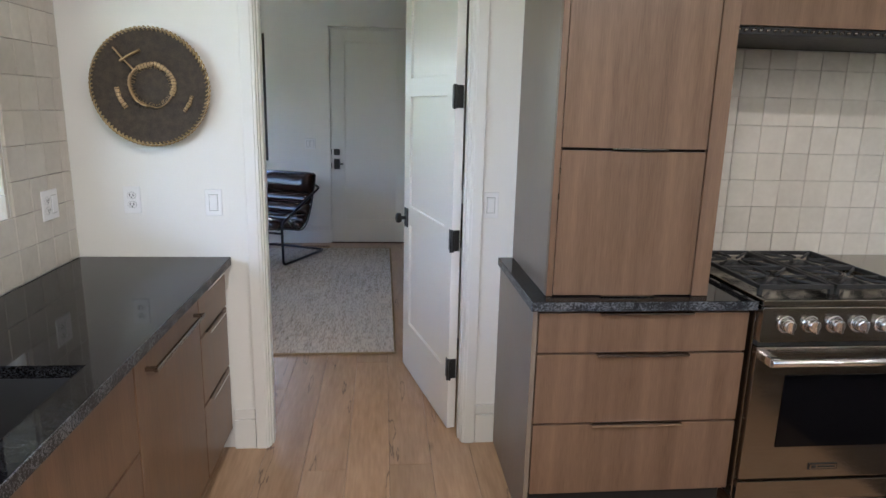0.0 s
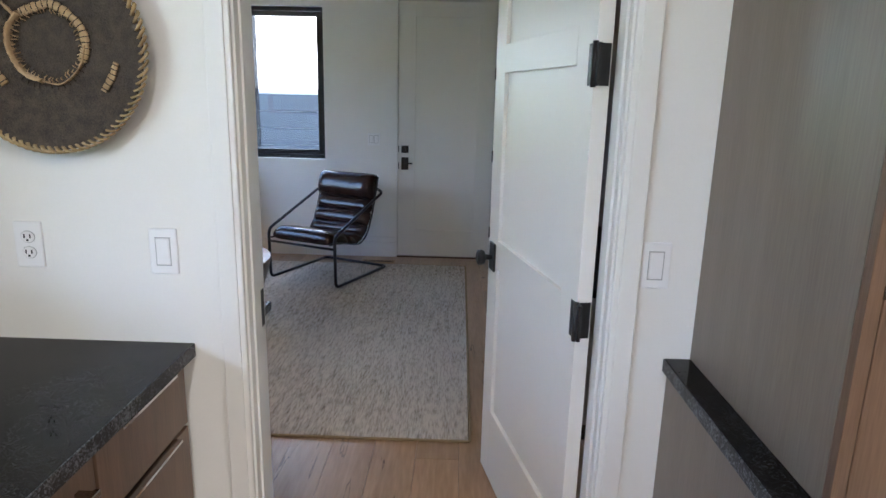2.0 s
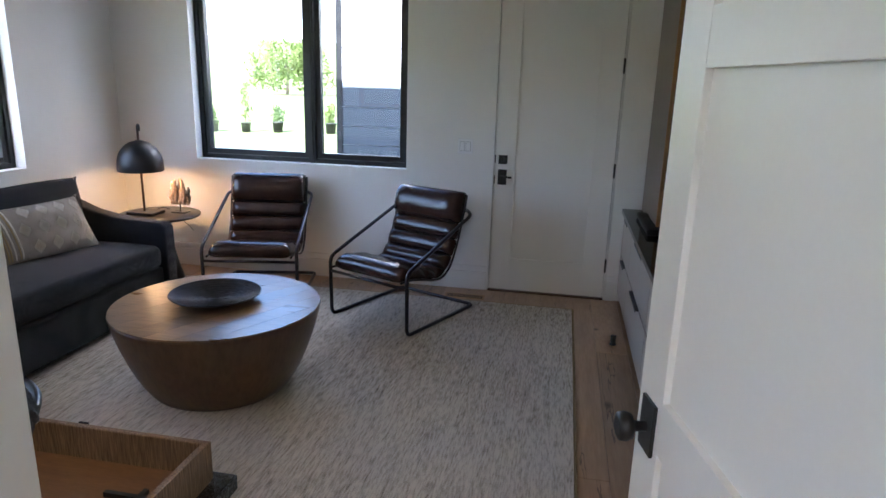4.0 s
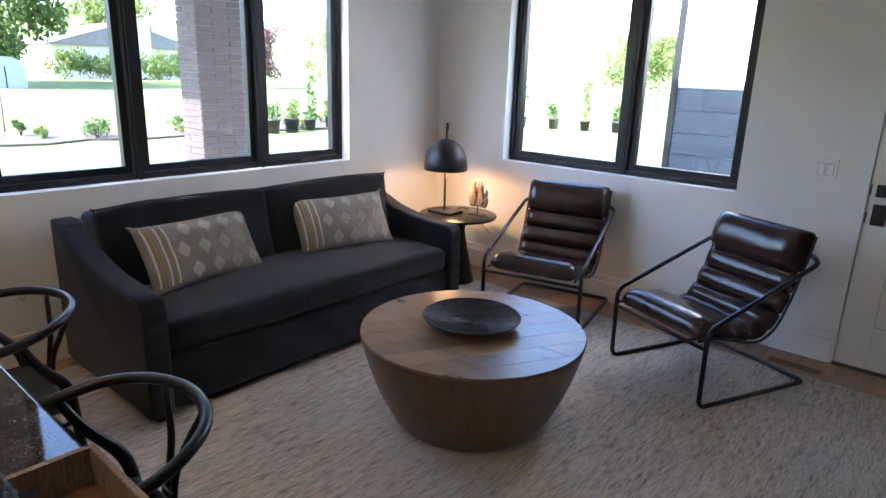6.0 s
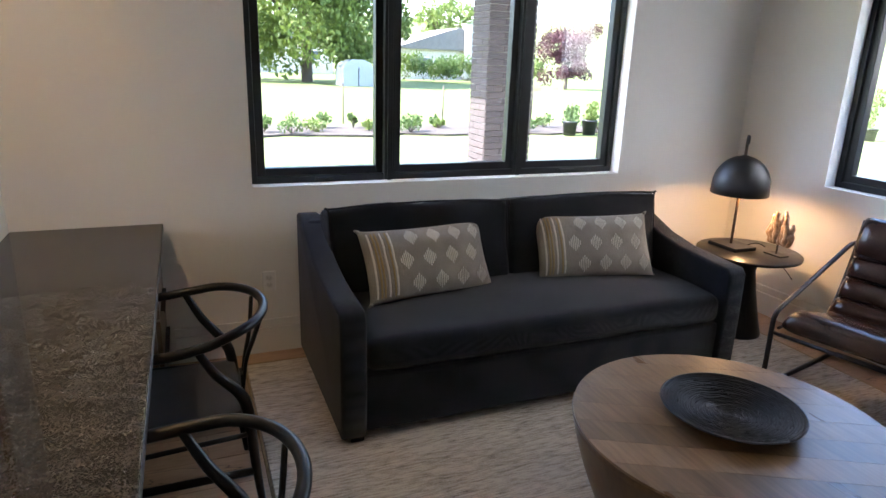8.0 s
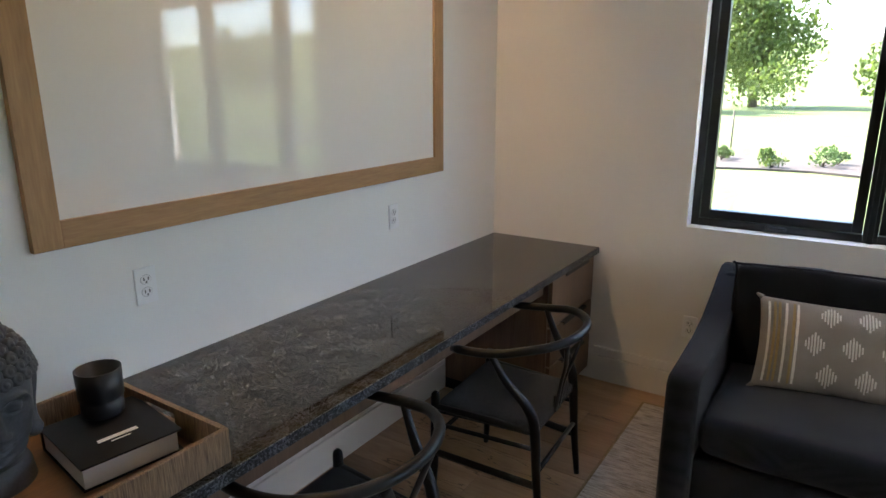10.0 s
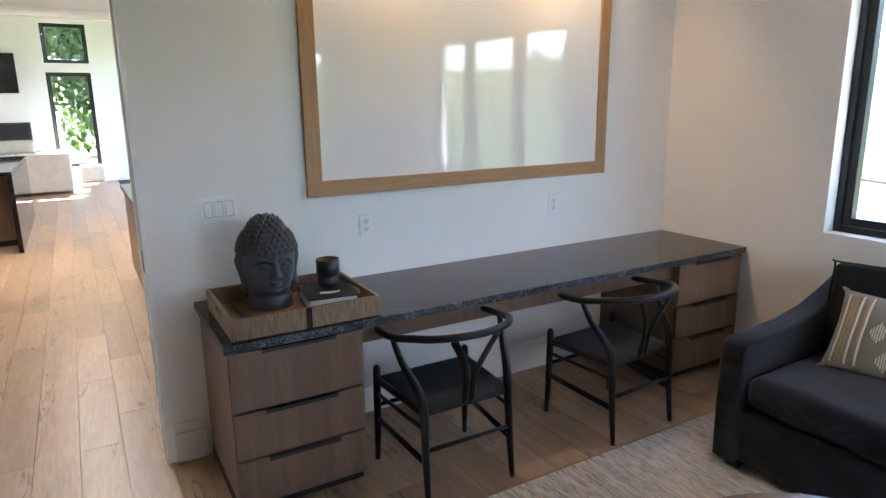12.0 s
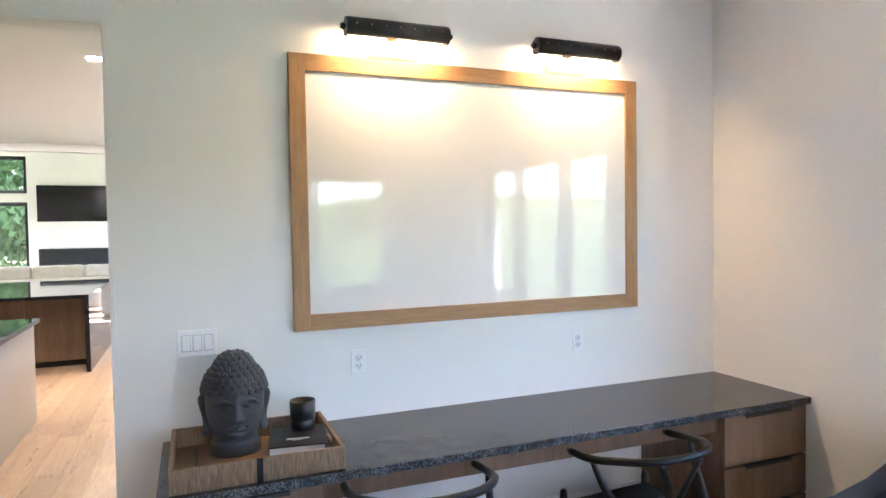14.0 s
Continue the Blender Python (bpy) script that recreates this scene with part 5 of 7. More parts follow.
def wishbone_chair(m):
    """Bent-rail chair with a Y splat and corded seat; faces -y at its own origin."""
    ob = thing("wishbone_chair", (0, 0, 0), "black wishbone chair with woven cord seat at the desk", "chair", "wishbone chairs at the desk")
    for s in (-1, 1):
        bm = bmesh.new()
        tube(bm, [(s * 0.243, -0.225, 0.0), (s * 0.24, -0.218, 0.15), (s * 0.238, -0.212, 0.40), (s * 0.238, -0.212, 0.455), (s * 0.238, -0.212, 0.470), (s * 0.238, -0.212, 0.478)], [0.012, 0.016, 0.0185, 0.0175, 0.015, 0.006], seg=12)
        part("front_leg", bm, BLACKW, ob, local=True)
        bm = bmesh.new()
        pts = spline([(s * 0.215, 0.225, 0.0), (s * 0.212, 0.205, 0.20), (s * 0.210, 0.19, 0.41), (s * 0.222, 0.165, 0.50), (s * 0.252, 0.09, 0.60), (s * 0.272, 0.035, 0.705)], 5)
        tube(bm, pts, [0.012 + 0.008 * min(1, i / 10) - 0.008 * max(0, (i - 14) / 11) for i in range(len(pts))], seg=12)
        part("back_leg", bm, BLACKW, ob, local=True)
        bm = bmesh.new()
        tube(bm, [(s * 0.24, -0.216, 0.215), (s * 0.213, 0.205, 0.185)], 0.0105, flat=1.5)
        tube(bm, [(s * 0.24, -0.213, 0.34), (s * 0.212, 0.198, 0.335)], 0.009)
        part("side_stretcher", bm, BLACKW, ob, local=True)
        bm = bmesh.new()
        tube(bm, [(s * 0.239, -0.21, 0.415), (s * 0.211, 0.19, 0.405)], 0.014)
        part("seat_rail", bm, BLACKW, ob, local=True)
    bm = bmesh.new()
    tube(bm, [(-0.24, -0.214, 0.28), (0.24, -0.214, 0.28)], 0.0095)
    part("front_stretcher", bm, BLACKW, ob, local=True)
    bm = bmesh.new()
    tube(bm, [(-0.213, 0.203, 0.24), (0.213, 0.203, 0.24)], 0.0095)
    part("back_stretcher", bm, BLACKW, ob, local=True)
    pts = spline([(-0.272, -0.12, 0.690), (-0.278, -0.01, 0.698), (-0.268, 0.08, 0.71)] + [(0.262 * math.cos(a), 0.07 + 0.215 * math.sin(a), 0.715 + 0.025 * math.sin(a)) for a in [math.pi * (1 - k / 8) for k in range(1, 8)]]
                 + [(0.268, 0.08, 0.71), (0.278, -0.01, 0.698), (0.272, -0.12, 0.690)], 4)
    bm = bmesh.new()
    k = len(pts)
    tube(bm, pts, [0.0165 * (0.72 if i in (0, k - 1) else 1) for i in range(k)], seg=12)
    part("top_rail", bm, BLACKW, ob, local=True)
    bm = bmesh.new()
    for s in (-1, 1):
        pts = spline([(s * 0.017, 0.198, 0.405), (s * 0.018, 0.215, 0.52), (s * 0.045, 0.24, 0.61), (s * 0.105, 0.262, 0.72)], 5)
        tube(bm, pts, 0.017, seg=8, flat=0.42)
    box(bm, -0.028, 0.028, 0.192, 0.204, 0.40, 0.47)
    part("splat", bm, BLACKW, ob, "Y-shaped splat", local=True)
    bm = bmesh.new()
    n = 14
    g = {}
    for i in range(n + 1):
        for j in range(n + 1):
            u, v = 2 * i / n - 1, 2 * j / n - 1
            hw = 0.245 - 0.014 * (v + 1)
            dip = 0.020 * (1 - u * u) * (1 - v * v) - 0.004 * (1 - max(abs(u), abs(v)))
            e = 0.012 * max(abs(u), abs(v)) ** 8
            g[i, j] = bm.verts.new((u * hw, v * 0.205 - 0.01, 0.432 - dip - e))
    for i in range(n):
        for j in range(n):
            bm.faces.new((g[i, j], g[i + 1, j], g[i + 1, j + 1], g[i, j + 1]))
    ext = bmesh.ops.extrude_face_region(bm, geom=bm.faces[:])
    bmesh.ops.translate(bm, vec=(0, 0, -0.028), verts=[v for v in ext["geom"] if isinstance(v, bmesh.types.BMVert)])
    bmesh.ops.recalc_face_normals(bm, faces=bm.faces)
    part("seat", smooth(bm), CORD, ob, "woven black cord seat", local=True)
    ob.matrix_basis = m
    return ob


ch = lounge_chair(pose(2.667, 3.72, 0.0127, 0, 0, -24))
tagged(copy_thing(ch, pose(1.50, 3.92, 0.0127, 0, 0, 13)), "dark brown channelled leather lounge chair under the window")
wc = wishbone_chair(pose(2.15, 0.69, 0.0, 0, 0, 0))
copy_thing(wc, pose(1.155, 0.72, 0.0, 0, 0, 3))

# ---- desk wall ----
DZ, DX1, DY1 = 0.769, 3.074, 0.653


def granite_top(name, x0, x1, y0, y1, z, t, label, top, fronts):
    ob = thing(name, (x0, y0, z - t), label, "worktop")
    part("slab", boxes((x0, x1, y0, y1, z - t + 0.0005, z), bev=0.002), top, ob)
    for r in fronts:
        part("rough_edge", boxes(r, bev=0.0015), GRANITE_E, ob, "chiselled granite edge")
    return ob


granite_top("desk_worktop", 0.002, DX1, 0.002, DY1, DZ, 0.034, "dark leathered granite desk top along the wall", GRANITE_D,
            [(0.002, DX1 + 0.003, DY1, DY1 + 0.003, DZ - 0.034, DZ - 0.0005), (DX1, DX1 + 0.003, 0.002, DY1, DZ - 0.034, DZ - 0.0005)])


def drawer_unit(name, x0, x1, y0, y1, z0, z1, axis, out, rows, body, front, pull, label, group="", toe=0.0, edge="top", pw=0.55):
    """A cabinet body with separate drawer fronts and edge pulls. axis/out: the way it faces."""
    ob = thing(name, (x0, y0, 0), label, "cabinet", group)
    t = 0.02
    if axis == "y":
        fy = y1 if out > 0 else y0
        b = (x0, x1, y0, y1 - t - 0.002, z0, z1) if out > 0 else (x0, x1, y0 + t + 0.002, y1, z0, z1)
        part("body", boxes(b), body, ob)
        if toe:
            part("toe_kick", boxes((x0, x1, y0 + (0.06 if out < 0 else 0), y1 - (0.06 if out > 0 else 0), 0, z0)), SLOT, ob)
        for a, c in rows:
            lo, hi = sorted((fy, fy - out * t))
            d = part("drawer_front", boxes((x0 + 0.003, x1 - 0.003, lo, hi, a, c), bev=0.0015), front, ob)
            xm, hw = (x0 + x1) / 2 + (0 if pw < 0.5 else 0.0), (x1 - x0) * pw / 2
            lip = 0.003 if pull is CHROME else 0.010
            lo, hi = sorted((fy - out * 0.004, fy + out * 0.018))
            q = sorted((fy + out * 0.015, fy + out * 0.018))
            part("pull", boxes((xm - hw, xm + hw, lo, hi, c + 0.0005, c + 0.0035), (xm - hw, xm + hw, q[0], q[1], c - lip, c + 0.0005)), pull, d)
    else:
        fx = x1 if out > 0 else x0
        b = (x0, x1 - t - 0.002, y0, y1, z0, z1) if out > 0 else (x0 + t + 0.002, x1, y0, y1, z0, z1)
        part("body", boxes(b), body, ob)
        if toe:
            part("toe_kick", boxes((x0 + (0.06 if out < 0 else 0), x1 - (0.06 if out > 0 else 0), y0, y1, 0, z0)), SLOT, ob)
        for a, c in rows:
            lo, hi = sorted((fx, fx - out * t))
            d = part("drawer_front", boxes((lo, hi, y0 + 0.003, y1 - 0.003, a, c), bev=0.0015), front, ob)
            ym, hw = (y0 + y1) / 2, (y1 - y0) * pw / 2
            lip = 0.003 if pull is CHROME else 0.010
            lo, hi = sorted((fx - out * 0.004, fx + out * 0.018))
            q = sorted((fx + out * 0.015, fx + out * 0.018))
            part("pull", boxes((lo, hi, ym - hw, ym + hw, c + 0.0005, c + 0.0035), (q[0], q[1], ym - hw, ym + hw, c - lip, c + 0.0005)), pull, d)
    return ob


rows3 = [(0.065, 0.262), (0.272, 0.468), (0.478, 0.722)]
drawer_unit("desk_pedestal", 2.51, 3.06, 0.02, 0.63, 0.06, 0.7345, "y", 1, rows3, TAUPE, TAUPE, BLACKM, "taupe oak three-drawer desk pedestal", "desk pedestals", 0.06)
drawer_unit("desk_pedestal", 0.004, 0.562, 0.02, 0.63, 0.06, 0.7345, "y", 1, rows3, TAUPE, TAUPE, BLACKM, "taupe oak three-drawer desk pedestal by the window wall", "desk pedestals", 0.06)
solid("desk_apron", boxes((0.564, 2.508, 0.565, 0.585, 0.642, 0.7345), bev=0.002), TAUPE, "taupe oak apron under the desk top", "apron")


def tray():
    x0, x1, y0, y1, z, h = 2.425, 3.037, 0.13, 0.632, DZ + 0.0005, 0.088
    t = 0.014
    ob = thing("serving_tray", ((x0 + x1) / 2, (y0 + y1) / 2, z), "seagrass-woven rectangular tray with slot handles on the desk", "tray")
    part("bottom", boxes((x0 + t, x1 - t, y0 + t, y1 - t, z, z + 0.012)), WICKIN, ob)
    for a in ((x0, x1, y0, y0 + t), (x0, x1, y1 - t, y1)):
        part("long_side", boxes((*a, z, z + h), bev=0.003), WICKER, ob)
    ym = (y0 + y1) / 2
    for a, b in ((x0, x0 + t), (x1 - t, x1)):
        part("short_side", boxes((a, b, y0 + t, ym - 0.06, z, z + h), (a, b, ym + 0.06, y1 - t, z, z + h), (a, b, ym - 0.06, ym + 0.06, z, z + 0.045), (a, b, ym - 0.06, ym + 0.06, z + 0.072, z + h)), WICKER, ob)
    xm = 2.735
    for y in (y0, y1):
        s = -1 if y == y0 else 1
        lo, hi = sorted((y, y + s * 0.004))
        part("strap", boxes((xm - 0.011, xm + 0.011, lo, hi, z + 0.001, z + h + 0.001)), BOOKC, ob, "dark leather strap")
    part("frame_lines", boxes((2.94, 2.95, y0 + 0.09, y1 - 0.09, z + 0.012, z + 0.022), (2.87, 3.0, y1 - 0.12, y1 - 0.11, z + 0.012, z + 0.022)), BLACKM, ob, "thin black rack in the tray")


tray()


def buddha():
    """Stylised stone head: face, ears, snail curls and topknot in one mesh."""
    cx, cy, z = 2.795, 0.278, DZ + 0.0125
    bm = bmesh.new()
    n, m = 70, 80
    def prof(t):
        pts = [(0.0, 0.100, 0.088), (0.02, 0.099, 0.087), (0.09, 0.096, 0.083), (0.15, 0.088, 0.079), (0.185, 0.080, 0.094), (0.24, 0.091, 0.106), (0.32, 0.103, 0.114), (0.44, 0.113, 0.120), (0.56, 0.116, 0.124), (0.66, 0.116, 0.122), (0.74, 0.108, 0.113), (0.80, 0.093, 0.098), (0.85, 0.074, 0.078), (0.89, 0.066, 0.068), (0.94, 0.052, 0.053), (0.98, 0.030, 0.031), (1.0, 0.004, 0.004)]
        for a, b in zip(pts, pts[1:]):
            if t <= b[0]:
                k = (t - a[0]) / (b[0] - a[0])
                k = k * k * (3 - 2 * k)
                return (a[1] + (b[1] - a[1]) * k) * 1.0, (a[2] + (b[2] - a[2]) * k) * 1.0
        return pts[-1][1:]
    H = 0.40
    def g(a, c, w):
        return math.exp(-((a - c) / w) ** 2)
    rings = []
    for i in range(n * 2 + 1):
        t = i / (n * 2)
        rx, ry = prof(t)
        ring = []
        for j in range(m * 2):
            q = 2 * math.pi * j / (m * 2)
            u = math.atan2(math.sin(q), math.cos(q))       # 0 faces +y
            f = math.exp(-(u / 1.05) ** 6)
            w = abs(u)
            d = 0.004 * g(w, 0.6, 0.35) * g(t, 0.40, 0.09)                                  # cheeks
            slope = max(0.0, min(1.0, (0.575 - t) / 0.18))
            d += (0.009 + 0.021 * slope) * g(u, 0, 0.075 + 0.06 * slope) * (1 / (1 + math.exp(-(t - 0.378) / 0.006))) * (1 / (1 + math.exp((t - 0.585) / 0.015)))
            d += 0.013 * g(w, 0.15, 0.07) * g(t, 0.392, 0.016)                              # nostrils
            d += 0.013 * g(u, 0, 0.24) * g(t + 0.010 * g(u, 0, 0.04) - 0.05 * u * u, 0.318, 0.011)
            d += 0.014 * g(u, 0, 0.19) * g(t - 0.06 * u * u, 0.287, 0.013) - 0.013 * g(u, 0, 0.30) * g(t - 0.10 * u * u, 0.303, 0.0055)
            d += 0.013 * g(u, 0, 0.24) * g(t, 0.222, 0.030) - 0.007 * g(u, 0, 0.24) * g(t, 0.260, 0.012) - 0.005 * g(w, 0.30, 0.06) * g(t, 0.31, 0.02)
            e = w - 0.42
            d -= 0.017 * g(e, 0, 0.27) * g(t, 0.520, 0.034)                                 # eye sockets
            d += 0.020 * g(e, 0, 0.19) * g(t, 0.508, 0.024)
            d -= 0.012 * g(e, 0, 0.24) * g(t - 0.45 * e * e, 0.489, 0.006) + 0.006 * g(e, 0, 0.24) * g(t + 0.5 * e * e, 0.540, 0.006)
            d += 0.012 * g(e, 0.02, 0.36) * g(t + 0.36 * (e + 0.02) ** 2, 0.578, 0.010)     # brows
            d += 0.007 * g(u, 0, 0.035) * g(t, 0.605, 0.011)
            line = 0.655 - 0.12 * min(1, (abs(u) / 1.3) ** 3)
            if t > line or abs(u) > 1.55:
                d += 0.004 if t > 0.22 else 0
            d *= f
            ring.append(bm.verts.new((cx + (rx + d) * math.sin(u), cy + (ry + d) * math.cos(u), z + t * H)))
        rings.append(ring)
    for a, b in zip(rings, rings[1:]):
        for j in range(m * 2):
            bm.faces.new((a[j], b[j], b[(j + 1) % (m * 2)], a[(j + 1) % (m * 2)]))
    bm.faces.new(rings[0])
    for s in (-1, 1):
        pts = [(cx + s * 0.113, cy + 0.004, z + 0.245), (cx + s * 0.120, cy - 0.004, z + 0.212), (cx + s * 0.112, cy + 0.004, z + 0.150), (cx + s * 0.108, cy + 0.014, z + 0.105), (cx + s * 0.112, cy + 0.018, z + 0.080)]
        tube(bm, spline(pts, 4), [0.010, 0.016, 0.020, 0.021, 0.020, 0.018, 0.016, 0.014, 0.013, 0.013, 0.014, 0.016, 0.019, 0.021, 0.019, 0.014, 0.007][:17], seg=8, flat=0.7)
    row_t = [0.660, 0.712, 0.764, 0.814, 0.862, 0.908, 0.950, 0.982]
    for r, t in enumerate(row_t):
        rx, ry = prof(t)
        cnt = max(4, int(2 * math.pi * (rx + ry) / 2 / 0.0275))
        for k in range(cnt):
            u = 2 * math.pi * (k + 0.5 * (r % 2)) / cnt
            curl_at(bm, (cx + (rx + 0.004) * math.sin(u), cy + (ry + 0.004) * math.cos(u), z + t * H), u)
    top = bmesh.ops.create_uvsphere(bm, u_segments=12, v_segments=8, radius=0.017)
    bmesh.ops.translate(bm, vec=(cx, cy, z + H - 0.006), verts=top["verts"])
    for t in (0.27, 0.333, 0.397, 0.462, 0.527, 0.592):
        rx, ry = prof(t)
        for k in range(9):
            u = math.pi + (k - 4) * 0.36
            curl_at(bm, (cx + (rx + 0.003) * math.sin(u), cy + (ry + 0.003) * math.cos(u), z + t * H), u)
    bmesh.ops.recalc_face_normals(bm, faces=bm.faces)
    solid("buddha_head", smooth(bm), STONE, "dark grey stone head statue with snail curls standing in the tray", "statue")


def curl_at(bm, p, u):
    """One raised spiral curl facing outwards at the angle u."""
    out = Vector((math.sin(u), math.cos(u), 0.25)).normalized()
    side = Vector((math.cos(u), -math.sin(u), 0))
    up = out.cross(side)
    rings = []
    for r, h in ((0.0150, -0.004), (0.0148, 0.006), (0.0118, 0.011), (0.0090, 0.0055), (0.0060, 0.0115), (0.001, 0.0130)):
        rings.append([bm.verts.new(Vector(p) + (side * math.cos(q) + up * math.sin(q)) * r + out * h) for q in [2 * math.pi * k / 9 for k in range(9)]])
    for a, b in zip(rings, rings[1:]):
        for j in range(9):
            bm.faces.new((a[j], a[(j + 1) % 9], b[(j + 1) % 9], b[j]))
    bm.faces.new(rings[-1])


buddha()


def book_and_cup():
    z = DZ + 0.0125
    m = pose(2.56, 0.37, z, 0, 0, -8)
    ob = new("book")
    tagged(ob, "thick black hardback book lying in the tray", "book")
    ob.matrix_basis = m
    part("pages", boxes((-0.100, 0.108, -0.118, 0.125, 0.005, 0.052)), PAPER, ob, local=True)
    part("cover", boxes((-0.112, 0.112, -0.128, 0.128, 0.0, 0.005), (-0.112, 0.112, -0.128, 0.128, 0.052, 0.057), (-0.112, 0.112, -0.128, -0.122, 0.005, 0.052), bev=0.001), BOOKC, ob, local=True)
    part("title_bar", boxes((-0.045, 0.045, 0.035, 0.049, 0.0572, 0.0578)), PLASTIC, ob, "pale title lettering", local=True)
    part("subtitle_bar", boxes((-0.022, 0.022, 0.058, 0.062, 0.0572, 0.0578)), PLASTIC, ob, local=True)
    cx, cy, z = 2.525, 0.28, z + 0.0575
    ob = thing("candle_cup", (cx, cy, z), "matte black ceramic cup standing on the book", "cup")
    part("cup", lathe([(0.046, z), (0.049, z + 0.004), (0.049, z + 0.036), (0.045, z + 0.040), (0.052, z + 0.047), (0.053, z + 0.118), (0.050, z + 0.118), (0.049, z + 0.055), (0.01, z + 0.05)], 40, (cx, cy)), BLACKM, ob)


book_and_cup()


def whiteboard():
    x0, x1, z0, z1 = 0.583, 2.513, 1.204, 2.478
    f, t = 0.076, 0.024
    ob = thing("whiteboard", (x0, 0, z0), "glossy whiteboard in a natural oak frame above the desk", "whiteboard")
    part("board", boxes((x0 + f - 0.01, x1 - f + 0.01, 0.001, 0.013, z0 + f - 0.01, z1 - f + 0.01)), WBOARD, ob)
    part("frame_rail", boxes((x0 + f, x1 - f, 0.001, t, z0, z0 + f), bev=0.002), OAKF, ob)
    part("frame_rail", boxes((x0 + f, x1 - f, 0.001, t, z1 - f, z1), bev=0.002), OAKF, ob)
    part("frame_stile", boxes((x0, x0 + f, 0.001, t, z0, z1), bev=0.002), OAKV, ob)
    part("frame_stile", boxes((x1 - f, x1, 0.001, t, z0, z1), bev=0.002), OAKV, ob)


whiteboard()


def picture_light(cx):
    z, y = 2.585, 0.125
    ob = thing("picture_light", (cx, 0, z), "black and bronze picture light, lit, above the whiteboard", "lamp", "picture lights")
    hw = 0.245
    part("wall_plate", boxes((cx - 0.12, cx + 0.12, 0.0005, 0.012, z - 0.098, z - 0.01), bev=0.002), BRONZE, ob)
    part("arm", boxes((cx - 0.02, cx + 0.02, 0.012, y - 0.02, z - 0.01, z + 0.01)), BLACKM, ob)
    bm = bmesh.new()
    n, m = 14, 14
    for r0, r1 in (((0.045, 0.041)),):
        outer = [[bm.verts.new((cx + x, y + r0 * math.cos(a), z + r0 * math.sin(a))) for a in [math.pi * (-0.36 + 1.30 * k / n) for k in range(n + 1)]] for x in (-hw, hw)]
        inner = [[bm.verts.new((cx + x, y + r1 * math.cos(a), z + r1 * math.sin(a))) for a in [math.pi * (-0.36 + 1.30 * k / n) for k in range(n + 1)]] for x in (-hw, hw)]
        for k in range(n):
            bm.faces.new((outer[0][k], outer[1][k], outer[1][k + 1], outer[0][k + 1])).smooth = True
            bm.faces.new((inner[0][k + 1], inner[1][k + 1], inner[1][k], inner[0][k])).smooth = True
            for e in (0, 1):
                bm.faces.new((outer[e][k], outer[e][k + 1], inner[e][k + 1], inner[e][k]))
        for k in (0, n):
            bm.faces.new((outer[0][k], outer[1][k], inner[1][k], inner[0][k]))
    bmesh.ops.recalc_face_normals(bm, faces=bm.faces)
    part("shade", bm, BLACKM, ob)
    for s in (-1, 1):
        bm = bmesh.new()
        tube(bm, [(cx + s * (hw - 0.004), y, z), (cx + s * (hw + 0.004), y, z)], 0.043, seg=24)
        tube(bm, [(cx + s * (hw + 0.004), y, z), (cx + s * (hw + 0.012), y, z), (cx + s * (hw + 0.026), y, z)], [0.012, 0.017, 0.012], seg=16)
        part("end_cap", bm, GUN, ob, "bronze end cap and finial")
    bm = bmesh.new()
    for k in range(7):
        x = cx - hw + 0.04 + k * (2 * hw - 0.08) / 6
        tube(bm, [(x, y + 0.0425 * math.cos(0.15), z + 0.0425 * math.sin(0.15)), (x, y + 0.046 * math.cos(0.15), z + 0.046 * math.sin(0.15))], 0.004, seg=8)
    part("rivets", bm, STEEL, ob)
    bm = bmesh.new()
    tube(bm, [(cx - hw + 0.03, y - 0.005, z + 0.005), (cx + hw - 0.03, y - 0.005, z + 0.005)], 0.012, seg=12)
    part("tube_bulb", bm, LAMPGLOW, ob)
    data = bpy.data.lights.new("picture_bulb", "AREA")
    data.shape, data.size, data.size_y, data.energy, data.color = "RECTANGLE", 2 * hw - 0.06, 0.03, PIC_W, (1.0, 0.66, 0.34)
    o = new("picture_bulb", data)
    o.matrix_world = look((cx, y - 0.004, z - 0.018), (cx, y - 0.055, z - 0.12))


picture_light(2.022)
picture_light(1.04)

# ---- built-in along the east wall ----
for y0, y1 in ((1.06, 1.758), (1.76, 2.778), (2.78, 3.798), (3.80, L - 0.006)):
    drawer_unit("media_cabinet", 4.19, 4.83, y0, y1, 0.075, 0.69, "x", -1, [(0.08, 0.375), (0.385, 0.682)], GREIGE, GREIGE, BLACKM, "greige two-drawer base cabinet with black edge pulls", "built-in drawers", 0.07, pw=0.37)
granite_top("media_counter", 4.17, 4.845, 1.05, L - 0.004, 0.727, 0.034, "polished dark granite counter on the built-in drawers", GRANITE, [])
ob = thing("wall_panelling", (4.31, 1.09, 0.728), "taupe and dark brown oak panelling above the granite counter", "panelling")
part("taupe_panel", boxes((4.31, 4.845, 3.62, L - 0.004, 0.7285, CZ - 0.004)), TAUPE_L, ob)
part("edge_strip", boxes((4.305, 4.325, 3.60, 3.619, 0.7285, CZ - 0.004)), OAKV, ob, "oak edge strip")
part("brown_panel", boxes((4.72, 4.845, 1.09, 3.599, 0.7285, CZ - 0.004)), BROWNP, ob, "dark brown oak back panel")


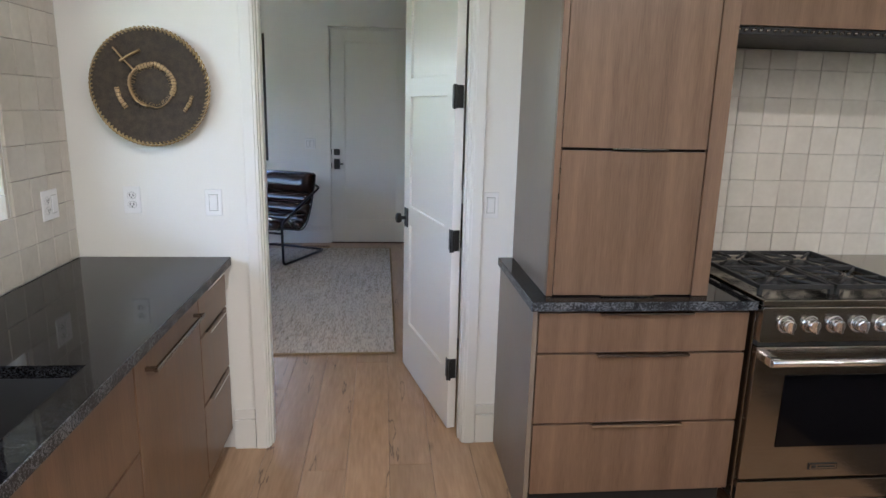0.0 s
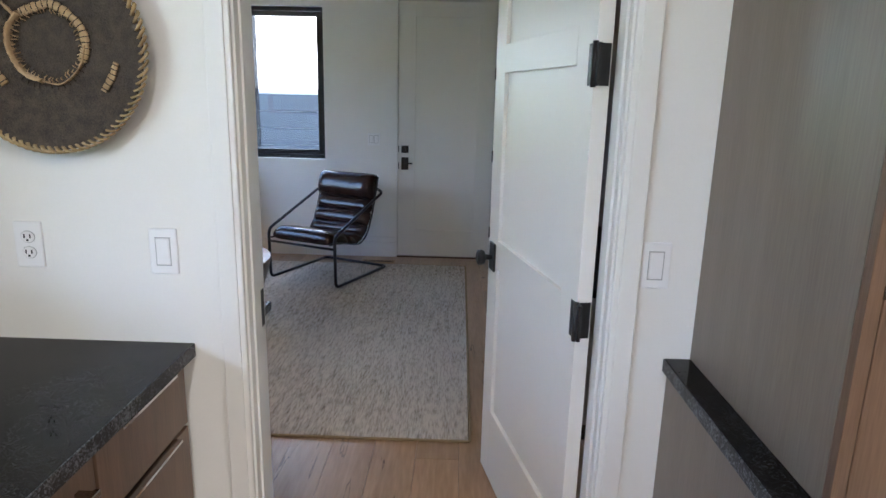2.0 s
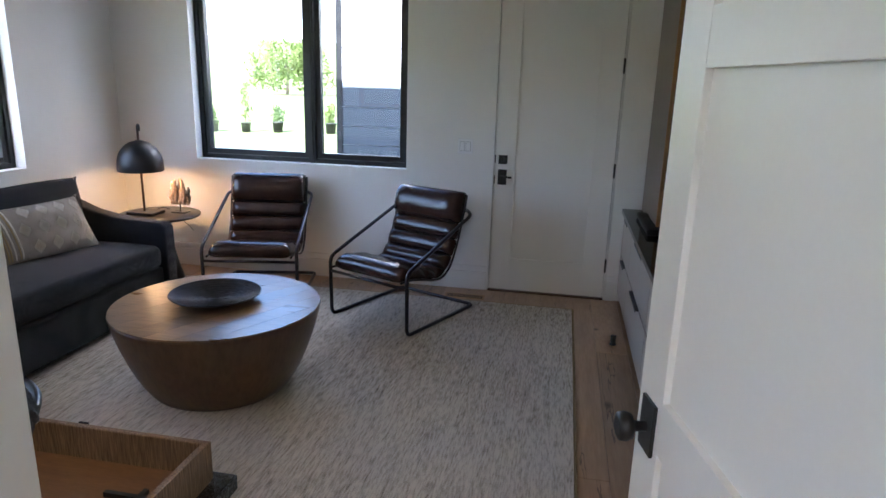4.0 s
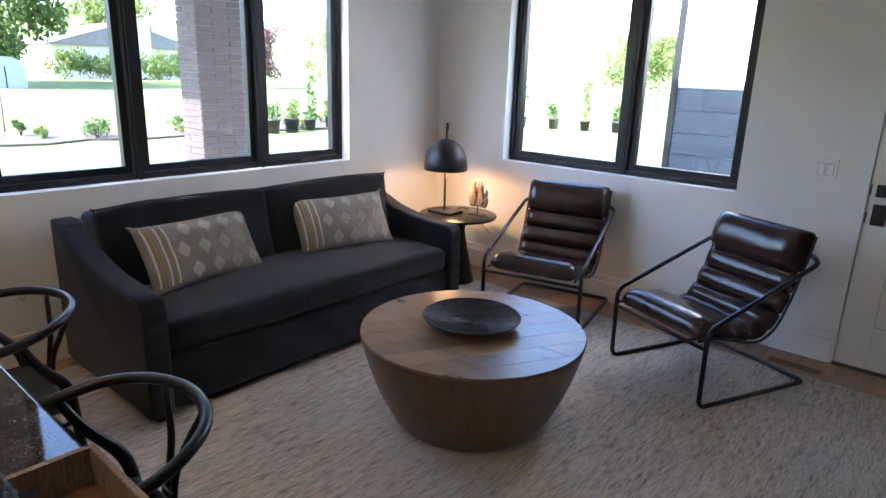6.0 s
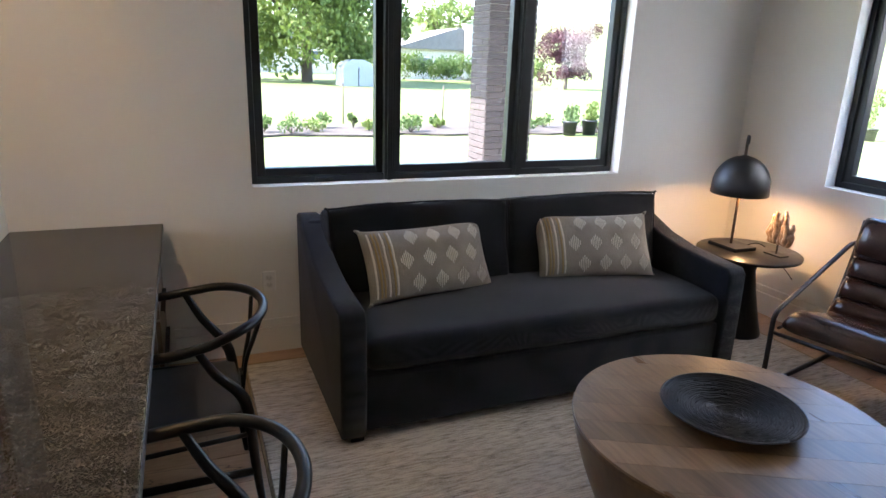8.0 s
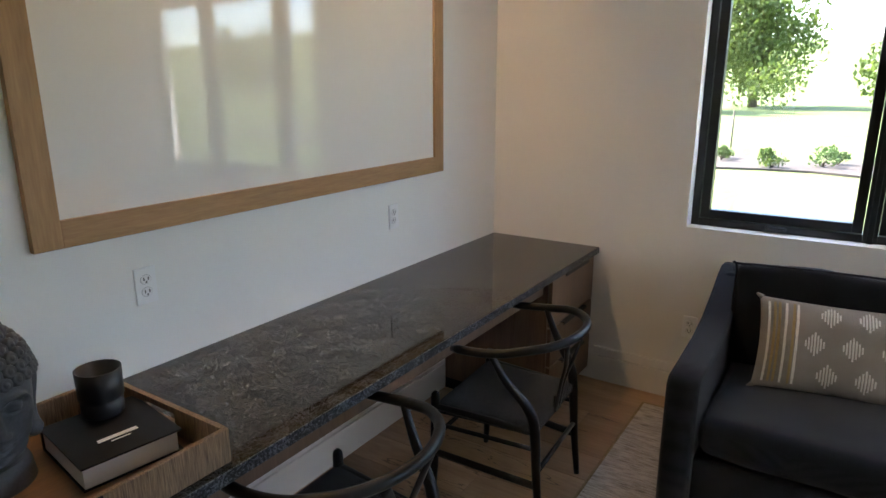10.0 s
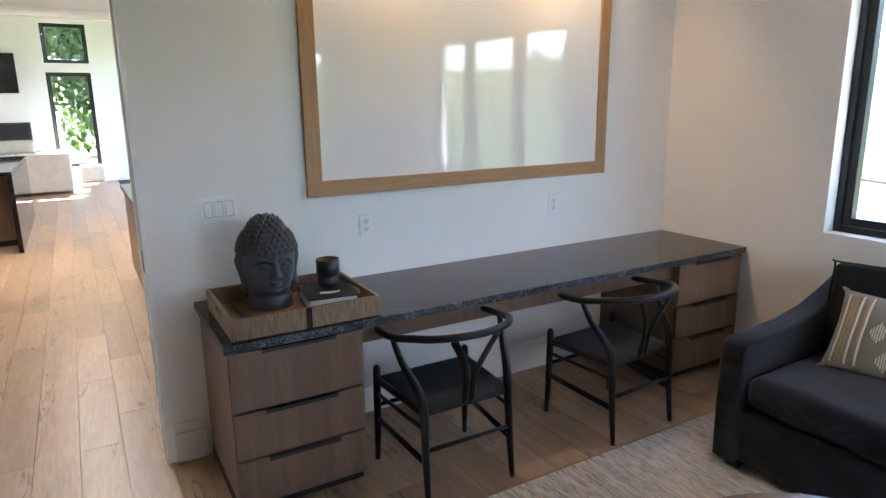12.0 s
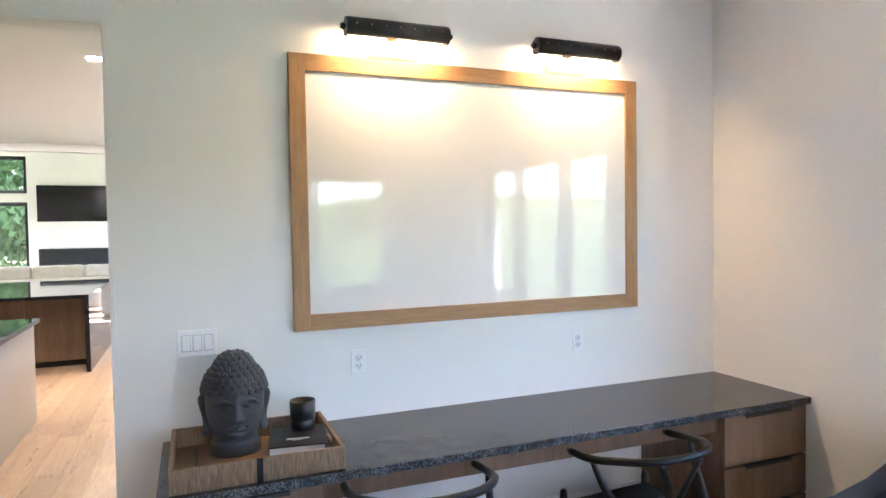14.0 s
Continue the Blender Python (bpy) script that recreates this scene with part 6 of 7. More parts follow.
def lantern():
    x0, x1, y0, y1, z, h = 4.42, 4.60, 3.16, 3.36, 0.7275, 0.30
    ob = thing("glass_lantern", (x0, y0, z), "tapered clear glass lantern with black edges", "lantern")
    c = [(x0, y0), (x1, y0), (x1, y1), (x0, y1)]
    mx, my = (x0 + x1) / 2, (y0 + y1) / 2
    tp = [(mx + (a - mx) * 0.6, my + (b - my) * 0.6) for a, b in c]
    for k in range(4):
        bm = bmesh.new()
        tube(bm, [(*c[k], z + 0.004), (*tp[k], z + h)], 0.004, seg=6)
        tube(bm, [(*c[k], z + 0.004), (*c[(k + 1) % 4], z + 0.004)], 0.004, seg=6)
        tube(bm, [(*tp[k], z + h), (*tp[(k + 1) % 4], z + h)], 0.004, seg=6)
        part("edge_bar", bm, BLACKM, ob)
        bm = bmesh.new()
        a, b, p, q = (*c[k], z + 0.004), (*c[(k + 1) % 4], z + 0.004), (*tp[(k + 1) % 4], z + h), (*tp[k], z + h)
        bm.faces.new([bm.verts.new(v) for v in (a, b, p, q)])
        part("pane", bm, GLASS, ob)
    ob = solid("keepsake_box", boxes((4.44, 4.62, 2.72, 3.02, 0.7275, 0.83), (4.435, 4.625, 2.715, 3.025, 0.832, 0.855), bev=0.004), TILE, "pale stone box with lid on the granite counter", "box")
    ob = solid("folded_throw", soft_box(4.24, 4.34, 3.5, 4.1, 0.7275, 0.765, 0.015, 8, 0.006), BOOKC, "dark folded cloth on the granite counter", "cloth")


lantern()
ob = thing("door_stop", (4.11, 3.50, 0), "small black floor-mounted door stop", "door stop")
part("post", lathe([(0.022, 0.0), (0.022, 0.008), (0.017, 0.012), (0.017, 0.05), (0.019, 0.052), (0.019, 0.062), (0.012, 0.064)], 24, (4.11, 3.50)), BLACKM, ob)
ob = thing("floor_vent", (2.9, 4.15, 0), "oak floor vent with dark slots", "vent")
part("frame", boxes((2.88, 3.19, 4.14, 4.24, 0.0004, 0.004)), OAKF, ob)
for k in range(3):
    part("slot", boxes((2.895, 3.175, 4.160 + k * 0.024, 4.172 + k * 0.024, 0.004, 0.0046)), SLOT, ob)

# ---- kitchen ----
# laid out with its back wall at KB, then set against the wall at KY
KB = -0.197
older = set(bpy.data.objects.keys())
CH = 0.915
ob = thing("sink_counter", (2.49, -4.0, CH - 0.035), "polished dark granite sink counter along the tiled wall", "worktop")
sx0, sx1, sy0, sy1 = 2.62, 3.028, -2.15, -1.375
for r in ((2.491, 3.115, -1.375, KB), (2.491, 3.115, -4.0, sy0), (2.491, sx0, sy0, sy1), (sx1, 3.115, sy0, sy1)):
    part("slab", boxes((*r, CH - 0.035, CH)), GRANITE, ob)
part("front_edge", boxes((3.115, 3.118, -4.0, KB, CH - 0.035, CH - 0.0005)), GRANITE_E, ob, "chiselled granite edge")
ob = thing("sink", (sx0, sy0, 0.68), "black undermount kitchen sink", "sink")
part("basin", boxes((sx0 - 0.01, sx1 + 0.01, sy0 - 0.01, sy1 + 0.01, 0.66, 0.67), (sx0 - 0.01, sx0, sy0, sy1, 0.67, 0.879), (sx1, sx1 + 0.01, sy0, sy1, 0.67, 0.879), (sx0, sx1, sy0 - 0.01, sy0, 0.67, 0.879), (sx0, sx1, sy1, sy1 + 0.01, 0.67, 0.879)), IRON, ob)
part("drain", lathe([(0.045, 0.6702), (0.045, 0.673), (0.03, 0.672)], 24, (2.8, -1.77)), STEEL, ob)

drawer_unit("base_cabinet", 2.495, 3.09, -0.613, -0.205, 0.10, 0.878, "x", 1, [(0.105, 0.41), (0.42, 0.69), (0.70, 0.865)], TAUPE, TAUPE, CHROME, "taupe oak three-drawer kitchen base beside the doorway", "", 0.1, pw=0.62)


def dishwasher():
    y0, y1 = -1.243, -0.616
    ob = thing("dishwasher", (2.495, y0, 0), "taupe oak panelled dishwasher with a steel bar handle", "dishwasher")
    part("body", boxes((2.495, 3.068, y0, y1, 0.1, 0.878)), TAUPE, ob)
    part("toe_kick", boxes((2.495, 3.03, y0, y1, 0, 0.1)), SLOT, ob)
    d = part("door", boxes((3.07, 3.09, y0 + 0.003, y1 - 0.003, 0.105, 0.865), bev=0.0015), TAUPE, ob)
    bm = boxes((3.118, 3.13, y0 + 0.07, y1 - 0.05, 0.803, 0.817), (3.09, 3.122, y0 + 0.075, y0 + 0.09, 0.804, 0.816), (3.09, 3.122, y1 - 0.07, y1 - 0.055, 0.804, 0.816), bev=0.002)
    part("handle", bm, STEEL, d, "brushed steel bar handle")


dishwasher()


def sink_cabinet():
    y0, y1 = -4.0, -1.246
    ob = thing("sink_cabinet", (2.495, y0, 0), "taupe oak cabinet under the sink", "cabinet")
    part("body", boxes((2.495, 3.068, y0, sy0 - 0.02, 0.1, 0.878), (2.495, 3.068, sy0 - 0.02, y1, 0.1, 0.64), (3.03, 3.068, sy0 - 0.02, y1, 0.64, 0.878)), TAUPE, ob)
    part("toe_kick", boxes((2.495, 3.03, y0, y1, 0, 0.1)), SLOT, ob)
    for a, b in ((-1.98, -1.249), (-2.68, -1.986), (-3.38, -2.686), (-3.997, -3.386)):
        part("false_front", boxes((3.07, 3.09, a + 0.002, b - 0.002, 0.60, 0.865), bev=0.0015), TAUPE, ob)
        part("door", boxes((3.07, 3.09, a + 0.002, b - 0.002, 0.105, 0.592), bev=0.0015), TAUPE, ob)


sink_cabinet()

granite_top("range_counter", 4.302, 5.135, -0.872, KB, CH, 0.034, "dark granite counter beside the range", GRANITE,
            [(4.300, 5.135, -0.875, -0.872, CH - 0.034, CH - 0.0005), (4.299, 4.302, -0.872, KB, CH - 0.034, CH - 0.0005)])
ob = thing("end_panel", (4.312, -0.83, 0), "grey-taupe oak end panel of the base cabinet", "panel")
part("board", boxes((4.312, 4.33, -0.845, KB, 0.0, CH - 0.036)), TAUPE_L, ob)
drawer_unit("base_cabinet", 4.332, 5.128, -0.845, -0.2, 0.135, 0.878, "y", -1, [(0.14, 0.425), (0.435, 0.705), (0.715, 0.865)], TAUPE, TAUPE, CHROME, "taupe oak three-drawer base beside the range", "", 0.13, pw=0.44)


def tower():
    x0, x1, y0, y1, z = 4.365, 4.975, -0.805, KB, CH + 0.001
    ob = thing("appliance_cupboard", (x0, y0, z), "tall taupe oak cupboard standing on the granite counter", "cabinet")
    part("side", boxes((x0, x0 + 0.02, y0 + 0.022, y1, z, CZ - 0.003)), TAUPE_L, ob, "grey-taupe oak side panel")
    part("side", boxes((x1 - 0.02, x1, y0 + 0.022, y1, z, CZ - 0.003)), TAUPE, ob)
    part("stile", boxes((x0, x0 + 0.022, y0, y0 + 0.02, z, CZ - 0.003), bev=0.001), TAUPE, ob)
    part("stile", boxes((x1 - 0.062, x1, y0, y0 + 0.02, z, CZ - 0.003), bev=0.001), TAUPE, ob)
    # Black core puts shade into the gaps between the doors.
    part("carcass", boxes((x0 + 0.02, x1 - 0.02, y0 + 0.03, y1, z, CZ - 0.003)), SLOT, ob)
    for a, b in ((z + 0.004, 1.440), (1.450, 2.62)):
        d = part("door", boxes((x0 + 0.025, x1 - 0.066, y0 + 0.002, y0 + 0.02, a, b), bev=0.0015), TAUPE, ob)
        part("pull", boxes((x0 + 0.20, x0 + 0.40, y0 - 0.014, y0 + 0.004, a + (0.0 if a > 1 else 0.0) - 0.003 if a > 1 else a - 0.003, a + 0.0005)), STEEL, d)
    part("door", boxes((x0 + 0.025, x1 - 0.066, y0 + 0.002, y0 + 0.02, 2.63, CZ - 0.01)), TAUPE, ob)
    for cz in (1.27, 1.36):
        part("catch", boxes((x0 + 0.021, x0 + 0.025, y0 - 0.001, y0 + 0.003, cz, cz + 0.02)), STEEL, ob)


tower()


def cooker():
    x0, x1, yf, yb = 5.142, 6.36, -0.885, KB - 0.002
    ob = thing("range_cooker", (x0, yf, 0), "stainless steel gas range with black grates", "cooker")
    part("body", boxes((x0, x1, yf + 0.03, yb, 0.10, 0.90), bev=0.003), STEEL, ob)
    part("cooktop", boxes((x0, x1, yf - 0.01, yb, 0.90, 0.925), bev=0.004), STEEL, ob)
    part("control_panel", boxes((x0, x1, yf - 0.015, yf + 0.03, 0.765, 0.9), bev=0.004), STEEL, ob)
    # Black strip laid in for the shade under the control panel.
    part("shadow_gap", boxes((x0 + 0.005, x1 - 0.005, yf + 0.005, yf + 0.03, 0.745, 0.765)), SLOT, ob)
    for k in range(9):
        x = x0 + 0.092 + k * 0.094
        b = bmesh.new()
        tube(b, [(x, yf - 0.013, 0.835), (x, yf - 0.020, 0.835), (x, yf - 0.021, 0.835)], [0.033, 0.033, 0.030], seg=24)
        bezel = part("bezel", b, CHROME, ob)
        b = bmesh.new()
        tube(b, [(x, yf - 0.020, 0.835), (x, yf - 0.045, 0.835), (x, yf - 0.048, 0.835)], [0.025, 0.023, 0.020], seg=24)
        box(b, x - 0.005, x + 0.005, yf - 0.062, yf - 0.04, 0.812, 0.858, bev=0.002)
        part("knob", b, CHROME, bezel, "chrome burner knob")
    d = part("oven_door", boxes((x0 + 0.004, x1 - 0.004, yf, yf + 0.03, 0.20, 0.742), bev=0.004), STEEL, ob)
    part("oven_window", boxes((x0 + 0.13, x1 - 0.13, yf - 0.003, yf, 0.335, 0.63), bev=0.001), BLACKG, d)
    b = bmesh.new()
    tube(b, [(x0 + 0.03, yf - 0.055, 0.702), (x1 - 0.03, yf - 0.055, 0.702)], 0.015, seg=14)
    for x in (x0 + 0.045, x1 - 0.045):
        box(b, x - 0.02, x + 0.02, yf - 0.06, yf + 0.002, 0.685, 0.72, bev=0.006)
    part("oven_handle", b, CHROME, d)
    part("badge", boxes((x0 + 0.28, x0 + 0.40, yf - 0.003, yf, 0.235, 0.262), bev=0.001), IRON, d, "dark maker's badge")
    part("badge_face", boxes((x0 + 0.285, x0 + 0.395, yf - 0.0045, yf - 0.003, 0.240, 0.257)), STEEL, d)
    part("badge_mark", boxes((x0 + 0.292, x0 + 0.312, yf - 0.0055, yf - 0.0045, 0.243, 0.254), (x0 + 0.318, x0 + 0.388, yf - 0.0055, yf - 0.0045, 0.245, 0.252)), IRON, d)
    part("kick_panel", boxes((x0 + 0.004, x1 - 0.004, yf + 0.005, yf + 0.03, 0.10, 0.185), bev=0.003), STEEL, ob)
    for x in (x0 + 0.04, x1 - 0.07):
        part("leg", boxes((x, x + 0.03, yf + 0.05, yf + 0.08, 0, 0.1)), IRON, ob)
    for k in range(2):
        gx0 = x0 + 0.02 + k * 0.305
        gx1, gy0, gy1 = gx0 + 0.295, yf + 0.06, yb - 0.05
        b = boxes((gx0, gx1, gy0, gy0 + 0.014, 0.945, 0.962), (gx0, gx1, gy1 - 0.014, gy1, 0.945, 0.962), (gx0, gx0 + 0.014, gy0, gy1, 0.945, 0.962), (gx1 - 0.014, gx1, gy0, gy1, 0.945, 0.962),
                  (gx0, gx1, (gy0 + gy1) / 2 - 0.007, (gy0 + gy1) / 2 + 0.007, 0.945, 0.962), bev=0.002)
        for cy in ((gy0 * 3 + gy1) / 4, (gy0 + gy1 * 3) / 4):
            cx = (gx0 + gx1) / 2
            hy = (gy1 - gy0) / 4
            for a in range(8):
                q = a * math.pi / 4
                tube(b, [(cx + math.cos(q) * 0.035, cy + math.sin(q) * 0.035, 0.956), (cx + math.cos(q) * 0.145 * (1.0 if a % 2 == 0 else 1.3), cy + math.sin(q) * hy * (1.0 if a % 2 == 0 else 1.3), 0.954)], 0.006, seg=6)
        for x in (gx0 + 0.007, gx1 - 0.007):
            for y in (gy0 + 0.007, gy1 - 0.007):
                box(b, x - 0.007, x + 0.007, y - 0.007, y + 0.007, 0.9255, 0.946)
        part("grate", b, IRON, ob, "black cast iron grate")
        for cy in ((gy0 * 3 + gy1) / 4, (gy0 + gy1 * 3) / 4):
            part("burner", lathe([(0.06, 0.9255), (0.058, 0.932), (0.04, 0.936), (0.04, 0.944), (0.03, 0.947)], 24, ((gx0 + gx1) / 2, cy)), IRON, ob)
    part("griddle", boxes((x0 + 0.63, x1 - 0.03, yf + 0.07, yb - 0.03, 0.9255, 0.94), bev=0.003), STEEL, ob)


cooker()


def hood():
    x0, x1, y0, y1, z = 4.978, 6.6, -0.70, KB, 1.855
    ob = thing("range_hood", (x0, y0, z), "taupe oak-clad range hood with a dark steel filter underneath", "hood")
    part("cladding", boxes((x0, x1, y0, y1, z + 0.03, CZ - 0.003)), TAUPE, ob)
    part("liner", boxes((x0 + 0.012, x1 - 0.012, y0 + 0.012, y1, z, z + 0.029), bev=0.003), IRON, ob, "dark filter liner")
    b = bmesh.new()
    for k in range(44):
        x = x0 + 0.05 + k * 0.028
        tube(b, [(x, y0 + 0.008, z + 0.012), (x + 0.016, y0 + 0.008, z + 0.018)], 0.005, seg=6)
    part("baffle", b, STEEL, ob)


hood()


def basket():
    cx, cz, y = 2.850, 1.624, KB
    R = 0.226
    ob = thing("wall_basket", (cx, y, cz), "dark round woven basket with bark appliques hung on the wall", "basket")
    def ring_profile(prof, seg=64):
        bm, rings = bmesh.new(), []
        for r, d in prof:
            rings.append([bm.verts.new((cx + r * math.cos(2 * math.pi * i / seg), y - d, cz + r * math.sin(2 * math.pi * i / seg))) for i in range(seg)])
        for a, b in zip(rings, rings[1:]):
            for i in range(seg):
                bm.faces.new((a[i], a[(i + 1) % seg], b[(i + 1) % seg], b[i]))
        bm.faces.new(rings[0]), bm.faces.new(rings[-1])
        bmesh.ops.recalc_face_normals(bm, faces=bm.faces)
        return smooth(bm)
    def dep(r):
        return 0.055 - 0.03 * (1 - r / R) ** 0.8 + 0.0
    prof = [(R * 0.5, 0.004), (R * 0.9, 0.03), (R, 0.052)]
    k = 40
    for i in range(k):
        r = R * (1 - i / k)
        prof.append((r, dep(r) + (0.0016 if i % 2 else 0)))
    part("bowl", ring_profile(prof), BASKET, ob)
    for i in range(84):
        a = 2 * math.pi * i / 84
        bm = bmesh.new()
        p = [Vector((cx + math.cos(a + s * 0.05) * (R + q), y - 0.05 - e, cz + math.sin(a + s * 0.05) * (R + q))) for s, q, e in ((-1, -0.008, 0.006), (-0.4, 0.0, 0.0095), (0.4, 0.005, 0.004), (1, 0.005, -0.004))]
        tube(bm, p, 0.0048, seg=5, flat=0.6)
        part("rim_stitch", bm, STRAW, ob)
    def strip(pts, w, seed):
        bm = bmesh.new()
        rnd = random.Random(seed)
        q = spline([(cx + a, y - dep(math.hypot(a, b)) - 0.006, cz + b) for a, b in pts], 6)
        tube(bm, q, [w * rnd.uniform(0.8, 1.15) for _ in q], seg=7, flat=0.35)
        part("bark_strip", bm, BARK, ob, "raw bark applique")
        st = bmesh.new()
        for i in range(1, len(q) - 1, 2):
            d = (q[i + 1] - q[i - 1]).normalized()
            n = Vector((-d.z, 0, d.x))
            tube(st, [q[i] + n * (w + 0.004), q[i] + Vector((0, -0.004, 0)), q[i] - n * (w + 0.004)], 0.0012, seg=4)
        part("stitching", st, BASKET, ob)
    strip([(-0.13, 0.15), (-0.10, 0.11), (-0.062, 0.066)], 0.011, 1)
    strip([(-0.108, 0.098), (-0.07, 0.122), (-0.03, 0.142)], 0.0135, 2)
    strip([(-0.132, -0.002), (-0.122, -0.045), (-0.10, -0.082)], 0.010, 3)
    strip([(0.160, -0.03), (0.147, -0.06), (0.125, -0.092)], 0.008, 4)
    o = (0.004, 0.006)
    ring = [(o[0] + 0.086 * math.cos(a) * (1 + 0.03 * math.sin(3 * a)), o[1] + 0.084 * math.sin(a) * (1 + 0.04 * math.cos(5 * a))) for a in [2 * math.pi * i / 14 for i in range(14)]]
    strip(ring[13:] + ring[0:6], 0.010, 5)
    strip(ring[5:11], 0.0155, 6)
    strip(ring[10:] + ring[:1], 0.0075, 7)
    st = bmesh.new()
    rnd = random.Random(9)
    for i in range(46):
        a = 2 * math.pi * i / 46 + rnd.uniform(-0.04, 0.04)
        r0, r1 = 0.070 + rnd.uniform(-0.004, 0.004), 0.080
        tube(st, [(cx + o[0] + r * math.cos(a + q), y - dep(r) - h, cz + o[1] + r * math.sin(a + q)) for r, h, q in ((r0, 0.006, rnd.uniform(-0.05, 0.05)), ((r0 + r1) / 2, 0.012, 0), (r1, 0.008, 0))], 0.0014, seg=4)
    part("fringe", st, BARK, ob, "short frayed fibres")


basket()
for ob in [o for o in bpy.data.objects if o.name not in older and not o.parent]:
    ob.matrix_basis = Matrix.Translation((0, KY - 0.002 - KB, 0)) @ ob.matrix_basis

# ---- island, living room ----
ob = thing("kitchen_island", (4.22, -3.7, 0), "pale grey kitchen island with polished stone top", "island")
# Length beyond x 5.44 is unseen, added to darken what the range reflects.
part("base", boxes((4.27, 7.3, -3.64, -2.35, 0.0, 0.88)), GREIGE, ob)
part("top", boxes((4.23, 7.34, -3.68, -2.31, 0.881, 0.92), bev=0.003), GRANITE, ob)
ob = thing("waterfall_island", (4.11, -8.4, 0), "walnut island with a dark stone waterfall end", "island")
part("top", boxes((4.11, 7.2, -8.6, -5.72, 0.90, 0.945), bev=0.003), GRANITE, ob)
part("waterfall_side", boxes((4.11, 4.16, -8.6, -5.72, 0.0, 0.899)), GRANITE, ob, "dark stone waterfall slab")
for k in range(4):
    part("wood_panel", boxes((4.18 + k * 0.7, 4.875 + k * 0.7, -8.3, -6.2, 0.08, 0.895), bev=0.002), WALNUT_S, ob)
part("toe_kick", boxes((4.18, 6.9, -8.25, -6.27, 0, 0.079)), SLOT, ob)


def sectional():
    ob = thing("sectional_sofa", (3.45, -11.9, 0), "cream upholstered sectional sofa in the living room", "sofa")
    part("end_base", soft_box(3.54, 4.45, -12.8, -11.45, 0.04, 0.80, 0.05, 6, 0.006), SOFA_L, ob)
    part("base", soft_box(4.46, 7.6, -12.5, -11.5, 0.04, 0.42, 0.04, 6, 0.006), SOFA_L, ob)
    part("back", soft_box(4.46, 7.6, -11.78, -11.52, 0.42, 0.80, 0.05, 6, 0.006), SOFA_L, ob)
    for k in range(4):
        part("back_cushion", soft_box(4.1 + k * 0.92, 5.0 + k * 0.92, -12.05, -11.8, 0.78 if k == 0 else 0.5, 1.05, 0.07, 8, 0.012, 3.0 * k), SOFA_L, ob)
    ob = solid("ottoman", soft_box(2.95, 3.4, -13.0, -12.4, 0.1, 0.45, 0.05, 6, 0.006), SOFA_L, "small cream ottoman by the tall window", "ottoman")


sectional()
ob = thing("television", (4.31, FY, 1.97), "large flat black television on the chimney wall", "television")
part("screen", boxes((4.31, 6.1, FY + 0.02, FY + 0.06, 1.97, 2.78), bev=0.004), TVM, ob)
part("bracket", boxes((4.7, 5.4, FY + 0.001, FY + 0.02, 2.1, 2.5)), BLACKM, ob)
ob = thing("fireplace", (4.2, FY, 0.97), "long linear glass-fronted gas fireplace", "fireplace")
part("surround", boxes((4.2, 6.1, FY + 0.001, FY + 0.03, 0.97, 1.02), (4.2, 6.1, FY + 0.001, FY + 0.03, 1.32, 1.36), (4.2, 4.25, FY + 0.001, FY + 0.03, 1.02, 1.32), (6.05, 6.1, FY + 0.001, FY + 0.03, 1.02, 1.32)), BLACKM, ob)
part("glass", boxes((4.25, 6.05, FY + 0.001, FY + 0.02, 1.02, 1.32)), FIREM, ob)


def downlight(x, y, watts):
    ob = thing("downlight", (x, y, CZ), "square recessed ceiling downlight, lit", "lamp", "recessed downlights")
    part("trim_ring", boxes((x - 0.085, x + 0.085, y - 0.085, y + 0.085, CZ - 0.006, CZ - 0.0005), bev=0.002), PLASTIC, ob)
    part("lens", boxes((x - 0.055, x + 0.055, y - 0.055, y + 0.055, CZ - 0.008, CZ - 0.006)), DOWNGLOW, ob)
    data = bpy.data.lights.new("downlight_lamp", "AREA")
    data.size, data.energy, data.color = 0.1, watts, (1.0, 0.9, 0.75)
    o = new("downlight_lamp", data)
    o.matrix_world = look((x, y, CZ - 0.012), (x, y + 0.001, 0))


# The row at x 5.6 is unseen, added beside the known row at 3.6.
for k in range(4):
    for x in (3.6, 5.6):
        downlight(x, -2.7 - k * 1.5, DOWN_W)

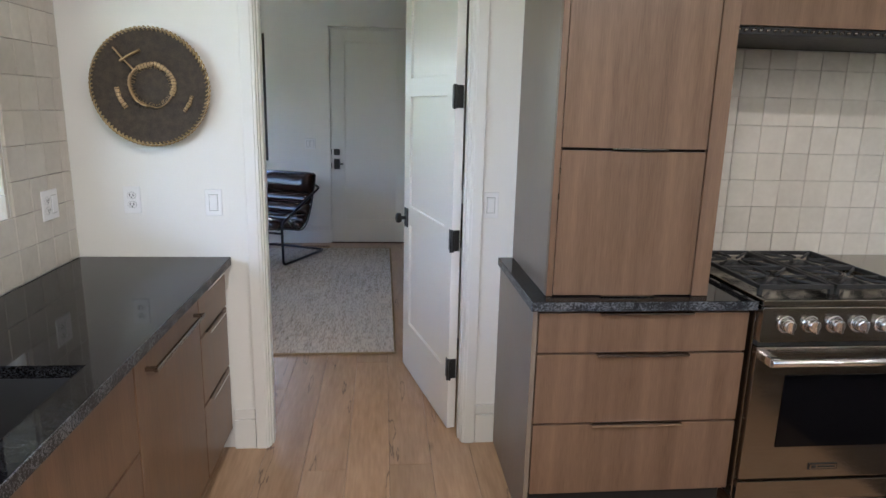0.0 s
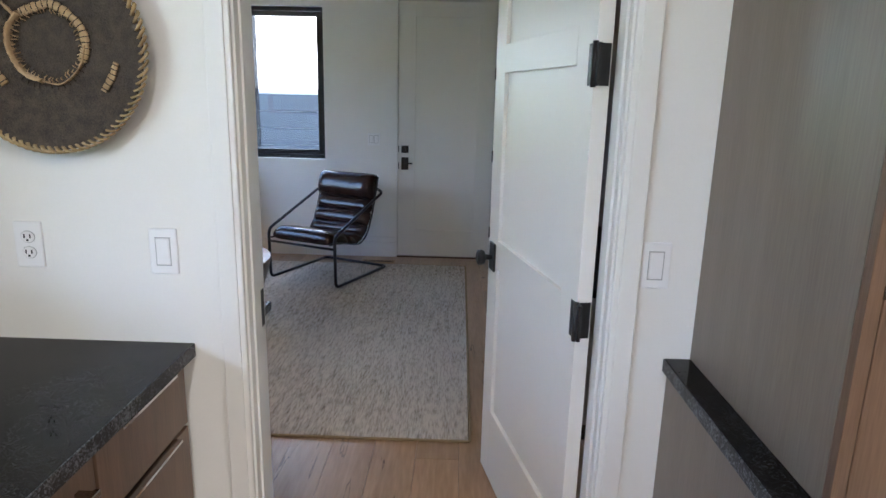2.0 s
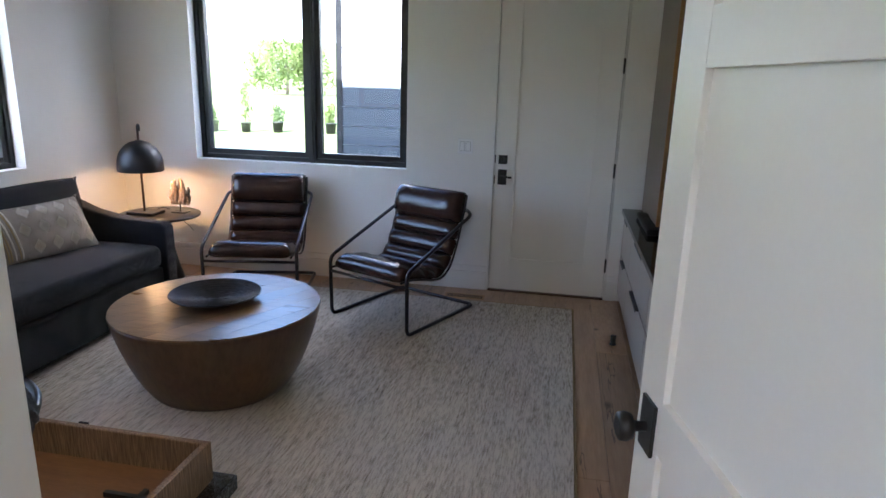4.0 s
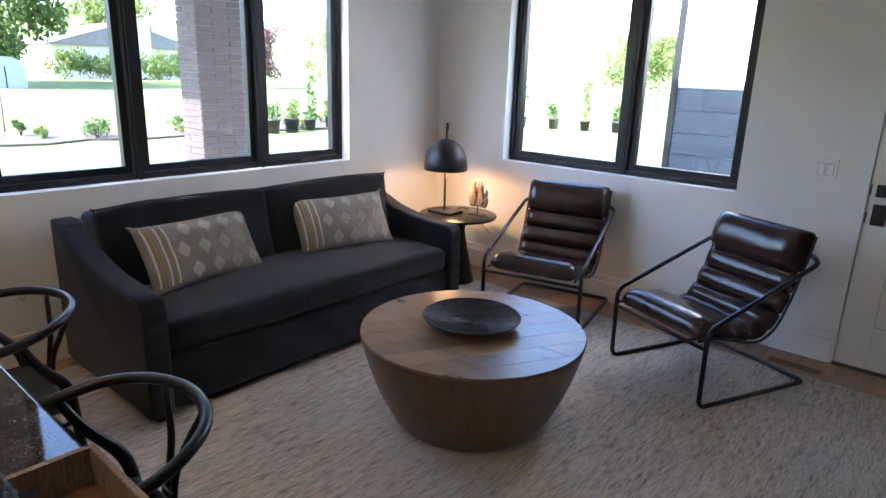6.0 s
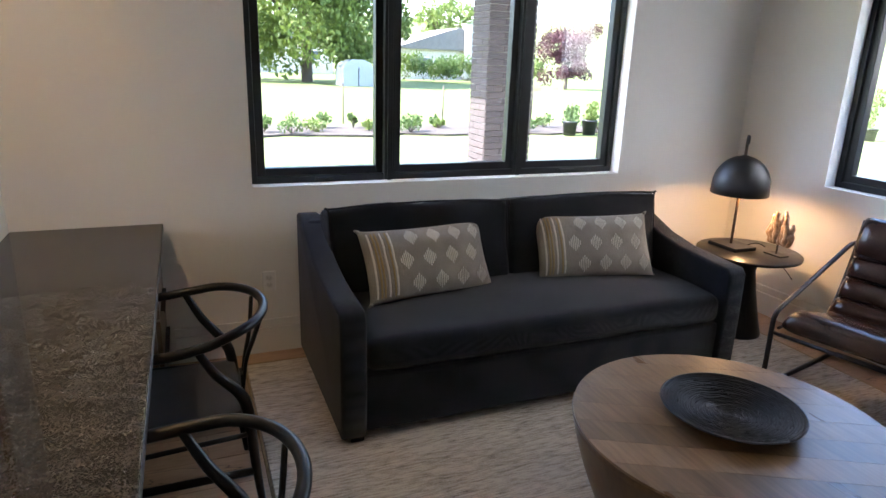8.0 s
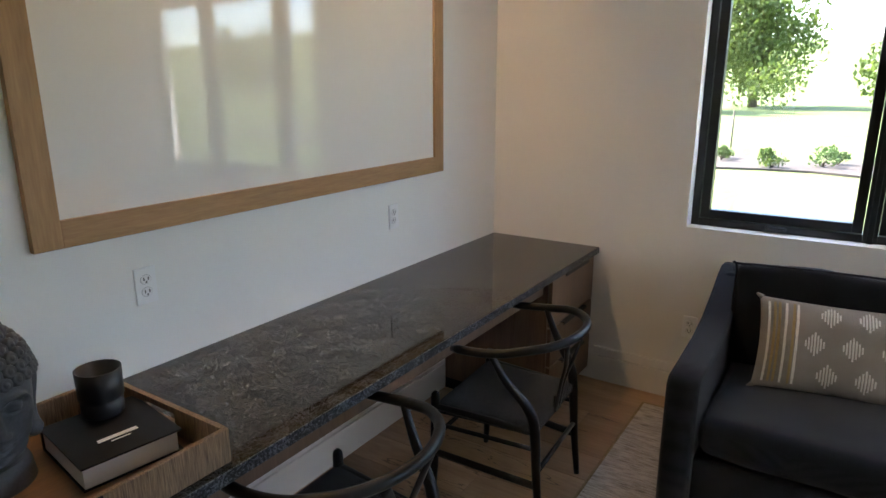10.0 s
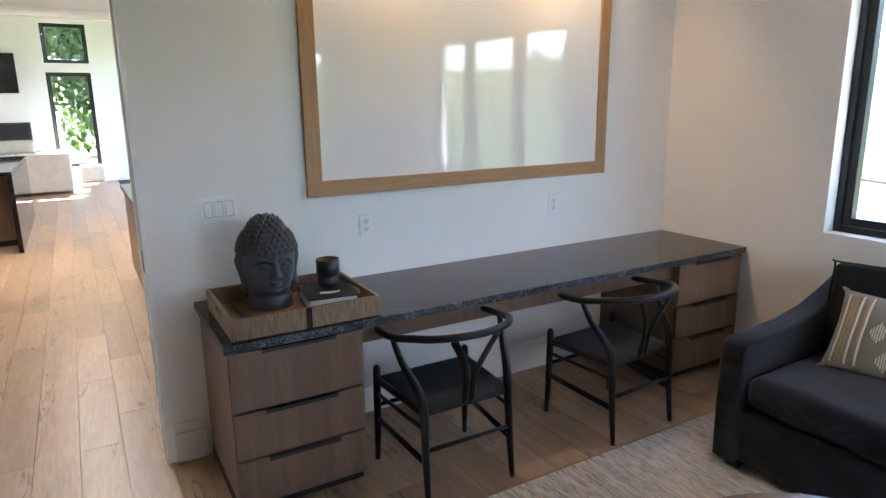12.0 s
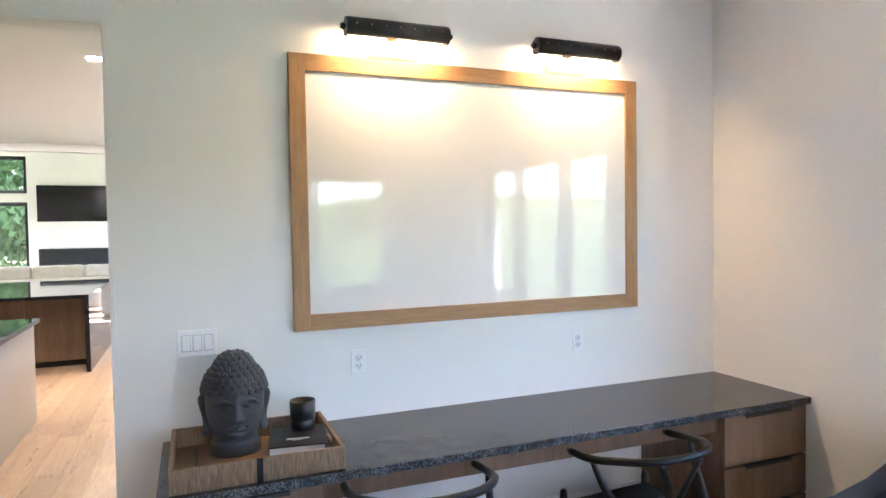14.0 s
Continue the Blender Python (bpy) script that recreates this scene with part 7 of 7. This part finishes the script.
# ---- tiles and planks ----
def tile_field(name, wall, label, axis, at, out, a0, a1, z0, z1, s=0.104, holes=()):
    """Handmade square tiles, each a little off in tilt, on a grout bed."""
    ob = thing(name, (at, a0, z0) if axis == "x" else (a0, at, z0), label, "tile", kind="structure")
    gap = 0.0018
    lo, hi = sorted((at, at + out * 0.004))
    def bed(u0, u1, w0, w1):
        return (lo, hi, u0, u1, w0, w1) if axis == "x" else (u0, u1, lo, hi, w0, w1)
    me = bpy.data.meshes.new("tile")
    bm = boxes((-s / 2 + gap / 2, s / 2 - gap / 2, -0.005, 0.005, -s / 2 + gap / 2, s / 2 - gap / 2), bev=0.0016, seg=1)
    bm.to_mesh(me), bm.free()
    me.materials.append(TILE)
    rnd = random.Random(len(name))
    nu, nz = int(math.ceil((a1 - a0) / s - 0.01)), int(math.ceil((z1 - z0) / s - 0.01))
    cells = []
    for j in range(nz):
        for i in range(nu):
            u0, u1, w0, w1 = a0 + i * s, min(a1, a0 + (i + 1) * s), z0 + j * s, min(z1, z0 + (j + 1) * s)
            if any(u0 + s / 2 > h[0] and u0 + s / 2 < h[1] and w0 + s / 2 > h[2] and w0 + s / 2 < h[3] for h in holes):
                continue
            o = new("tile", me)
            o.parent = ob
            c = Vector((at + out * 0.0075, (u0 + u1) / 2, (w0 + w1) / 2) if axis == "x" else ((u0 + u1) / 2, at + out * 0.0075, (w0 + w1) / 2))
            rot = Euler((radians(rnd.uniform(-0.9, 0.9)), radians(rnd.uniform(-0.3, 0.3)), radians(rnd.uniform(-0.9, 0.9)) + (math.pi / 2 if axis == "x" else 0)))
            o.matrix_basis = Matrix.LocRotScale(c - ob.location, rot, ((u1 - u0) / s, 1, (w1 - w0) / s))
            cells.append(bed(u0, u1, w0, w1))
    part("grout", boxes(*cells), TGROUT, ob)


tile_field("backsplash_range", None, "pale zellige tile backsplash behind the range", "y", KY, -1, 4.98, 6.44, CH + 0.002, 1.853, s=0.122)
tile_field("backsplash_sink", None, "grey-white zellige tile wall beside the sink window", "x", KW, 1, -1.66, KY - 0.002, CH + 0.002, 2.63, s=0.122, holes=[(-3.2, -0.59, 1.10, 2.45)])
tile_field("window_reveal_tile", None, "zellige tiled side of the sink window", "y", -0.58, -1, KW - 0.115, KW + 0.008, 1.12, 2.44, s=0.122)


def plank_floor():
    ob = thing("oak_floor", (0, 0, -0.018), "wide-plank natural oak floor with knots", "floor", kind="structure")
    w, rnd = 0.19, random.Random(4)
    lens = (0.9, 1.4, 1.9, 2.3)
    meshes = {}
    for ln in lens:
        me = bpy.data.meshes.new("plank")
        bm = boxes((-w / 2 + 0.0006, w / 2 - 0.0006, -ln / 2 + 0.0006, ln / 2 - 0.0006, 0, 0.018), bev=0.0012, seg=1)
        bm.to_mesh(me), bm.free()
        me.materials.append(PLANK)
        meshes[ln] = me
    far = bmesh.new()
    singles = 0
    for i in range(-1, 31):
        x = 2.385 + (i - 12) * w
        in_study = 0.0 <= x <= 4.85
        lo, hi = (FY if x > 2.58 else 0.0), (L if in_study else KY)
        if x > 4.85:
            lo = FY
        if not in_study and x < 2.5:
            continue
        if x > 8.1:
            break
        y = lo - rnd.random() * 1.2
        while y < hi:
            ln = rnd.choice(lens)
            a, b = max(y, lo), min(y + ln, hi)
            if b - a > 0.05:
                if singles < 290 and x < 4.9 and b > -8.2:
                    o = new("plank", meshes[ln])
                    o.parent = ob
                    o.matrix_basis = Matrix.LocRotScale(Vector((x, (a + b) / 2, rnd.uniform(-0.0004, 0.0))), None, (1, (b - a) / ln, 1))
                    singles += 1
                else:
                    box(far, x - w / 2 + 0.0006, x + w / 2 - 0.0006, a + 0.0006, b - 0.0006, -0.018, 0)
            y += ln
    o = part("far_planks", far, PLANK, ob)
    o["kind"] = "stuff"


plank_floor()
